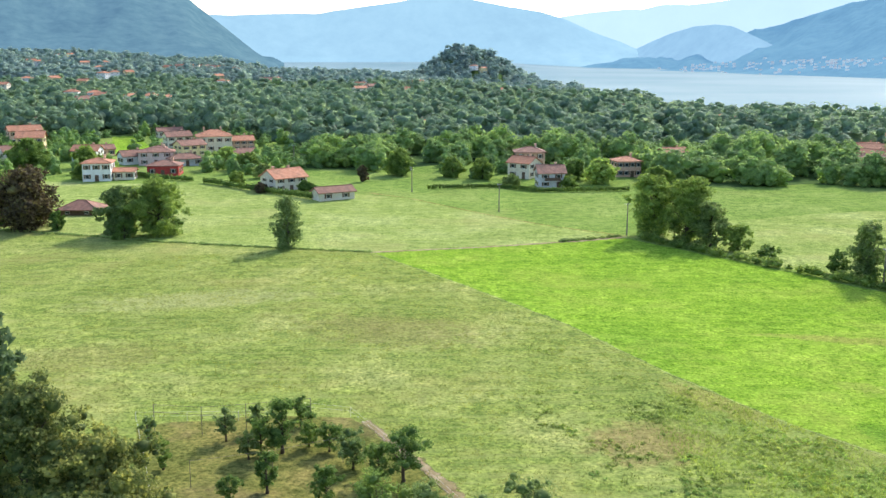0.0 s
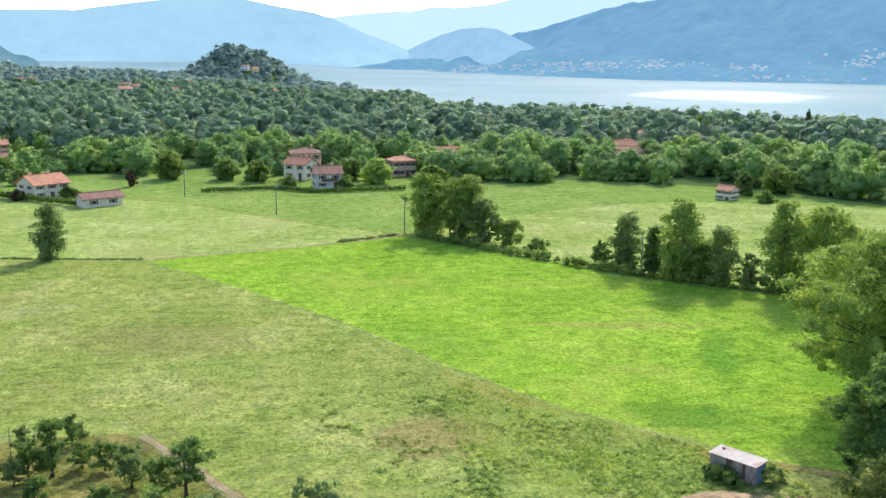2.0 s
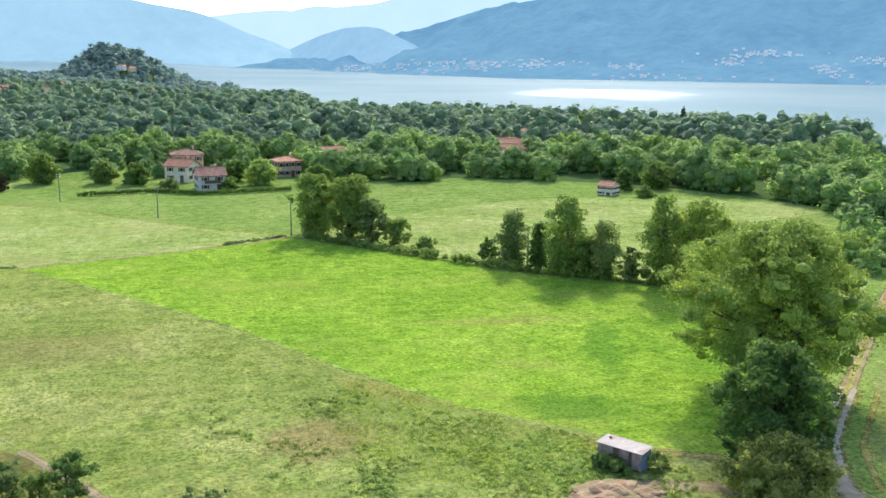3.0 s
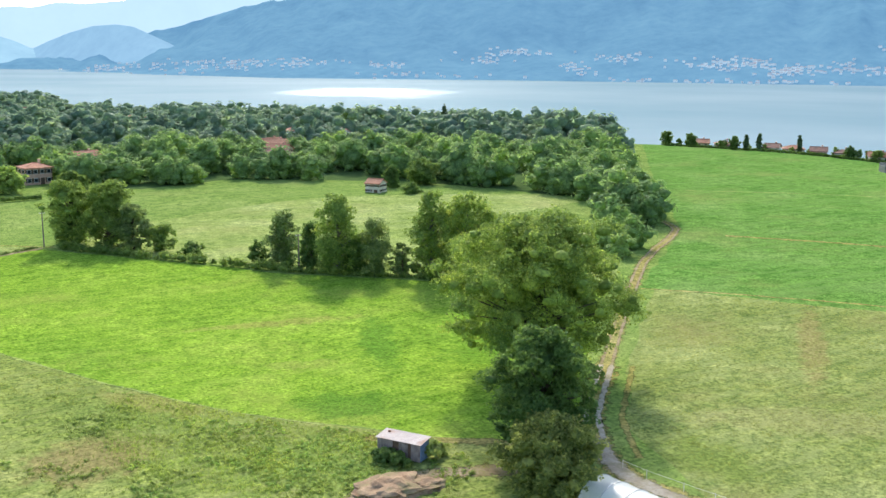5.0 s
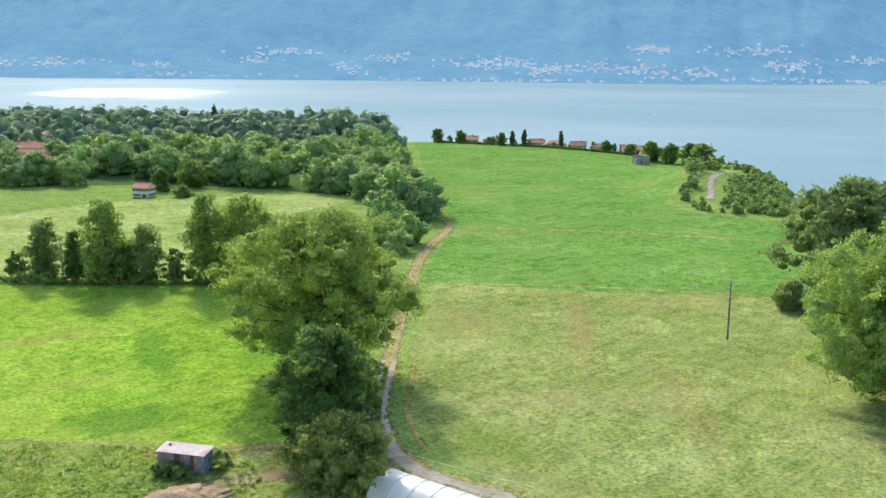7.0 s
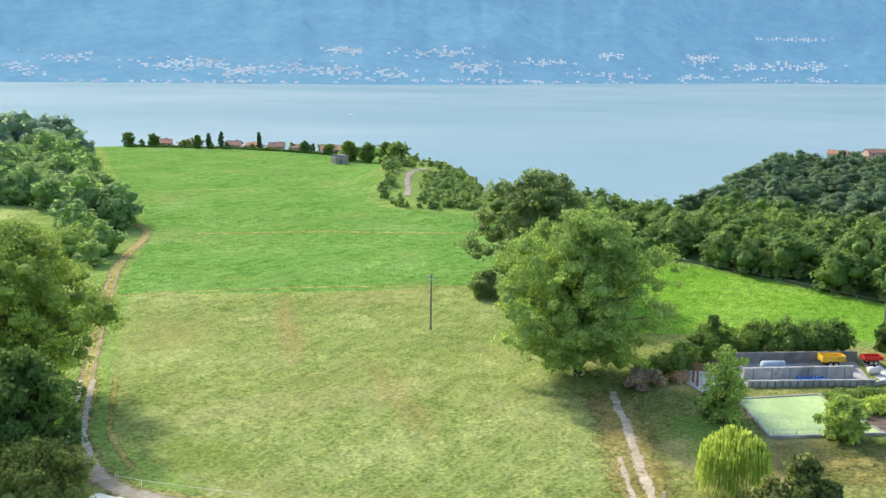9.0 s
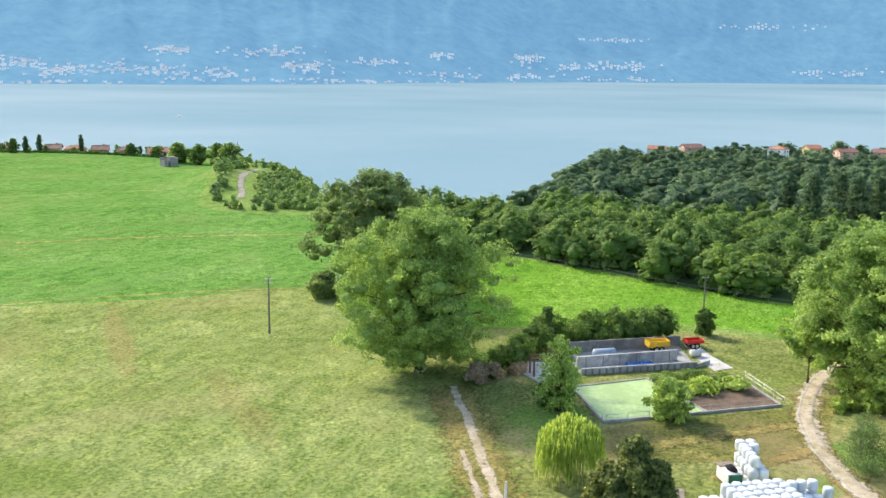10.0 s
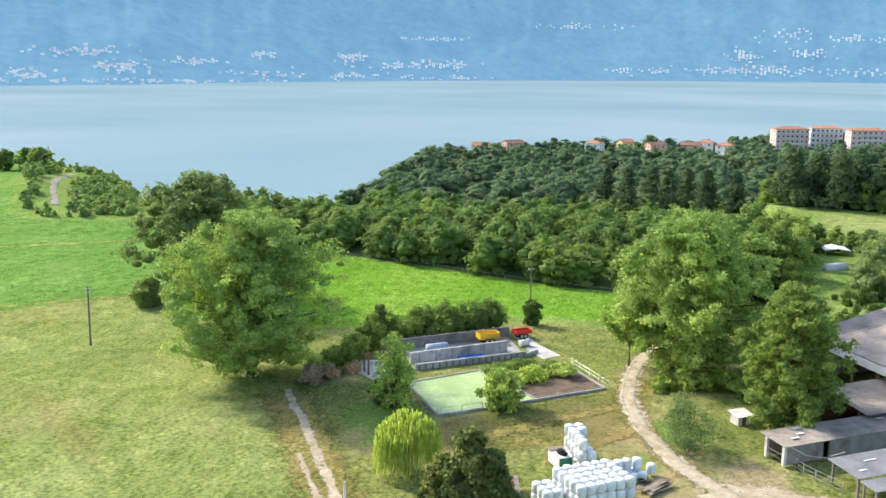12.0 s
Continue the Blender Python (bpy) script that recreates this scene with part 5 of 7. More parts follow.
barn = thing("barn", axis(122.6, -31.0, -0.93, -0.37), "big farm barn with a wide brown-grey roof", "barn")
part("roof", corrugated(bmesh.new(), 34, 13, 5.6, 8.6, 0.9, 0.05, 0.08), M["roof_fibre"], barn).location = (0, 0, 0)
part("fascia", boxed(0, 34, -0.3, -0.18, 4.65, 5.55), M["plaster_white"], barn, "white painted fascia board")
for px in np.arange(0.3, 34, 4.2):
    part("post", boxed(px - 0.15, px + 0.15, 0.2, 0.5, 0, 5.55), M["rust"], barn)
part("wall", boxed(0, 34, 12.4, 12.7, 0, 8.2), M["block"], barn)
part("wall", boxed(0.0, 0.25, 0.6, 12.4, 0, 5.5), M["block"], barn)
loft = thing("barn", axis(127.5, -43.0, -0.90, -0.436), "taller barn with a dark grey roof", "barn")
part("roof", corrugated(bmesh.new(), 30, 12, 8.6, 11.0, 0.9, 0.05, 0.08), M["roof_dark"], loft)
part("wall", boxed(0.2, 29.8, 0.3, 0.6, 0, 8.5), M["block"], loft)
part("wall", boxed(0.2, 0.5, 0.6, 11.6, 0, 9.0), M["block"], loft)
hut = thing("white_hut", axis(103.4, -19.9, UX, UY) @ Matrix.Scale(0.8, 4), "small whitewashed hut with a white sheet roof", "hut")
part("wall", boxed(0, 2.0, 0, 1.7, 0, 1.3), M["whitewash"], hut)
part("roof", corrugated(bmesh.new(), 2.8, 2.4, 1.32, 1.65), M["whitewash"], hut).location = (-0.4, -0.4, 0)
part("door", boxed(0.6, 1.2, -0.06, 0.0, 0, 1.15), M["shutter"], hut)


def rail_fence(line, h, mat, label, step=2.2, rails=(0.5, 1.0), name="fence", r=0.04):
    """Posts and rails along a line of ground points."""
    ob = thing(name, Matrix.Identity(4), label, "fence")
    pts = []
    for (x0, y0), (x1, y1) in zip(line, line[1:]):
        n = max(1, int(round(math.hypot(x1 - x0, y1 - y0) / step)))
        pts += [(x0 + (x1 - x0) * k / n, y0 + (y1 - y0) * k / n) for k in range(n)]
    pts.append(line[-1])
    me = None
    for x, y in pts:
        if me is None:
            p0 = part("post", tube(bmesh.new(), [(0, 0, -0.15), (0, 0, h * 0.6), (0.01, 0, h)], [r * 1.3, r * 1.3, r * 1.1], 6), mat, ob)
            me = p0.data
        else:
            p0 = new("post", me)
            p0.parent = ob
        p0.location = (x, y, ground_z(x, y))
    for q in rails:
        bm = bmesh.new()
        tube(bm, [(x, y, ground_z(x, y) + h * q) for x, y in pts], [r * 0.6] * len(pts), 5)
        part("rail", bm, mat, ob)
    return ob


rail_fence([(94.2, -23.0), (91.5, -23.9), (88.9, -25.5), (87.5, -26.4)], 1.2, M["metal"], "tubular steel cattle fence by the sheds", 1.5, (0.3, 0.6, 0.95))
rail_fence([(101.5, 12.0), (107.2, 3.4), (113.8, -6.6), (122.6, -2.2)], 1.0, M["metal"], "steel mesh fence on the pool edge", 2.4, (0.5, 0.95), r=0.028)
rail_fence([(101.5, 12.4), (106.5, 15.4)], 1.0, M["metal"], "steel fence on the pool edge", 2.4, (0.5, 0.95))
rail_fence([(61.6, 63.2), (61.9, 60.4), (62.7, 56.6), (63.4, 53.6), (64.2, 50)], 0.9, M["whitewash"], "row of thin white fence posts along the track", 3.0, (0.9,), r=0.03)
rail_fence([(-32.3, 98), (-21.6, 98.6), (-15, 101.3), (-9.9, 100), (-5.9, 92.6), (-1.2, 83.4), (2, 77)], 1.1, M["whitewash"], "white electric tape fence round the orchard", 6.5, (0.55, 0.95), r=0.014)
rail_fence([(-32.3, 98), (-28.5, 88), (-24, 76), (-22, 70)], 1.1, M["metal"], "thin wire fence beside the orchard", 6.0, (0.55, 0.95), r=0.012)
rail_fence([(-29.5, 95.2), (-24.5, 94.6), (-20.2, 95.6), (-13.8, 97.4)], 3.0, M["wood_pole"], "tall posts carrying orchard support wires", 5.5, (0.7, 0.98), r=0.03)
rail_fence(polar((76.6, 192.5), (79, 187.5), (82, 182), (87, 172), (92, 164.8), (96.6, 161.2)), 1.1, M["wood_pole"], "row of low wooden posts along the belt of trees", 5.0, (0.9,), r=0.05)
rail_fence([(-22.5, 82), (-15.6, 84.5), (-9.5, 88)], 2.6, M["wood_pole"], "posts and wires across the orchard", 7.0, (0.98,), r=0.025)

# ---- silage bunker, pool, yard ----


def slab_wall(ob, a, b, h, t, mat, name="wall", base=-0.3):
    """A straight wall from a to b (world), as a part."""
    l = math.hypot(b[0] - a[0], b[1] - a[1])
    p = part(name, boxed(0, l, -t / 2, t / 2, base, h, bevel=0.03), mat, ob)
    p.matrix_local = axis(a[0], a[1], b[0] - a[0], b[1] - a[1])
    return p


def quad_sheet(name, pts, z, mat, label, category, lift=0.0):
    bm = bmesh.new()
    vs = [bm.verts.new((x, y, z)) for x, y in pts]
    lo = [bm.verts.new((x, y, z - 0.25)) for x, y in pts]
    bm.faces.new(vs)
    bm.faces.new(list(reversed(lo)))
    for i in range(len(vs)):
        j = (i + 1) % len(vs)
        bm.faces.new((vs[i], vs[j], lo[j], lo[i]))
    bmesh.ops.recalc_face_normals(bm, faces=bm.faces[:])
    me = bpy.data.meshes.new(name)
    bm.to_mesh(me)
    bm.free()
    me.materials.append(mat)
    return tagged(new(name, me), label, category, kind="structure")


M["concrete_dark"] = plain("dark_stained_concrete", (0.17, 0.165, 0.16), (0.28, 0.27, 0.26), 0.5, 0.9, 0.02, stain=(0.11, 0.105, 0.1))
M["concrete_wall"] = plain("streaked_concrete_wall", (0.30, 0.29, 0.28), (0.52, 0.51, 0.50), 0.45, 0.9, 0.02, stain=(0.20, 0.19, 0.185))
bunker = thing("silage_bunker", Matrix.Identity(4), "open concrete silage bunker with long grey walls", "bunker")
slab_wall(bunker, (126.2, 20.3), (134.6, 6.4), 1.5, 0.35, M["concrete_dark"])
slab_wall(bunker, (120.0, 18.2), (127.6, 6.3), 1.5, 0.35, M["concrete_wall"])
slab_wall(bunker, (117.5, 17.2), (125.4, 3.6), 0.8, 0.28, M["concrete_wall"])
slab_wall(bunker, (125.4, 3.6), (127.6, 2.2), 0.5, 0.28, M["concrete_wall"])
for k in range(17):
    t = (k + 0.5) / 17
    b = part("buttress", boxed(-0.09, 0.09, -0.34, -0.14, 0, 0.74), M["concrete_dark"], bunker)
    b.matrix_local = axis(117.5 + 7.9 * t, 17.2 - 13.6 * t, 7.9, -13.6)
for k in range(6):
    t = (k + 0.5) / 6
    b = part("joint_strip", boxed(-0.05, 0.05, -0.21, -0.17, 0, 1.46), M["concrete_dark"], bunker)
    b.matrix_local = axis(120.0 + 7.6 * t, 18.2 - 11.9 * t, 7.6, -11.9)
quad_sheet("bunker_floor", [(117.6, 17.4), (126.4, 20.7), (134.8, 6.6), (125.5, 3.7)], 0.06, M["concrete"], "stained concrete bunker floor", "floor")
quad_sheet("concrete_pad", [(124.6, 1.4), (126.6, -0.9), (131.5, 2.2), (136.5, 4.2), (135.5, 5.8), (130, 4.2)], 0.05, M["concrete_pale"], "pale concrete pad beside the bunker", "pavement")
quad_sheet("concrete_pad", [(113.2, 19.6), (112.6, 21.5), (115.2, 24), (120.5, 25.2), (121, 21), (117.6, 18.6)], 0.05, M["concrete_pale"], "pale concrete pad by the brush heap", "pavement")

M["duckweed"] = plain("duckweed_covered_water", (0.34, 0.46, 0.17), (0.40, 0.52, 0.21), 0.25, 0.5, 0.004, stain=(0.29, 0.41, 0.14))
A, B, C2, D = (101.5, 12.3), (111.9, 17.4), (122.9, -1.3), (113.5, -6.2)
mid_b, mid_f = (118.1, 9.3), (108.4, 1.8)
pool = thing("slurry_pool", Matrix.Identity(4), "concrete pool covered with pale green duckweed", "pool")
for a, b in ((A, B), (B, mid_b), (mid_b, C2), (C2, D), (D, A), (mid_b, mid_f)):
    slab_wall(pool, a, b, 0.28, 0.25, M["concrete"], "rim")
bm = bmesh.new()
bm.faces.new([bm.verts.new((x, y, 0.16)) for x, y in (A, mid_f, mid_b, B)])
part("water", bm, M["duckweed"], pool, "still water under a skin of duckweed")
bm = bmesh.new()
bm.faces.new([bm.verts.new((x, y, 0.14)) for x, y in (mid_f, D, C2, mid_b)])
part("bed", bm, M["soil"], pool, "dried-out bed of dark soil")


def grass_clump(name, places, h, mat, label, category, seed=1, leaves=16, spread=0.5, kind="stuff"):
    """Weeds and rank grass: fans of upright blades, joined."""
    rng = np.random.default_rng(seed)
    places = np.asarray(places, float)
    n = len(places) * leaves
    k = np.repeat(np.arange(len(places)), leaves)
    p = places[k] + rng.normal(size=(n, 2)) * spread * 0.5
    z = ground_z(p[:, 0], p[:, 1])
    a = rng.uniform(0, 2 * np.pi, n)
    hh = h * rng.uniform(0.5, 1.2, n)
    w = hh * 0.16 + 0.02
    lean = rng.normal(size=(n, 2)) * 0.35
    base = np.column_stack([p, z - 0.03])
    t = np.column_stack([np.cos(a) * w, np.sin(a) * w, np.zeros(n)])
    tip = base + np.column_stack([lean[:, 0] * hh, lean[:, 1] * hh, hh])
    V = np.stack([base - t, base + t, tip], 1).reshape(-1, 3)
    F = np.arange(3 * n).reshape(-1, 3)
    return tagged(new(name, np_mesh(name, V, F, mat)), label, category, kind=kind)


# ---- wrapped bales ----
M["wrap"] = plain("white_bale_wrap", (0.60, 0.63, 0.62), (0.76, 0.78, 0.77), 1.5, 0.35, 0.01, spec=0.5)


def bale_mesh():
    bm = bmesh.new()
    prof = [(0.0, 0.0), (0.40, 0.0), (0.52, 0.06), (0.575, 0.2), (0.59, 0.6), (0.575, 1.0), (0.52, 1.12), (0.38, 1.18), (0.0, 1.2)]
    rings = []
    for r, z in prof:
        rings.append([bm.verts.new((r * math.cos(q * math.pi / 8), r * math.sin(q * math.pi / 8), z + (0.02 * math.sin(q * 2.1) if r else 0))) for q in range(16)] if r else [bm.verts.new((0, 0, z))])
    for u, w in zip(rings, rings[1:]):
        for q in range(16):
            a = [u[q % len(u)], u[(q + 1) % len(u)], w[(q + 1) % len(w)], w[q % len(w)]]
            a = list(dict.fromkeys(a))
            bm.faces.new(a)
    bmesh.ops.recalc_face_normals(bm, faces=bm.faces[:])
    me = bpy.data.meshes.new("wrapped_bale")
    bm.to_mesh(me)
    bm.free()
    me.materials.append(M["wrap"])
    me.shade_smooth()
    return me


BALE = bale_mesh()
rb = random.Random(8)


def bale(x, y, z):
    ob = new("wrapped_bale", BALE)
    ob.matrix_world = pose(x, y, z, rb.uniform(-2, 2), rb.uniform(-2, 2), rb.uniform(0, 360)) @ Matrix.Scale(rb.uniform(0.80, 0.85), 4)
    return tagged(ob, "silage bale wrapped in white film, stacked in the yard", "bale", "wrapped silage bales")


def stack(ox, oy, ux, uy, nu, nv, layers, skip=0.0):
    """Bales in rows along (ux, uy) and across it, layer on layer."""
    for l in range(layers):
        for i in range(nu):
            for j in range(nv):
                if l and (i >= nu - 0 or rb.random() < skip):
                    continue
                bale(ox + (ux * i - uy * j) * 0.985 + rb.uniform(-0.04, 0.04), oy + (uy * i + ux * j) * 0.985 + rb.uniform(-0.04, 0.04), ground_z(ox, oy) + l * 0.985 - 0.02)


stack(79.6, -2.7, 0.503, -0.865, 6, 5, 3)
stack(80.2, 0.1, 0.503, -0.865, 2, 3, 2)
stack(87.3, -4.5, 0.43, -0.903, 5, 1, 2)
stack(86.4, -5.0, 0.43, -0.903, 5, 1, 1)
stack(89.7, -3.0, 0.32, -0.95, 2, 5, 2)
for k in range(5):
    bale(89.75 + k * 0.93, -3.05 + k * 0.32, 1.95)
    if k > 2:
        bale(90.1 + k * 0.93, -4.0 + k * 0.32, 1.95)
bale(82.6, 4.0, 0.0), bale(89.5, -9.5, 0.0)
M["plank"] = plain("weathered_planks", (0.22, 0.17, 0.13), (0.38, 0.31, 0.25), 2.0, 0.9)
M["blue_paint"] = plain("blue_painted_steel", (0.03, 0.12, 0.42), (0.05, 0.17, 0.52), 2.0, 0.5)
M["yellow_paint"] = plain("yellow_painted_steel", (0.62, 0.40, 0.03), (0.75, 0.50, 0.05), 2.0, 0.5, stain=(0.35, 0.2, 0.06))
M["red_paint"] = plain("red_painted_steel", (0.55, 0.03, 0.02), (0.66, 0.05, 0.04), 2.0, 0.5)
M["rubber"] = plain("black_rubber", (0.012, 0.012, 0.012), (0.03, 0.03, 0.03), 3.0, 0.9)
flat = thing("flatbed_trailer", axis(85.2, 3.9, -0.93, -0.1, 0.0), "flatbed trailer with a rusty deck and blue tailboard", "trailer")
part("deck", boxed(0, 4.2, -1.0, 1.0, 0.7, 0.82, bevel=0.02), M["plank"], flat)
part("tailboard", boxed(4.2, 4.32, -1.0, 1.0, 0.6, 1.1, bevel=0.02), M["blue_paint"], flat)


def wheel(ob, x, y, r, w=0.22):
    bm = bmesh.new()
    bmesh.ops.create_cone(bm, cap_ends=True, segments=18, radius1=r, radius2=r, depth=w, matrix=Matrix.Translation((x, y, r)) @ Matrix.Rotation(radians(90), 4, "X"))
    t = part("tyre", bm, M["rubber"], ob)
    bm = bmesh.new()
    bmesh.ops.create_cone(bm, cap_ends=True, segments=12, radius1=r * 0.55, radius2=r * 0.55, depth=w + 0.03, matrix=Matrix.Translation((x, y, r)) @ Matrix.Rotation(radians(90), 4, "X"))
    part("rim", bm, M["metal"], t)


for px, py in ((0.9, -0.95), (0.9, 0.95), (3.2, -0.95), (3.2, 0.95)):
    wheel(flat, px, py, 0.36)


def tip_trailer(m, l, w, h, mat, label):
    ob = thing("tipping_trailer", m, label, "trailer")
    part("floor", boxed(0, l, -w / 2, w / 2, 0.75, 0.85), M[mat], ob)
    for s in (-1, 1):
        part("side_board", boxed(0, l, s * w / 2 - 0.05, s * w / 2 + 0.05, 0.85, 0.85 + h), M[mat], ob)
        for q in np.linspace(0.1, l - 0.1, 6):
            part("rib", boxed(q - 0.05, q + 0.05, s * (w / 2 + 0.09) - 0.04, s * (w / 2 + 0.09) + 0.04, 0.8, 0.88 + h), M[mat], ob)
    for q in (0.0, l):
        part("end_board", boxed(q - 0.04, q + 0.04, -w / 2 + 0.05, w / 2 - 0.05, 0.85, 0.85 + h), M[mat], ob)
    part("drawbar", tube(bmesh.new(), [(l, 0, 0.7), (l + 1.2, 0, 0.5)], [0.07, 0.05], 6), M[mat], ob)
    for px in (l * 0.35, l * 0.6):
        for s in (-1, 1):
            wheel(ob, px, s * (w / 2 - 0.05), 0.42)
    return ob


tip_trailer(axis(130.2, 10.4, 0.5, -0.86, 0.06), 3.0, 1.5, 0.7, "yellow_paint", "yellow slatted farm trailer parked in the bunker")
tip_trailer(axis(133.6, 5.6, 0.5, -0.86, 0.06), 2.4, 1.4, 0.4, "red_paint", "small red tipping trailer on the concrete pad")
spreader = thing("farm_spreader", axis(122.8, 16.6, 0.52, -0.85, 0.06), "grey-blue slurry spreader in the bunker", "machine")
bm = bmesh.new()
tube(bm, [(0, 0, 1.1), (0.2, 0, 1.1), (3.0, 0, 1.1), (3.2, 0, 1.1)], [0.35, 0.7, 0.7, 0.35], 14)
part("tank", bm, plain("pale_blue_steel", (0.26, 0.33, 0.42), (0.36, 0.43, 0.52), 2.0, 0.5), spreader, smooth=True)
part("frame", box(boxed(-0.2, 4.2, -0.5, -0.4, 0.4, 0.5), -0.2, 4.2, 0.4, 0.5, 0.4, 0.5), M["metal"], spreader)
for s in (-1, 1):
    wheel(spreader, 1.6, s * 0.85, 0.45)
harrow = thing("blue_harrow", axis(121.9, 12.0, 0.52, -0.85, 0.06), "blue steel harrow lying by the bunker wall", "machine")
part("beam", boxed(0, 3.6, -0.1, 0.1, 0.25, 0.45), M["blue_paint"], harrow)
part("beam", boxed(0, 3.6, 0.6, 0.8, 0.25, 0.45), M["blue_paint"], harrow)
for q in np.linspace(0.2, 3.4, 8):
    part("tine", boxed(q - 0.04, q + 0.04, -0.1, 0.8, 0.0, 0.25 if int(q * 10) % 2 else 0.55), M["blue_paint"], harrow)
car = thing("small_white_tank", axis(129.6, 4.6, 0.7, -0.7, 0.05), "white plastic tank on its side", "tank")
part("body", tube(bmesh.new(), [(0, 0, 0.5), (0.15, 0, 0.5), (1.5, 0, 0.5), (1.65, 0, 0.5)], [0.25, 0.48, 0.48, 0.25], 12), M["whitewash"], car, smooth=True)
part("cap", tube(bmesh.new(), [(0.8, 0, 0.95), (0.8, 0, 1.08)], [0.15, 0.15], 10), M["rubber"], car)
gantry = thing("loading_frame", axis(114.6, 22.6, 0.5, -0.86, 0.05), "rough timber frame on the concrete pad", "frame")
for px, py in ((0, 0), (3.2, 0), (0, 1.6), (3.2, 1.6)):
    part("post", boxed(px - 0.1, px + 0.1, py - 0.1, py + 0.1, 0, 2.1), M["rust"], gantry)
part("beam", boxed(-0.2, 3.4, -0.1, 0.1, 2.1, 2.3), M["rust"], gantry)
part("beam", boxed(-0.2, 3.4, 1.5, 1.7, 2.1, 2.3), M["rust"], gantry)
cab = thing("junk_locker", axis(91.5, -0.4, 0.9, 0.4), "low white and green locker with dark sacks on top", "locker")
part("body", boxed(-2.6, 0, -0.7, 0.7, 0, 1.2), M["whitewash"], cab)
part("door", boxed(-2.7, -2.6, -0.65, 0.6, 0.05, 1.15), plain("green_painted_door", (0.03, 0.14, 0.08), (0.05, 0.2, 0.12), 2.0, 0.6), cab)
part("sack", tube(bmesh.new(), [(-2.3, -0.2, 1.35), (-1.7, 0.1, 1.5), (-1.0, 0.2, 1.35)], [0.2, 0.36, 0.15], 9), M["rubber"], cab, smooth=True)
part("lid", boxed(-0.8, 0.2, -0.8, 0.8, 1.2, 1.28), M["plank"], cab)
pile = thing("plank_pile", axis(85.0, -8.2, 0.75, -0.66), "pile of weathered planks and pallets", "timber")
for k in range(9):
    p0 = part("plank", boxed(0, 3.0 + 0.2 * (k % 3), -0.14, 0.14, 0, 0.06), M["plank"], pile)
    p0.matrix_local = pose(0.2 * (k % 4), -0.9 + 0.32 * (k % 6), 0.05 + 0.09 * (k // 3), 0, 0, rb.uniform(-7, 7))
t0 = thing("old_tyre", pose(86.6, -8.4, 0.45), "black rubber tyre on the plank pile", "tyre")
bm = bmesh.new()
for q in range(16):
    a0, a1 = q * math.pi / 8, (q + 1) * math.pi / 8
    tube(bm, [(0.34 * math.cos(a0), 0.34 * math.sin(a0), 0), (0.34 * math.cos(a1), 0.34 * math.sin(a1), 0)], [0.11, 0.11], 6)
part("tread", bm, M["rubber"], t0, smooth=True)

# ---- field shed, greenhouse, hut, ruin ----
M["sheet_pink"] = plain("faded_rusty_sheet", (0.42, 0.36, 0.34), (0.56, 0.50, 0.47), 0.8, 0.7, 0.01, stain=(0.33, 0.20, 0.15))
box_shed = thing("field_shed", axis(43.95, 78.6, 0.5, -0.87), "old box-shaped field shed with a faded sheet roof", "shed")
M["board"] = plain("pinkish_boards", (0.24, 0.19, 0.17), (0.34, 0.28, 0.25), 1.5, 0.9, 0.02, stain=(0.10, 0.08, 0.07))
M["board_blue"] = plain("faded_blue_boards", (0.16, 0.24, 0.40), (0.24, 0.33, 0.50), 1.5, 0.9, 0.02)
for k in range(14):
    if k not in (5, 6, 10):
        part("board", boxed(k * 0.335 + 0.01, k * 0.335 + 0.325, 0.0, 0.05, 0.02 * (k % 3), 1.72), M["board"], box_shed)
part("wall", boxed(0.05, 4.65, 0.08, 0.14, 0, 1.7), M["shutter"], box_shed)
part("wall", boxed(0, 4.7, 1.72, 1.8, 0, 1.9), M["plank"], box_shed)
for k in range(5):
    part("board", boxed(4.65, 4.7, 0.06 + k * 0.335, 0.06 + k * 0.335 + 0.32, 0, 1.75), M["board_blue"], box_shed, "faded blue end board")
part("side_wall", boxed(0, 0.06, 0.14, 1.72, 0, 1.8), M["plank"], box_shed)
part("roof", corrugated(bmesh.new(), 5.0, 2.15, 1.78, 1.95, 0.3, 0.04), M["sheet_pink"], box_shed).location = (-0.15, -0.15, 0)
part("roof_stone", boxed(0.5, 0.75, 1.2, 1.4, 1.93, 2.08, bevel=0.04), M["rust"], box_shed)


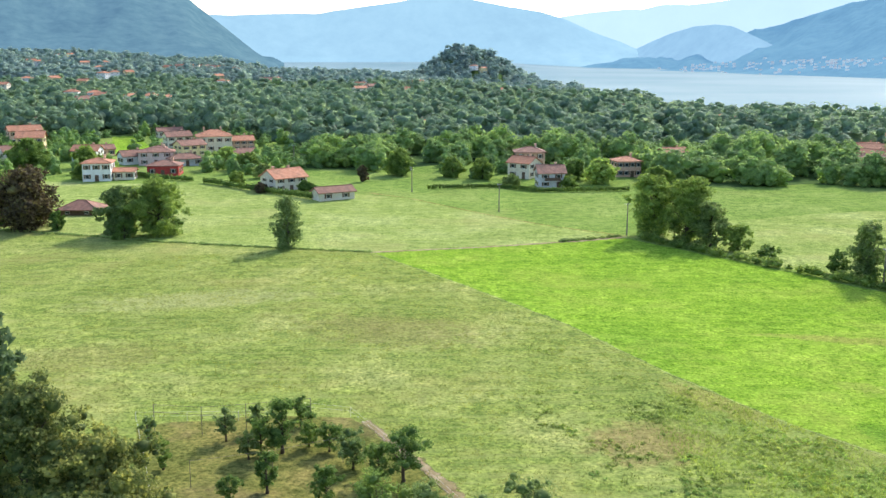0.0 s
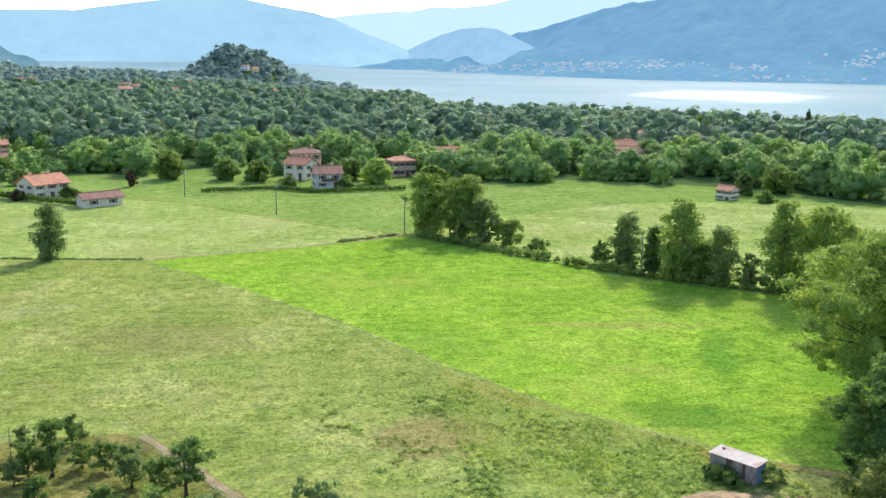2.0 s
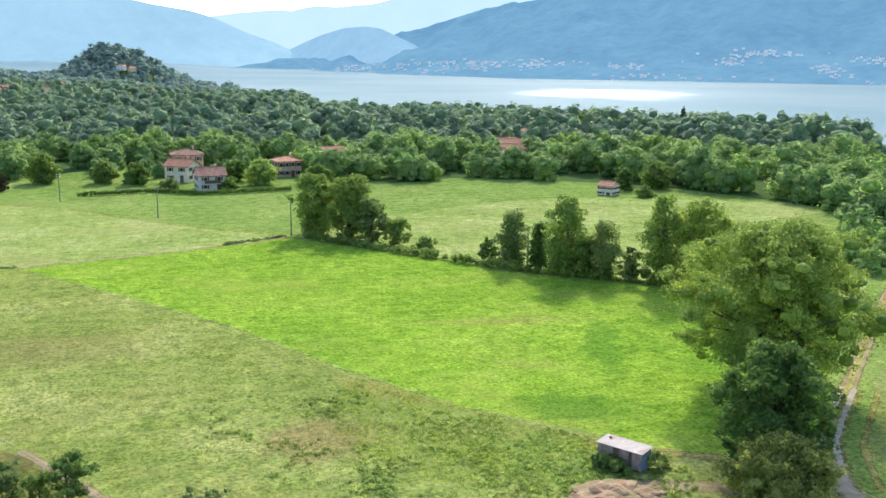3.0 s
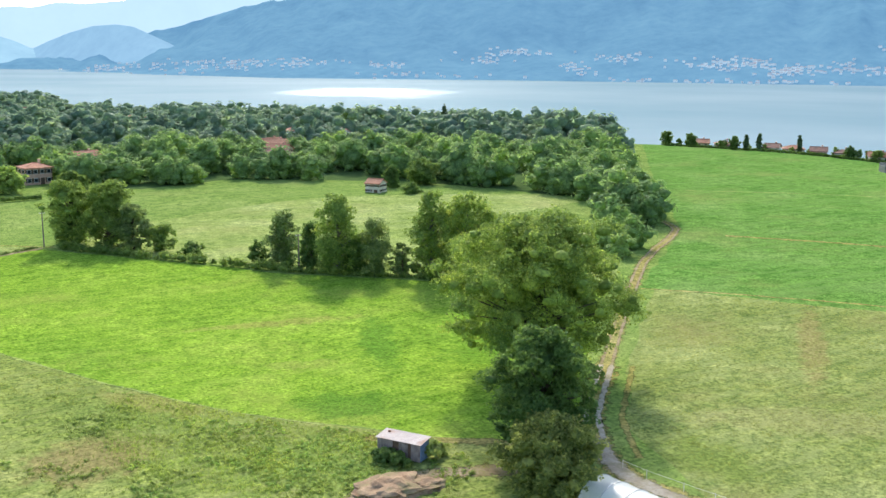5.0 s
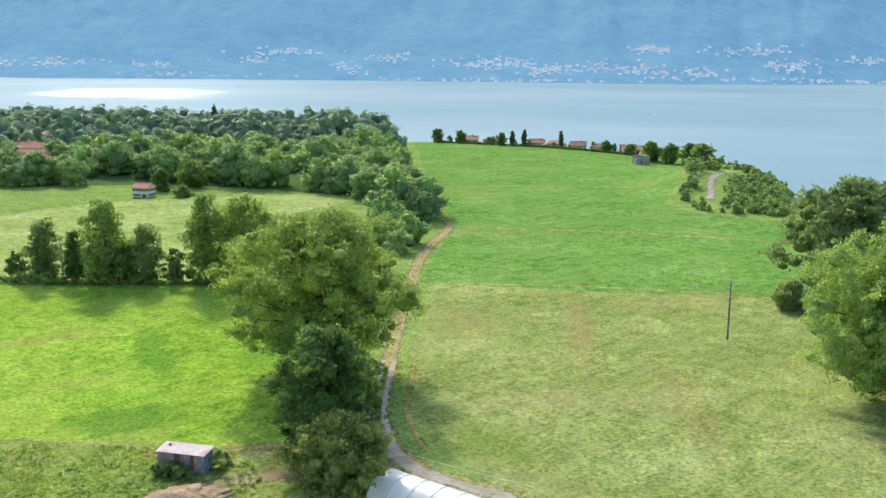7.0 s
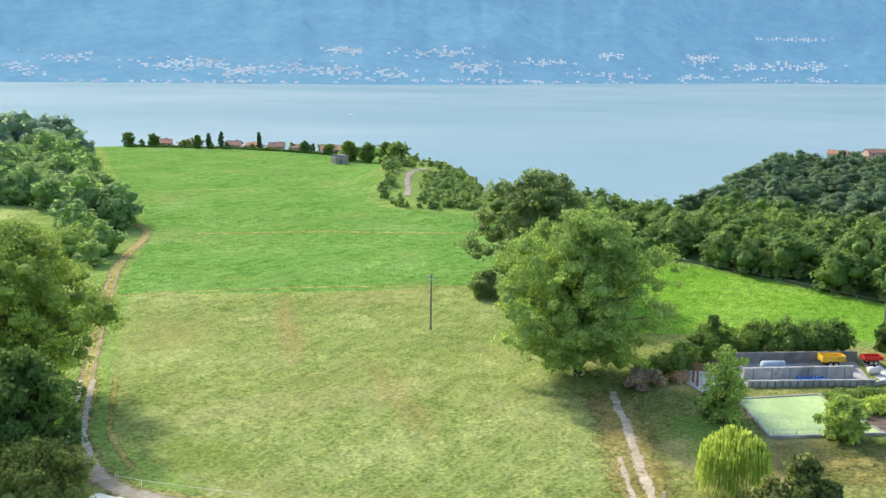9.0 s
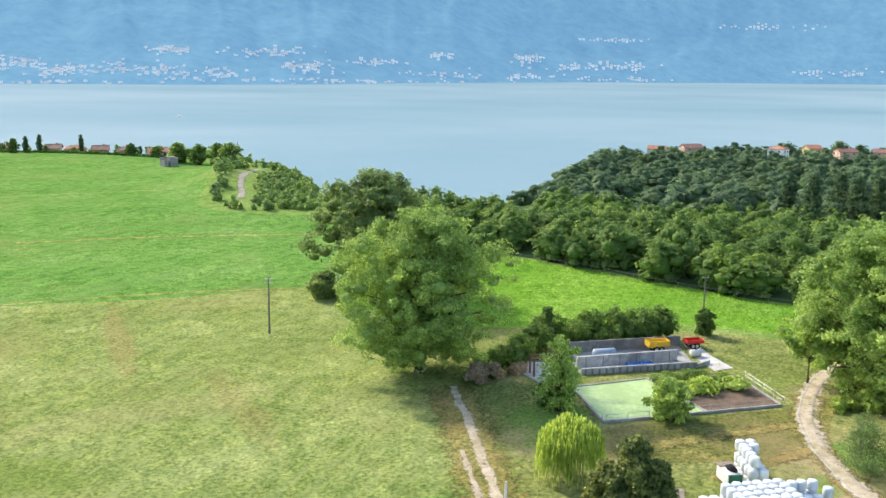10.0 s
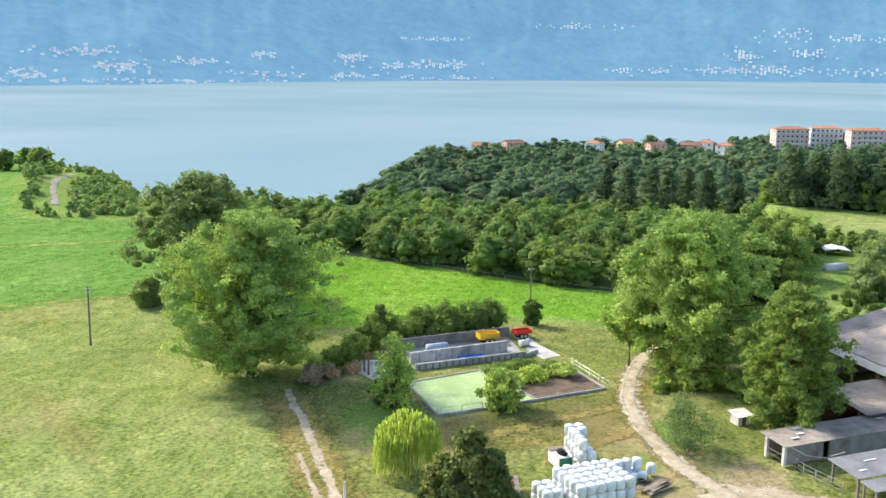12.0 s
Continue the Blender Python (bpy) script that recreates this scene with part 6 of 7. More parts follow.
def greenhouse():
    ob = thing("polytunnel", axis(54.6, 59.0, 0.12, -0.99), "white plastic polytunnel with hoops beside the track", "greenhouse")
    film, nt = material("milky_plastic_film")
    c = ramp(nt, noise_of(nt, 0.8, 4), [(0.3, (0.62, 0.66, 0.68)), (0.7, (0.78, 0.81, 0.82))])
    finish(nt, c, 0.35, translucent=0.35, spec=0.5)
    L, R, H, n = 14.0, 2.6, 2.6, 14
    arc = [(R * math.cos(math.pi * k / n), H * math.sin(math.pi * k / n) ** 0.8) for k in range(n + 1)]
    for s in range(7):
        bm = bmesh.new()
        x0, x1 = s * L / 7, (s + 1) * L / 7
        rows = [[bm.verts.new((x, a, b)) for a, b in arc] for x in (x0, (x0 + x1) / 2, x1)]
        for v in rows[1]:
            v.co.z *= 0.985
            v.co.y *= 0.985
        for u, w in zip(rows, rows[1:]):
            for k in range(n):
                bm.faces.new((u[k], u[k + 1], w[k + 1], w[k]))
        part("film", bm, film, ob, smooth=True)
    for s in range(8):
        bm = bmesh.new()
        tube(bm, [(s * L / 7, a * 1.01, b * 1.01) for a, b in arc], [0.035] * (n + 1), 6)
        part("hoop", bm, M["metal"], ob)
    bm = bmesh.new()
    bm.faces.new([bm.verts.new((0.02, a * 0.99, b * 0.99)) for a, b in arc])
    part("end_film", bm, film, ob)
    return ob


greenhouse()
M["stone"] = plain("old_stone_wall", (0.26, 0.24, 0.21), (0.42, 0.39, 0.35), 1.2, 0.95, 0.06, stain=(0.16, 0.15, 0.12))
house(134, 239.5, face(134, 240, -28), 4.4, 4.4, 2.6, 1.0, "gable", "plaster_cream", "tile_red", "small derelict field hut with a red tiled roof", 2, 2, name="field_hut", category="hut", chimneys=0, sides=True, over=0.25)
ruin = thing("ruined_house", spot(311, 197.5, face(311, 197, 25), -0.1) @ Matrix.Scale(0.8, 4), "roofless ruined stone house at the field edge", "ruin")
part("wall", box(box(boxed(-3.2, -1.2, -2.6, -2.1, 0, 3.4), -0.2, 3.2, -2.6, -2.1, 0, 4.2), -1.2, -0.2, -2.6, -2.1, 2.4, 3.8), M["stone"], ruin)
part("wall", boxed(-3.2, 3.2, 2.1, 2.6, 0, 4.0), M["stone"], ruin)
part("wall", boxed(-3.2, -2.7, -2.1, 2.1, 0, 3.0), M["stone"], ruin)
bm = boxed(2.7, 3.2, -2.1, 2.1, 0, 4.2)
for v in bm.verts:
    if v.co.z > 4 and v.co.y < 0:
        v.co.z -= 1.0
part("wall", bm, M["stone"], ruin)
part("roof_remnant", boxed(-0.5, 3.3, 0.0, 2.7, 4.0, 4.15), M["tile_grey"], ruin)

# ---- poles ----


def pole(x, y, h, label="grey wooden utility pole standing in the field", mat="wood_pole", arms=1, name="utility_pole", lean=0.0):
    ob = thing(name, spot(x, y, face(x, y, 20)) @ Matrix.Rotation(radians(lean), 4, "Y"), label, "utility pole")
    part("shaft", tube(bmesh.new(), [(0, 0, -0.3), (0, 0, h * 0.5), (0, 0, h)], [0.15, 0.13, 0.10], 8), M[mat], ob)
    for k in range(arms):
        z = h - 0.35 - 0.6 * k
        arm = part("crossarm", boxed(-0.55, 0.55, -0.05, 0.05, z, z + 0.1), M["metal"], ob)
        for q in (-0.48, 0.48):
            part("insulator", tube(bmesh.new(), [(q, 0, z + 0.1), (q, 0, z + 0.28)], [0.05, 0.03], 6), M["whitewash"], arm)
    return ob


pole(38.5, 202.9, 7.0), pole(13.6, 236.4, 7.0), pole(-8.6, 271, 7.2, arms=2), pole(121.5, 62.0, 8.2, arms=2), pole(157.8, 4.1, 5.4), pole(-50, 330, 8)
pole(72.4, 157.6, 6.6, "white-grey pole in the hedge line"), pole(330, 180, 8, "thin pole on the scrub hill")
pole(146.3, 62.0, 4.2, "short white post beside the bushes", "whitewash", 0, "white_post"), pole(80.2, 18.0, 1.6, "short white marker post by the track", "whitewash", 0, "marker_post")

# ---- hedges and bushes ----


M["brush"] = leaf_mat("dry_brown_brush", (0.10, 0.075, 0.06), (0.17, 0.13, 0.10), (0.26, 0.19, 0.13), 0.2, 1.9)


def hedge(line, w, h, mat, label, size=0.3, dens=26, seed=1, uneven=0.25, name="hedge", core=0.55):
    """A hedge of rounded masses and sprays along a line."""
    rng = np.random.default_rng(seed)
    C, R = [], []
    for (x0, y0), (x1, y1) in zip(line, line[1:]):
        l = math.hypot(x1 - x0, y1 - y0)
        for k in range(max(1, int(l / (w * 0.55)))):
            t = (k + rng.uniform(0.2, 0.8)) / max(1, int(l / (w * 0.55)))
            s = 1 + rng.uniform(-uneven, uneven)
            x, y = x0 + (x1 - x0) * t, y0 + (y1 - y0) * t
            C.append((x + rng.normal() * 0.1 * w * uneven * 4, y + rng.normal() * 0.1 * w * uneven * 4, ground_z(x, y) + h * s * 0.45))
            R.append((w * 0.6 * s, w * 0.6 * s, h * s * 0.6))
    C, R = np.array(C), np.array(R)
    V, F = merged(lumps(rng, C, R, ICO1, core), tufts(rng, C, R, int(dens * 2.6) * len(C), size * 0.8, shell=(0.6, 1.1), up=0.5, sub=7))
    return tagged(new(name, np_mesh(name, V, F, M[mat], smooth=True)), label, "hedge")


hedge([(-70.7, 289), (-52.3, 271), (-34.3, 256)], 1.3, 1.7, "leaf_dark", "clipped dark green hedge along the garden", 0.25, 30, 1, 0.06)
hedge([(-98.5, 309), (-86, 298), (-75, 293)], 1.3, 1.6, "leaf_dark", "clipped dark hedge before the red house", 0.25, 30, 2, 0.06)
hedge([(-4.3, 278.5), (15.7, 282.7), (22, 277), (27.8, 273.6), (40, 273), (52.3, 273.4)], 0.9, 1.3, "leaf_dark", "dark clipped hedge round the villa gardens", 0.25, 24, 3, 0.06)
hedge([(40, 199.5), (52, 181.5), (62, 168), (70, 157.6)], 1.9, 1.3, "leaf", "low bramble hedge along the clover field", 0.3, 30, 4, 0.4)
hedge([(70, 157.6), (92.4, 136.2), (108, 120)], 1.2, 0.8, "leaf", "low scrub along the field edge", 0.25, 24, 5, 0.4)
hedge([(70.5, 161), (82, 149), (94.5, 138.5)], 2.2, 2.4, "leaf_dark", "dark undergrowth between the row trees", 0.25, 60, 17, 0.5)
hedge([(-96, 210.6), (-75, 203.4), (-55.6, 196.6), (-31, 190.6), (-14, 187)], 0.9, 0.24, "leaf_scrub", "thin strip of rough weeds on the field bank", 0.16, 26, 6, 0.5, "weeds", 0.3)
hedge([(24, 196.4), (31, 199.3), (37, 202.3)], 1.3, 0.4, "leaf_grey", "bank of dry weeds at the field corner", 0.25, 20, 7, 0.4)
hedge(polar((45.6, 446), (48, 436), (51, 425), (54, 411), (57.6, 392)), 1.3, 0.9, "leaf_dark", "dark clipped hedge along the field crest", 0.4, 20, 16, 0.25)
hedge([(128, 25), (122, 27), (116, 28.2), (117, 26), (122, 25), (127, 23.4)], 2.4, 3.0, "leaf_dark", "tall dark hedge behind the bunker", 0.26, 200, 8, 0.4)
hedge([(139.5, 8), (135.5, 15), (131.5, 22), (129.5, 21), (133.5, 14), (137.5, 7)], 2.4, 3.2, "leaf_dark", "thick dark hedge along the bunker wall", 0.26, 200, 9, 0.4)
hedge([(113, -11.5), (117, -16), (115, -21), (111, -24)], 3.5, 2.0, "leaf", "spreading bramble thicket under the trees", 0.35, 150, 10, 0.3)
hedge([(108.6, 29.2), (111, 27.6), (114, 27.6)], 2.2, 1.7, "brush", "heap of dry brown cut brush", 0.2, 420, 11, 0.5, "brush_heap", 0.3)
hedge([(47.9, 74.6), (49.6, 76)], 1.8, 1.3, "leaf_grey", "pale weeds growing round the field shed", 0.3, 90, 12, 0.3, "weeds")
hedge([(43.2, 77.8), (45.2, 74.6)], 1.2, 0.9, "leaf", "nettles growing against the field shed", 0.3, 90, 13, 0.3, "weeds")
hedge([(120.6, 0.4), (118, 4.2), (116, 7.4)], 2.8, 1.5, "leaf", "rank green growth in the dry pool bed", 0.3, 140, 14, 0.3, "weeds")
hedge([(118.5, -1.5), (115.5, 2.5), (112, 5)], 2.8, 1.2, "leaf_lime", "bright green reeds in the pool bed", 0.3, 140, 15, 0.3, "weeds")

# ---- woods on the land ----
p, rng = scatter(WOOD, 180, 372, -30, 48, 7.6, 11, clear_of(CLEAR))
wood("woodland", p, rng.uniform(7.0, 13.0, len(p)), NEAR_T, M["leaf_wood"], "edge of the dense deciduous woodland", 12, 0.12, 0.8)
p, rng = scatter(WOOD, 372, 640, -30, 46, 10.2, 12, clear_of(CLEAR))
wood("woodland", p, rng.uniform(9.5, 16.5, len(p)), MID_T, M["leaf_mid_haze"], "dense mixed woodland beyond the meadows", 13, 0.12, 0.8)
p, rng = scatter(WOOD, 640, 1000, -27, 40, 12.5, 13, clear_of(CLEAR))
wood("woodland", p, rng.uniform(11.5, 20, len(p)), FAR_T, M["leaf_mid_haze"], "wooded slopes around the village", 14, 0.3, 0.75)
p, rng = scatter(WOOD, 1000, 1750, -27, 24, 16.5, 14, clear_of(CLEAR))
wood("woodland", p, rng.uniform(15, 25, len(p)), FAR_T, M["leaf_far_haze"], "distant wooded slopes running down to the lake", 15, 0.3, 0.7)
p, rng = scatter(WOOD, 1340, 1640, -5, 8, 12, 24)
wood("woodland", p, rng.uniform(11, 18, len(p)), FAR_T, M["leaf_far_haze"], "trees covering the round hill by the lake", 25, 0.35, 0.7)
p, rng = scatter(BELT, 150, 230, 70, 116, 4.7, 15, clear_of(CLEAR))
wood("woodland", p, rng.uniform(6.4, 8.8, len(p)), NEAR_T, M["leaf_belt"], "green belt of trees behind the crop field", 16, 0.12, 0.86)
p, rng = scatter(BELT, 230, 360, 79, 116, 6.6, 19, clear_of(CLEAR))
wood("woodland", p, rng.uniform(6.5, 10.5, len(p)), MID_T, M["leaf_dark"], "woods in the gully behind the belt", 20, 0.12, 0.8)
p, rng = scatter(BELT, 360, 780, 77, 116, 8.8, 17, clear_of(CLEAR))
wood("woodland", p, rng.uniform(8.5, 14.0, len(p)), FAR_T, M["leaf_terrace"], "thickly wooded terrace above the lake", 18, 0.2, 0.65)
for poly, d0, d1, gap, lo, hi, mt, seed in ((polar((99.5, 165), (103.7, 168), (103.7, 236), (99.5, 240)), 160, 245, 5.0, 5, 8, "leaf", 31), (polar((106.3, 172), (113, 165), (113, 234), (106.9, 230)), 160, 245, 5.2, 4, 7, "leaf_grey", 32), (polar((103.7, 212), (106.9, 212), (106.9, 234), (104.4, 234)), 205, 240, 4.0, 2, 4, "leaf", 33), (polar((103.5, 150), (112, 150), (112, 172), (103.5, 172)), 148, 175, 3.4, 1.2, 3, "leaf", 34)):
    p, rng = scatter(poly, d0, d1, 98, 114, gap, seed)
    wood("woodland", p, rng.uniform(lo, hi, len(p)), NEAR_T, M[mt], "mixed trees and scrub behind the barns", seed, 0.12, 0.95)
tent = thing("white_tent", spot(208.5, -57.0, 0) @ Matrix.Scale(0.7, 4), "white pitched garden tent among the trees", "tent")
bm = gable(bmesh.new(), 7, 7, 1.5, 0.5, 0.1)
part("roof", bm, M["plaster_white"], tent, "white sheet roof")
for px, py in ((-3.4, -3.4), (3.4, -3.4), (-3.4, 3.4), (3.4, 3.4)):
    part("post", boxed(px - 0.08, px + 0.08, py - 0.08, py + 0.08, 0, 1.5), M["metal"], tent)
frame_tunnel = thing("small_tunnel", spot(191.0, -52.6, 20), "small white plastic tunnel by the trees", "polytunnel")
part("cover", tube(bmesh.new(), [(0, -2.2, 0.2), (0, 2.2, 0.2)], [1.1, 1.1], 12), M["plaster_white"], frame_tunnel, smooth=True)
QUARRY_ROAD = [(238, 129.5), (246, 133), (254, 138), (268, 145), (284, 151), (298, 157), (308, 160)]
p, rng = scatter(PIT, 240, 380, 59, 72, 2.9, 23, clear_of([(x * f, y * f, 4.2) for x, y in QUARRY_ROAD for f in (1.0, 0.985, 0.97, 1.015)]))
p = p[np.degrees(np.arctan2(p[:, 0], p[:, 1])) < 65.8]
p = p[[noise.noise(Vector((x * 0.06, y * 0.06, 3.0))) > -0.36 for x, y in p]]
wood("scrub", p, rng.uniform(1.4, 4.2, len(p)), MID_T, M["leaf_scrub"], "green scrub on the old quarry bank", 24, 0.15, 0.8)
ribbon("path", QUARRY_ROAD, 2.1, M["gravel"], "pale gravel path climbing the scrub bank", 0.12, 0.3, 9)
ribbon("sand_bank", [(296, 126), (310, 128), (326, 134)], 14, M["sand"], "pale sand of the old quarry", 0.3, 1.5, 10)

HOMES = [(o.matrix_world.translation.x, o.matrix_world.translation.y) for o in scene.objects if o.parent is None and o.name.split(".")[0] in ("house", "garage", "annex", "barn", "stable") and o.matrix_world.translation.length < 520]
LAWN = polar((-27, 330), (-22, 318), (-17.5, 335), (-13, 318), (-9.5, 312), (-7.5, 340), (-8, 430), (-15, 485), (-26, 475))
GARDENS = polar((0.5, 300), (4, 303), (8, 295), (13, 290), (13, 305), (9, 340), (3, 345), (0, 335))
for poly, gap, seed in ((LAWN, 7.5, 71), (GARDENS, 6.2, 72)):
    p, rng = scatter(poly, 280, 490, -27, 14, gap, seed, clear_of([(x * f, y * f, 6.5) for x, y in HOMES for f in (1.0, 0.975, 0.955, 0.935)] + [(-132, 412, 17), (-124, 390, 11), (-143, 440, 14)]))
    wood("garden_trees", p, rng.uniform(3.0, 6.8, len(p)), MID_T, M["leaf_wood"], "mixed garden trees between the houses", seed)

# ---- single trees ----
tree(73.2, 91, 19.6, 24.5, 62000, 0.165, 0.12, 120, "round", "leaf_poplar", "tall spreading poplar with yellow-green leaves beside the track", trunk=0.026, core=0.42, stems=3, fork=0.22)
tree(57.1, 69.6, 13, 12, 24000, 0.18, 0.0, 90, "round", "leaf_dark", "dense dark green tree below the poplar")
tree(52.6, 62.9, 7.2, 10.0, 16000, 0.16, 0.0, 60, "round", "leaf_bronze", "low bushy tree with bronze-green leaves")
tree(111.7, 36.4, 20.6, 22.5, 66000, 0.165, 0.06, 130, "round", "leaf_lime", "large spreading poplar at the edge of the hay meadow", core=0.4)
tree(151.2, 57, 20, 23, 24000, 0.27, 0.04, 110, "round", "leaf_grey", "broad grey-green tree behind the large poplar")
tree(122.5, -17, 20.4, 21, 52000, 0.18, 0.04, 130, "round", "leaf_lime", "large rounded tree over the farm track", core=0.4)
tree(131, -27.5, 17.5, 14, 24000, 0.22, 0.04, 90, "round", "leaf_dark", "large dense tree behind the cattle sheds")
tree(102.4, -24.9, 16, 11.2, 28000, 0.17, 0.02, 90, "round", "leaf", "full leafy green tree beside the cattle sheds")
# stands in for a drooping limb of the large tree; its trunk is added
tree(123.2, -9.6, 9.4, 8.0, 6000, 0.2, 0.36, 22, "round", "leaf_lime", "drooping limb of the large tree, modelled as a slender separate tree", trunk=0.012, core=0.35)
tree(77.5, 6.6, 8.2, 7.0, 9000, 0.2, 0.0, 40, "cone", "leaf_olive", "dark young spruce in the yard", name="spruce")
tree(77.2, 4.6, 6.6, 5.6, 6000, 0.2, 0.0, 34, "cone", "leaf_olive", "dark bushy spruce in the yard", name="spruce")
tree(78.2, 9.0, 5.6, 5.0, 5000, 0.2, 0.0, 30, "cone", "leaf_olive", "dark young spruce at the yard edge", name="spruce")
tree(103.9, 17.6, 8.5, 5.0, 5200, 0.15, 0.0, 22, "column", "leaf_lime", "slim grey-green tree at the pool corner", core=0.1)
tree(105.0, 5.6, 4.6, 5.6, 7000, 0.16, 0.0, 24, "round", "leaf_lime", "bushy green tree at the pool edge", core=0.4)
tree(141.8, 3.4, 3.9, 3.2, 4200, 0.15, 0.04, 18, "round", "leaf_dark", "small round bush on the grass", name="bush", category="bush")
tree(144.2, 63.4, 4.1, 6.4, 4000, 0.2, 0.0, 20, "round", "leaf_grey", "low grey bush at the meadow edge", name="bush", category="bush")
tree(105.5, 18.5, 2.8, 4.8, 4000, 0.16, 0.0, 18, "round", "leaf_dark", "dark bush at the pool corner", name="bush", category="bush")
tree(129.5, 24, 5.3, 3.4, 4000, 0.16, 0.0, 18, "round", "leaf_dark", "dark upright bush in the hedge", name="bush", category="bush")
for x, y, h, w, sh, mt, lb in [
        (43.9, 203, 13.1, 9.5, "round", "leaf_poplar", "tall leafy poplar in the hedgerow clump"), (49.5, 197, 13.3, 9.5, "round", "leaf", "dense rounded tree in the hedgerow clump"), (52.8, 191, 9.0, 6.2, "round", "leaf_grey", "smaller tree at the end of the clump"),
        (56.8, 186.3, 5.3, 5.4, "round", "leaf", "round bush-like tree in the hedge"), (68.5, 166.6, 4.4, 3.8, "round", "leaf_dark", "dark small tree in the field row"), (71.9, 162.6, 10, 5.6, "column", "leaf_grey", "slim grey-green tree in the field row"),
        (74.8, 157.7, 8.2, 3.9, "column", "leaf_dark", "narrow dark tree in the field row"), (77.5, 152, 14.4, 7.2, "column", "leaf_poplar", "tall poplar in the field row"), (81.9, 147.3, 9.5, 5.6, "column", "leaf_grey", "bushy young tree in the field row"),
        (80, 150.5, 7, 4.5, "round", "leaf_dark", "dark undergrowth tree in the field row"), (86, 144.5, 6, 3.8, "round", "leaf_grey", "sparse small tree in the field row"), (89.5, 140.4, 15.5, 6.6, "column", "leaf_poplar", "tall upright poplar in the field row"),
        (93.7, 135.8, 14.9, 8.4, "column", "leaf_poplar", "tall airy poplar at the end of the row"), (96.5, 133, 12.5, 5, "column", "leaf_poplar", "slender poplar at the end of the row"),
        (-30.6, 190.7, 10.4, 5.4, "column", "leaf_grey", "slim ivy-clad tree standing alone on the field bank"), (-60, 205, 11.7, 11, "round", "leaf", "broad leafy tree on the field bank"), (-68, 206, 10, 8, "round", "leaf_grey", "grey-green tree on the field bank"),
        (-65.8, 200, 4.1, 4.6, "round", "leaf_dark", "dark ivy-covered stump of a tree"), (-91, 213, 13, 14, "round", "leaf_purple", "dark purple-leaved copper beech"), (-100, 219, 12, 9, "round", "leaf_dark", "dark tree beside the copper beech"), (-83.5, 210, 4.2, 3.2, "round", "leaf_dark", "small dark shrub under the beech"),
        (155.8, 249.5, 7, 8, "round", "leaf", "single rounded oak in the far meadow"), (143.5, 247, 6.2, 4.2, "round", "leaf_dark", "dark tree beside the field hut"), (141, 232, 2.5, 5, "round", "leaf_dark", "low dark bush by the field hut"), (321.5, 200, 7.4, 7.2, "round", "leaf", "tree growing beside the ruin"),
        (60.4, 179, 2.4, 4.2, "round", "leaf_dark", "low bush in the hedge"), (-136, 322, 10, 11, "round", "leaf_dark", "large dark garden tree"), (-110, 300, 4, 7, "round", "leaf", "low green shrubs beside the white house"), (-120, 330, 7, 8, "round", "leaf", "garden tree among the houses"),
        (-74, 335, 6, 8, "round", "leaf_lime", "bright green garden trees"), (-64, 322, 5.5, 8, "round", "leaf", "garden shrubs behind the cream house"), (-55, 300, 4, 6, "round", "leaf_grey", "grey garden olive tree"), (-60, 285, 3.5, 5, "round", "leaf", "clipped green garden shrub"),
        (-50, 268, 2.6, 3.5, "round", "leaf_purple", "purple shrub before the cream house"), (-38, 271, 3, 4, "round", "leaf_dark", "dark green garden bush"), (-24, 293, 5, 3, "round", "leaf_purple", "reddish plum tree on the meadow"), (36, 280, 3.5, 5, "round", "leaf", "garden shrub beside the grey house"),
        (46, 288, 7, 8, "round", "leaf_lime", "bright green garden tree"), (20, 285, 3, 5, "round", "leaf_grey", "pale grey-green garden shrub"), (40, 296, 6, 7, "round", "leaf_dark", "dark tree behind the villa"), (12, 300, 6, 7, "round", "leaf", "garden tree by the wood"),
        (62, 283, 5, 7, "round", "leaf", "garden tree by the hedge"), (3, 305, 6, 7, "round", "leaf", "round tree on the meadow edge"), (-14, 310, 8, 8, "round", "leaf", "tree at the wood's edge")]:
    near = math.hypot(x, y)
    tree(x, y, h, w * 1.22, int(min(9000, 80 * h * w)), 0.23 if near < 215 else 0.34, 0.0, 26 if h > 6 else 13, sh, mt, lb, core=0.15 if sh == "column" else 0.45, name="tree" if h > 4.5 else "shrub", category="tree" if h > 4.5 else "shrub", bark="pale_bark" if sh == "column" else "bark")
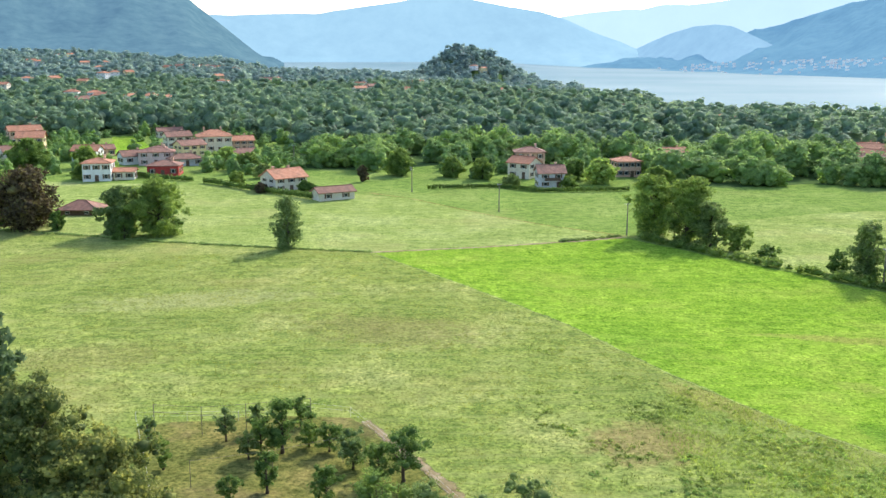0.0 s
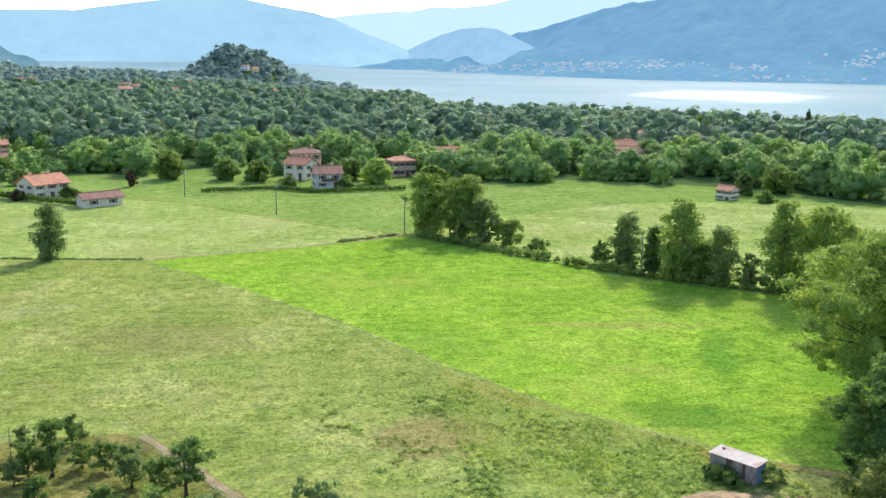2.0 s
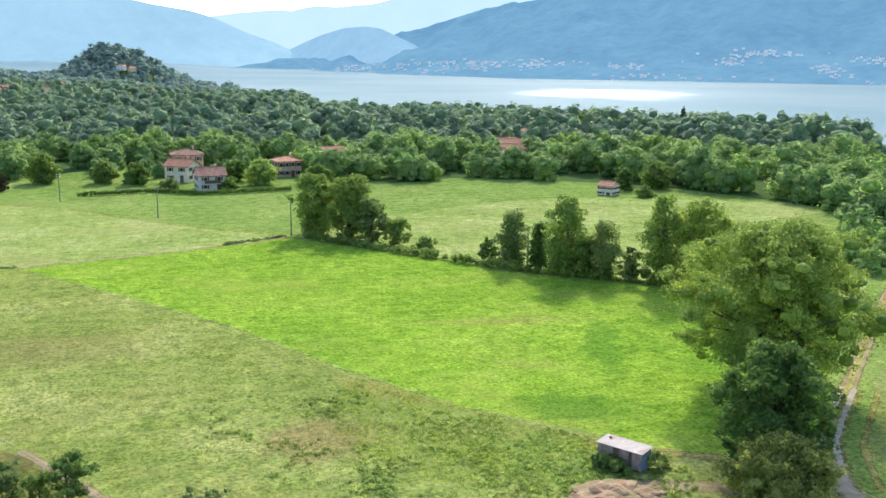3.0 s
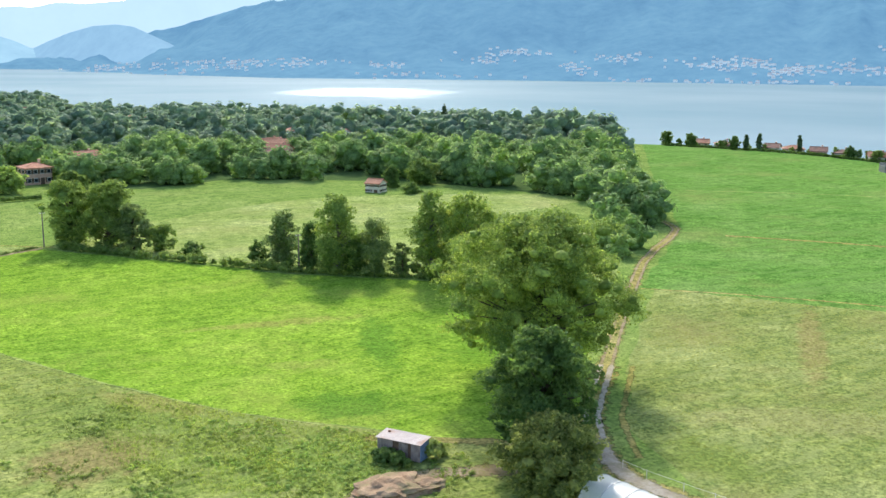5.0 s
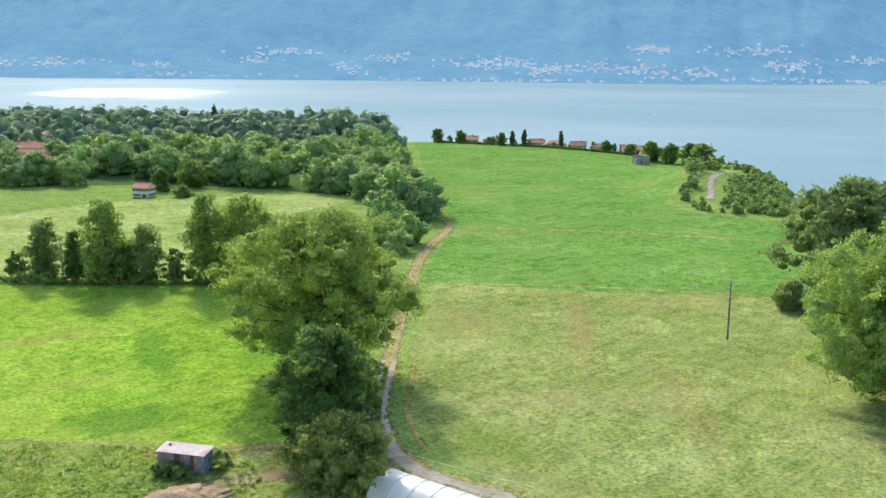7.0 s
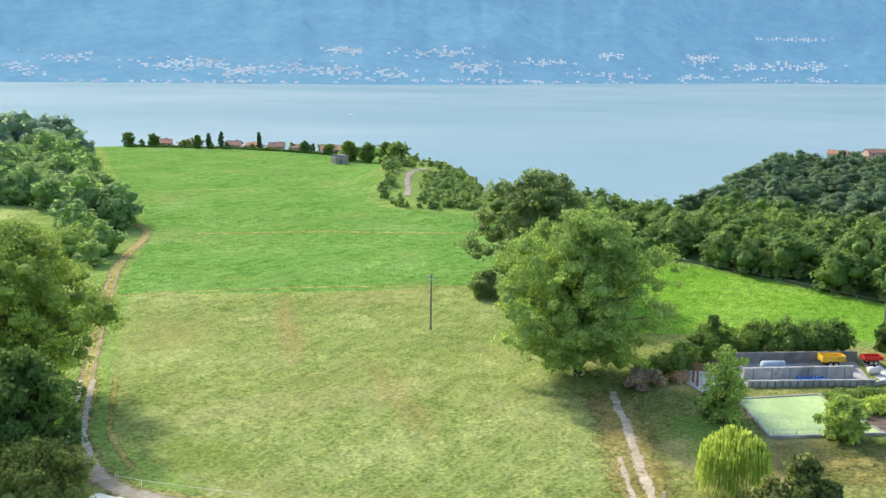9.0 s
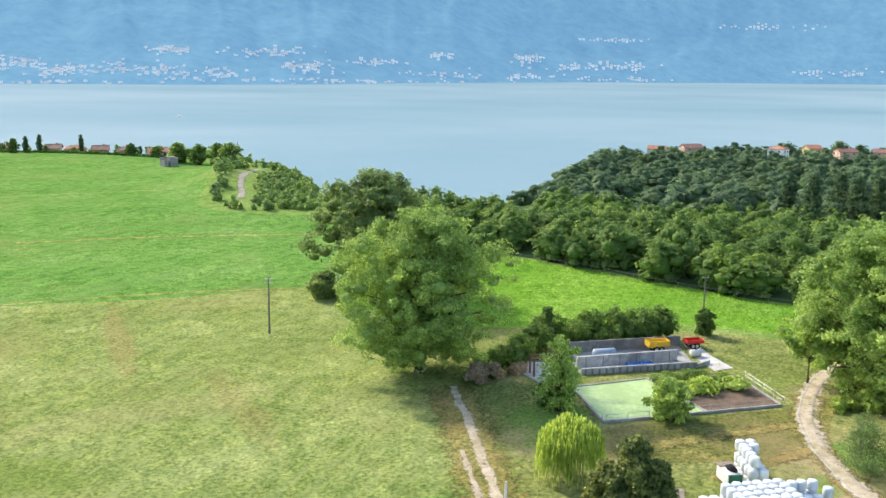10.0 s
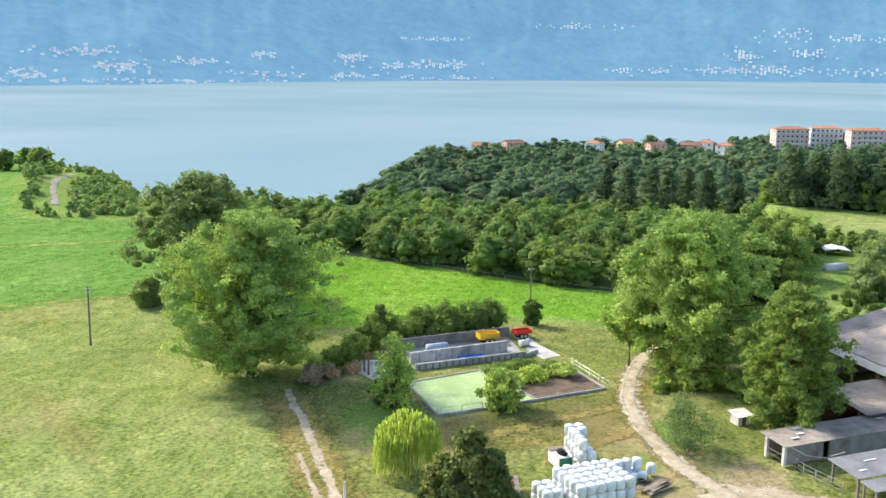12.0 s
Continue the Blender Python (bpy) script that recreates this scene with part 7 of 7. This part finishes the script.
# orchard
for x, y, h, w, mt, lb in [
        (-3.6, 83.6, 5.6, 4.2, "leaf_dark", "dense dark fruit tree in the orchard"), (-5.9, 84.0, 3.4, 2.8, "leaf_dark", "small dark fruit tree"), (-8.4, 86.5, 3.9, 3.4, "leaf_grey", "grey-leaved olive-like fruit tree"), (-11.1, 90.5, 2.9, 2.4, "leaf_dark", "small fruit tree with a dark crown"),
        (-15.6, 90, 5.7, 3.0, "leaf_dark", "pruned old fruit tree with upright ivy"), (-17.6, 89.8, 3.8, 2.4, "leaf_dark", "forked fruit tree overgrown with ivy"), (-14.8, 97.2, 3.4, 2.4, "leaf_dark", "small tree at the orchard fence"), (-15.5, 81, 4.2, 2.0, "leaf_dark", "half-bare old fruit tree"),
        (-21.7, 92.9, 3.7, 1.9, "leaf_grey", "thin young fruit tree"), (-26, 85.8, 3.3, 1.7, "leaf", "slim young fruit tree"), (-10.1, 79.3, 3.4, 2.5, "leaf_dark", "ivy-covered stump in the orchard"), (-18.6, 88.4, 2.9, 1.7, "leaf_grey", "sparse young fruit tree"),
        (-29, 91.2, 3.2, 1.6, "leaf_grey", "thin sapling at the fence"), (-19.1, 95.6, 3.1, 1.8, "leaf_grey", "young tree by the wires"), (-18.5, 79.5, 2.2, 2.0, "leaf_dark", "low dark bush in the orchard"), (-13.2, 91.6, 2.6, 2.2, "leaf", "low fruit tree with light leaves"),
        (-5.5, 75.5, 4.2, 4.6, "leaf", "leafy fruit tree in the near orchard"), (-1.5, 75.0, 3.8, 3.6, "leaf_grey", "grey-green shrub by the orchard path"), (7.0, 77.3, 3.2, 6.0, "leaf_grey", "wide grey-green bush at the meadow edge")]:
    tree(x, y, h, w * 1.3, int(300 * h), 0.12, 0.16, 10, "column" if h > 4 and w < 3.2 else "round", mt, lb, group="orchard trees", trunk=0.03, core=0.5, name="fruit_tree", category="fruit tree")
for x, y, h, w, lb in [(-31, 68.5, 14.6, 11, "large leafy tree close to the lookout"), (-25.2, 66.8, 11.4, 10.5, "bushy tree with yellowing leaves"), (-37, 73, 14.4, 11, "tall dense tree beside the orchard"), (-23.6, 63, 8.6, 7.5, "low bushy tree below the lookout")]:
    tree(x, y, h, w, 20000, 0.15, 0.0, 70, "round", "leaf_olive", lb)
tree(-35.5, 74, 18.5, 9, 2600, 0.36, 0.35, 16, "cone", "leaf_conifer", "dark cedar with spreading boughs", name="cedar")
for a, dd, h, w in [(92.7, 372, 15, 8), (93.9, 352, 17.5, 10), (95.3, 372, 16, 9), (96.2, 350, 18, 10.5), (97.2, 366, 16.5, 8), (98.3, 352, 18, 9.5), (99.9, 348, 17.5, 9), (101.6, 380, 14, 8), (102.9, 288, 14, 10), (104.2, 292, 13, 9), (105.4, 286, 14, 10), (106.3, 290, 13, 9), (107.6, 288, 13.5, 10), (108.8, 290, 13, 9)]:
    tree(dd * math.sin(radians(a)), dd * math.cos(radians(a)), h * 1.15, w * 1.35, 2600, 0.4, 0.0, 36, "cone", "leaf_conifer", "tall dark spruce among the woods", group="spruces behind the belt", name="spruce", trunk=0.02, core=0.45)
# cypresses and trees along the shore crest
for a, dd, h, w, sh, mt in [(50.2, 428, 8.5, 2.2, "column", "leaf_conifer"), (50.9, 427, 9, 2.4, "column", "leaf_conifer"), (53.0, 420, 9.5, 2.0, "column", "leaf_conifer"), (49.6, 430, 7, 5, "round", "leaf_dark"), (47.2, 442, 7, 6, "round", "leaf_dark"), (45.9, 450, 8, 6, "round", "leaf_dark"), (55.6, 405, 5.5, 5, "round", "leaf_dark"), (57, 398, 5, 5, "round", "leaf"),
                            (59.2, 372, 7, 8, "round", "leaf_dark"), (60.2, 366, 8, 7, "round", "leaf_dark"), (61, 340, 8, 8, "round", "leaf"), (33.2, 505, 17, 6, "cone", "leaf_conifer"), (29.6, 470, 11, 9, "round", "leaf_dark"), (27.5, 470, 12, 10, "round", "leaf_dark"), (35.6, 500, 10, 12, "round", "leaf_dark"), (69.8, 420, 8, 7, "round", "leaf_dark"), (71.2, 430, 10, 8, "round", "leaf_dark"), (72.0, 425, 13, 6, "column", "leaf_dark"), (72.8, 430, 13, 6, "column", "leaf_dark"), (73.6, 428, 12, 8, "round", "leaf_dark")]:
    tree(dd * math.sin(radians(a)), dd * math.cos(radians(a)), h * (0.78 if 44 < a < 58 else 1.0), w, 1800, 0.34, 0.02, 18, sh, mt, "dark cypress on the shore crest" if sh == "column" else "dark tree on the shore crest", group="trees on the crest")

rv = random.Random(19)
for k in range(15):
    a = radians(45.4 + 13.4 * (k + rv.random()) / 15)
    dd = 450 - (math.degrees(a) - 45) * 4.2 + rv.uniform(2, 9)
    tree(dd * math.sin(a), dd * math.cos(a), rv.uniform(2.0, 3.8), rv.uniform(2.5, 4.5), 500, 0.3, 0.0, 8, "round", rv.choice(["leaf_dark", "leaf", "leaf_grey"]), "small green shrub in the gardens on the shore crest", group="shrubs on the crest", name="shrub", category="shrub")


def willow(x, y, h, w, n=420, mat="leaf_willow", label="weeping willow with bright yellow-green hanging twigs", s=0.16):
    """A weeping willow: curtains of hanging twigs."""
    rng = np.random.default_rng(77)
    ob = thing("willow", spot(x, y), label, "tree")
    bm = tube(bmesh.new(), [(0, 0, -0.2), (0.1, 0, h * 0.4), (0, 0.1, h * 0.8)], [0.28, 0.22, 0.1], 8)
    part("trunk", bm, M["bark"], ob, smooth=True)
    a = rng.uniform(0, 2 * np.pi, n)
    r = w / 2 * np.sqrt(rng.uniform(0.02, 1, n))
    top = h * (0.62 + 0.38 * np.cos(r / (w / 2) * 1.35)) * rng.uniform(0.88, 1.03, n)
    low = np.maximum(0.25, top - rng.uniform(1.6, 4.2, n))
    C = []
    for i in range(n):
        for t in np.linspace(0, 1, 10):
            C.append((r[i] * (1 + 0.08 * t) * math.cos(a[i]), r[i] * (1 + 0.08 * t) * math.sin(a[i]), top[i] + (low[i] - top[i]) * t))
    C = np.array(C)
    m = len(C)
    ang = rng.uniform(0, 2 * np.pi, m)
    tx = np.column_stack([np.cos(ang), np.sin(ang), np.zeros(m)]) * s
    V = np.stack([C - tx, C + tx, C + tx * 0.5 - [0, 0, 0.55], C - tx * 0.5 - [0, 0, 0.5]], 1).reshape(-1, 3)
    i = np.arange(m)[:, None] * 4
    F = np.stack([i + [0, 1, 2], i + [0, 2, 3]], 1).reshape(-1, 3)
    cr = new("crown", np_mesh("crown", V, F, M[mat]))
    cr.parent = ob


willow(86.5, 13.4, 6.3, 6.2, 620, s=0.06)
tree(96.6, -13.6, 4.6, 7.5, 2600, 0.13, 0.0, 22, "round", "leaf_grey", "sparse grey-green willow scrub beside the dirt track", name="shrub", category="shrub", core=0.0, stems=3, trunk=0.012)
tree(102.5, -13.6, 4.4, 3.2, 260, 0.12, 0.3, 14, "round", "leaf_grey", "nearly bare dead tree by the track", bark="pale_bark", core=0.0, stems=2, trunk=0.02)

# ---- heaps ----


def heap(name, x, y, w, h, mat, label, category, seed=1):
    bm = bmesh.new()
    bmesh.ops.create_icosphere(bm, subdivisions=4, radius=1.0)
    for q in bm.verts:
        k = 1 + 0.35 * noise.fractal(q.co * 2.2 + Vector((seed, 0, 0)), 1.0, 2.0, 4)
        q.co = Vector((q.co.x * w * k, q.co.y * w * 0.7 * k, max(-0.2, q.co.z * h * k)))
    me = bpy.data.meshes.new(name)
    bm.to_mesh(me)
    bm.free()
    me.materials.append(M[mat])
    ob = new(name, me)
    ob.matrix_world = spot(x, y)
    return tagged(ob, label, category)


M["dug"] = plain("dug_orange_soil", (0.24, 0.15, 0.085), (0.40, 0.28, 0.17), 0.9, 0.95, 0.12, stain=(0.16, 0.16, 0.06))
M["hay"] = plain("rotting_hay", (0.34, 0.20, 0.10), (0.50, 0.32, 0.17), 2.5, 0.95, 0.08)
heap("soil_mound", 41.3, 71.2, 3.6, 0.9, "dug", "heap of dug brown soil and rubble", "soil heap", 3)
heap("soil_mound", 44.0, 70.0, 2.0, 0.6, "dug", "low heap of brown soil", "soil heap", 4)
heap("hay_heap", 116.5, 25.0, 1.7, 1.1, "hay", "heap of old orange-brown hay", "hay", 5)
heap("hay_heap", 113.8, 26.8, 1.2, 0.8, "hay", "small heap of old hay", "hay", 6)
heap("boulder", 124.2, -14.2, 0.9, 1.0, "stone", "pale grey boulder under the trees", "boulder", 7)

# ---- villages on the far shore ----


def far_town():
    rng = np.random.default_rng(31)
    walls, roofs = M["far_wall"], M["far_roof"]
    V, F, idx, n = [], [], [], 0
    # bearing and height above the horizon of each hamlet, its spread both ways, houses
    groups = "14.5,-0.74,1.5,0.21,26 17.9,-0.68,1.5,0.26,30 21.8,-0.48,1.5,0.18,40 25.2,-0.40,1.2,0.21,24 29.9,-0.50,0.8,0.11,14 35.4,-0.21,1.2,0.16,16 37.0,0.24,1.0,0.16,26 40.9,-0.62,0.6,0.26,16 43.1,-0.03,1.0,0.16,22 31.5,-1.06,3.0,0.13,16 48.8,-0.37,1.5,0.21,34 52.1,-0.64,0.9,0.21,26 57.8,0.51,0.8,0.13,12 57.5,0.53,0.8,0.13,14 49.2,-0.24,1.4,0.21,26 52.6,-0.56,0.9,0.24,24 55.0,-0.47,0.6,0.21,18 57.6,-0.56,1.1,0.26,34 58.3,0.50,0.6,0.11,14 63.4,0.45,1.4,0.21,40 60.5,-0.72,1.0,0.21,20 65.3,-0.28,1.0,0.26,44 69.3,0.03,1.0,0.16,24 72.8,0.43,0.5,0.13,12 73.7,-0.70,1.5,0.11,22 77.9,0.27,0.6,0.24,32 77.7,-0.67,0.9,0.11,18 80.3,-0.13,0.9,0.18,18 82.7,1.40,1.1,0.08,22 83.2,-0.03,1.2,0.18,34 50.0,-1.29,5.0,0.08,30 65.6,-1.10,6.2,0.08,40 90.8,2.18,1.4,0.11,26 83.3,-0.76,3.0,0.08,20 93.3,-0.23,0.5,0.13,12 95.3,-0.21,0.6,0.13,16 97.9,-0.18,0.8,0.16,24 100.6,-0.15,1.5,0.16,60 99.9,0.67,0.6,0.26,30 102.2,1.73,1.1,0.26,20 103.1,0.78,0.8,0.21,24 105.6,1.58,1.0,0.13,24 105.2,-0.18,1.5,0.13,20"
    ts = np.linspace(0.004, 0.6, 160)
    for g in groups.split():
        a0, e0, sa, se, m = map(float, g.split(","))
        for _ in range(int(m * 1.45)):
            a, e = rng.normal(a0, sa * 0.75) + 0.5 * rng.normal() * (rng.random() < 0.3), e0 + rng.normal() * se * 0.75 - 0.12
            if not 10 < a < 116:
                continue
            line = np.array([SLOPE_AT(a, t) for t in ts])
            els = np.degrees(np.arctan2(line[:, 2] - EYE, np.hypot(line[:, 0], line[:, 1])))
            hit = np.nonzero(els >= e)[0]
            x, y, z = line[hit[0] if len(hit) else 0]
            k = (float(np.hypot(x, y)) / 2400) ** 0.3
            w, d, h = rng.uniform(4, 10) * k, rng.uniform(4, 8) * k, rng.uniform(1.2, 3.6) * k
            q = radians(rng.uniform(-35, 35) - a)
            c, s = math.cos(q), math.sin(q)
            P = [(-w, -d, -8), (w, -d, -8), (w, d, -8), (-w, d, -8), (-w, -d, h), (w, -d, h), (w, d, h), (-w, d, h), (-w, 0, h + 2.0), (w, 0, h + 2.0)]
            V += [(x + (px * c - py * s) / 2, y + (px * s + py * c) / 2, z + pz) for px, py, pz in P]
            for f, k in (((0, 1, 5, 4), 0), ((1, 2, 6, 5), 0), ((2, 3, 7, 6), 0), ((3, 0, 4, 7), 0), ((4, 5, 9, 8), 1), ((6, 7, 8, 9), 1), ((4, 8, 7, 7), 0), ((5, 6, 9, 9), 0)):
                F.append(tuple(n + i for i in f))
                idx.append(k)
            n += 10
    me = bpy.data.meshes.new("far_town")
    me.from_pydata(V, [], [tuple(dict.fromkeys(f)) for f in F])
    me.materials.append(walls)
    me.materials.append(roofs)
    me.polygons.foreach_set("material_index", np.array(idx, np.int32))
    return tagged(new("far_town", me), "scattered pale houses of villages on the far shore", "village", kind="stuff")


# walls and roofs emit a blue glow that imitates the haze over the lake
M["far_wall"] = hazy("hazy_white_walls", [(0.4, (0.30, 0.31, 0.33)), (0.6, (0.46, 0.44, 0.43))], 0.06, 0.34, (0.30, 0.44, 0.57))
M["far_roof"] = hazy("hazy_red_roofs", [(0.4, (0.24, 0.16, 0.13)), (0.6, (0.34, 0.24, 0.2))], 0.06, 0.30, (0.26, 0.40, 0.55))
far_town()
# a white motor boat with its wake
boat = thing("motor_boat", pose(905, 560, LAKE_Z, 0, 0, 60), "tiny white motor boat out on the lake", "boat")
bm = bmesh.new()
tube(bm, [(-4, 0, 0.4), (-3, 0, 0.5), (2, 0, 0.6), (4.5, 0, 1.0)], [0.9, 1.2, 1.2, 0.1], 8)
part("hull", bm, M["whitewash"], boat, smooth=True)
part("cabin", boxed(-1.5, 1.2, -0.7, 0.7, 1.4, 2.3, bevel=0.15), M["whitewash"], boat)

# ---- rank grass ----
rng = np.random.default_rng(41)


def strew(poly, n, d_max):
    out = []
    xs, ys = [q[0] for q in poly], [q[1] for q in poly]
    x, y = rng.uniform(min(xs), max(xs), n), rng.uniform(min(ys), max(ys), n)
    ok = inside(poly, x, y) & (np.hypot(x, y) < d_max)
    return np.column_stack([x, y])[ok]


MEADOW = [(-60, 60), (60, 60), (50, 79), (43, 88), (27, 113), (2, 160), (-14, 186), (-60, 196)]
near = strew(MEADOW, 15000, 190)
near = near[~inside(ORCHARD, near[:, 0], near[:, 1])]
grass_clump("grass", near, 0.22, M["blade"], "tufts of tall meadow grass", "grass", 2, 7, 0.6)
grass_clump("grass", strew(BRIGHT, 9000, 200), 0.17, M["blade_bright"], "lush bright clover leaves", "grass", 3, 7, 0.7)
grass_clump("grass", strew(MOWN, 14000, 160), 0.16, M["blade_pale"], "short pale hay stubble tufts", "grass", 4, 6, 0.6)
WEED_T = [tufts(np.random.default_rng(300 + i), [(0, 0, 0.3), (0.3, 0.1, 0.2), (-0.2, 0.25, 0.25)], [(0.4, 0.4, 0.3)] * 3, 14, 0.24, sub=0, up=0.9) for i in range(4)]
WEEDY = [(8, 128), (18, 128), (27, 111), (36.5, 95.5), (43.4, 87), (52, 77), (48, 66), (30, 64), (16, 76), (10, 96)]
for lo, hi, n, mt, lb, k, rich in ((0.22, 0.62, 9000, "leaf_weed", "lumpy rank weeds in the corner of the meadow", 61, 0.30), (0.22, 0.6, 8000, "leaf_docks", "yellow-green docks and thistles in the meadow", 62, 0.16)):
    q = strew(WEEDY, n, 150)
    # thick towards the field shed, thinning out over the meadow
    q = q[[noise.noise(Vector((x * 0.16, y * 0.16, k))) + 0.5 * noise.noise(Vector((x * 0.5, y * 0.5, k))) > rich * (math.hypot(x - 42, y - 82) / 14 - 0.6) for x, y in q]]
    wood("weed_patch", q, np.random.default_rng(k).uniform(lo, hi, len(q)), WEED_T, M[mt], lb, k, 0.1, 0.75)
grass_clump("grass", strew(WEEDS, 2200, 150), 0.26, M["blade_green"], "tall rank weeds round the field shed", "grass", 5, 8, 0.8)
grass_clump("grass", strew(CROP, 4000, 230), 0.25, M["blade_bright"], "young green crop leaves", "grass", 6, 6, 0.7)
grass_clump("grass", strew(YARD, 2500, 150), 0.25, M["blade"], "patchy yard grass", "grass", 7, 6, 0.6)
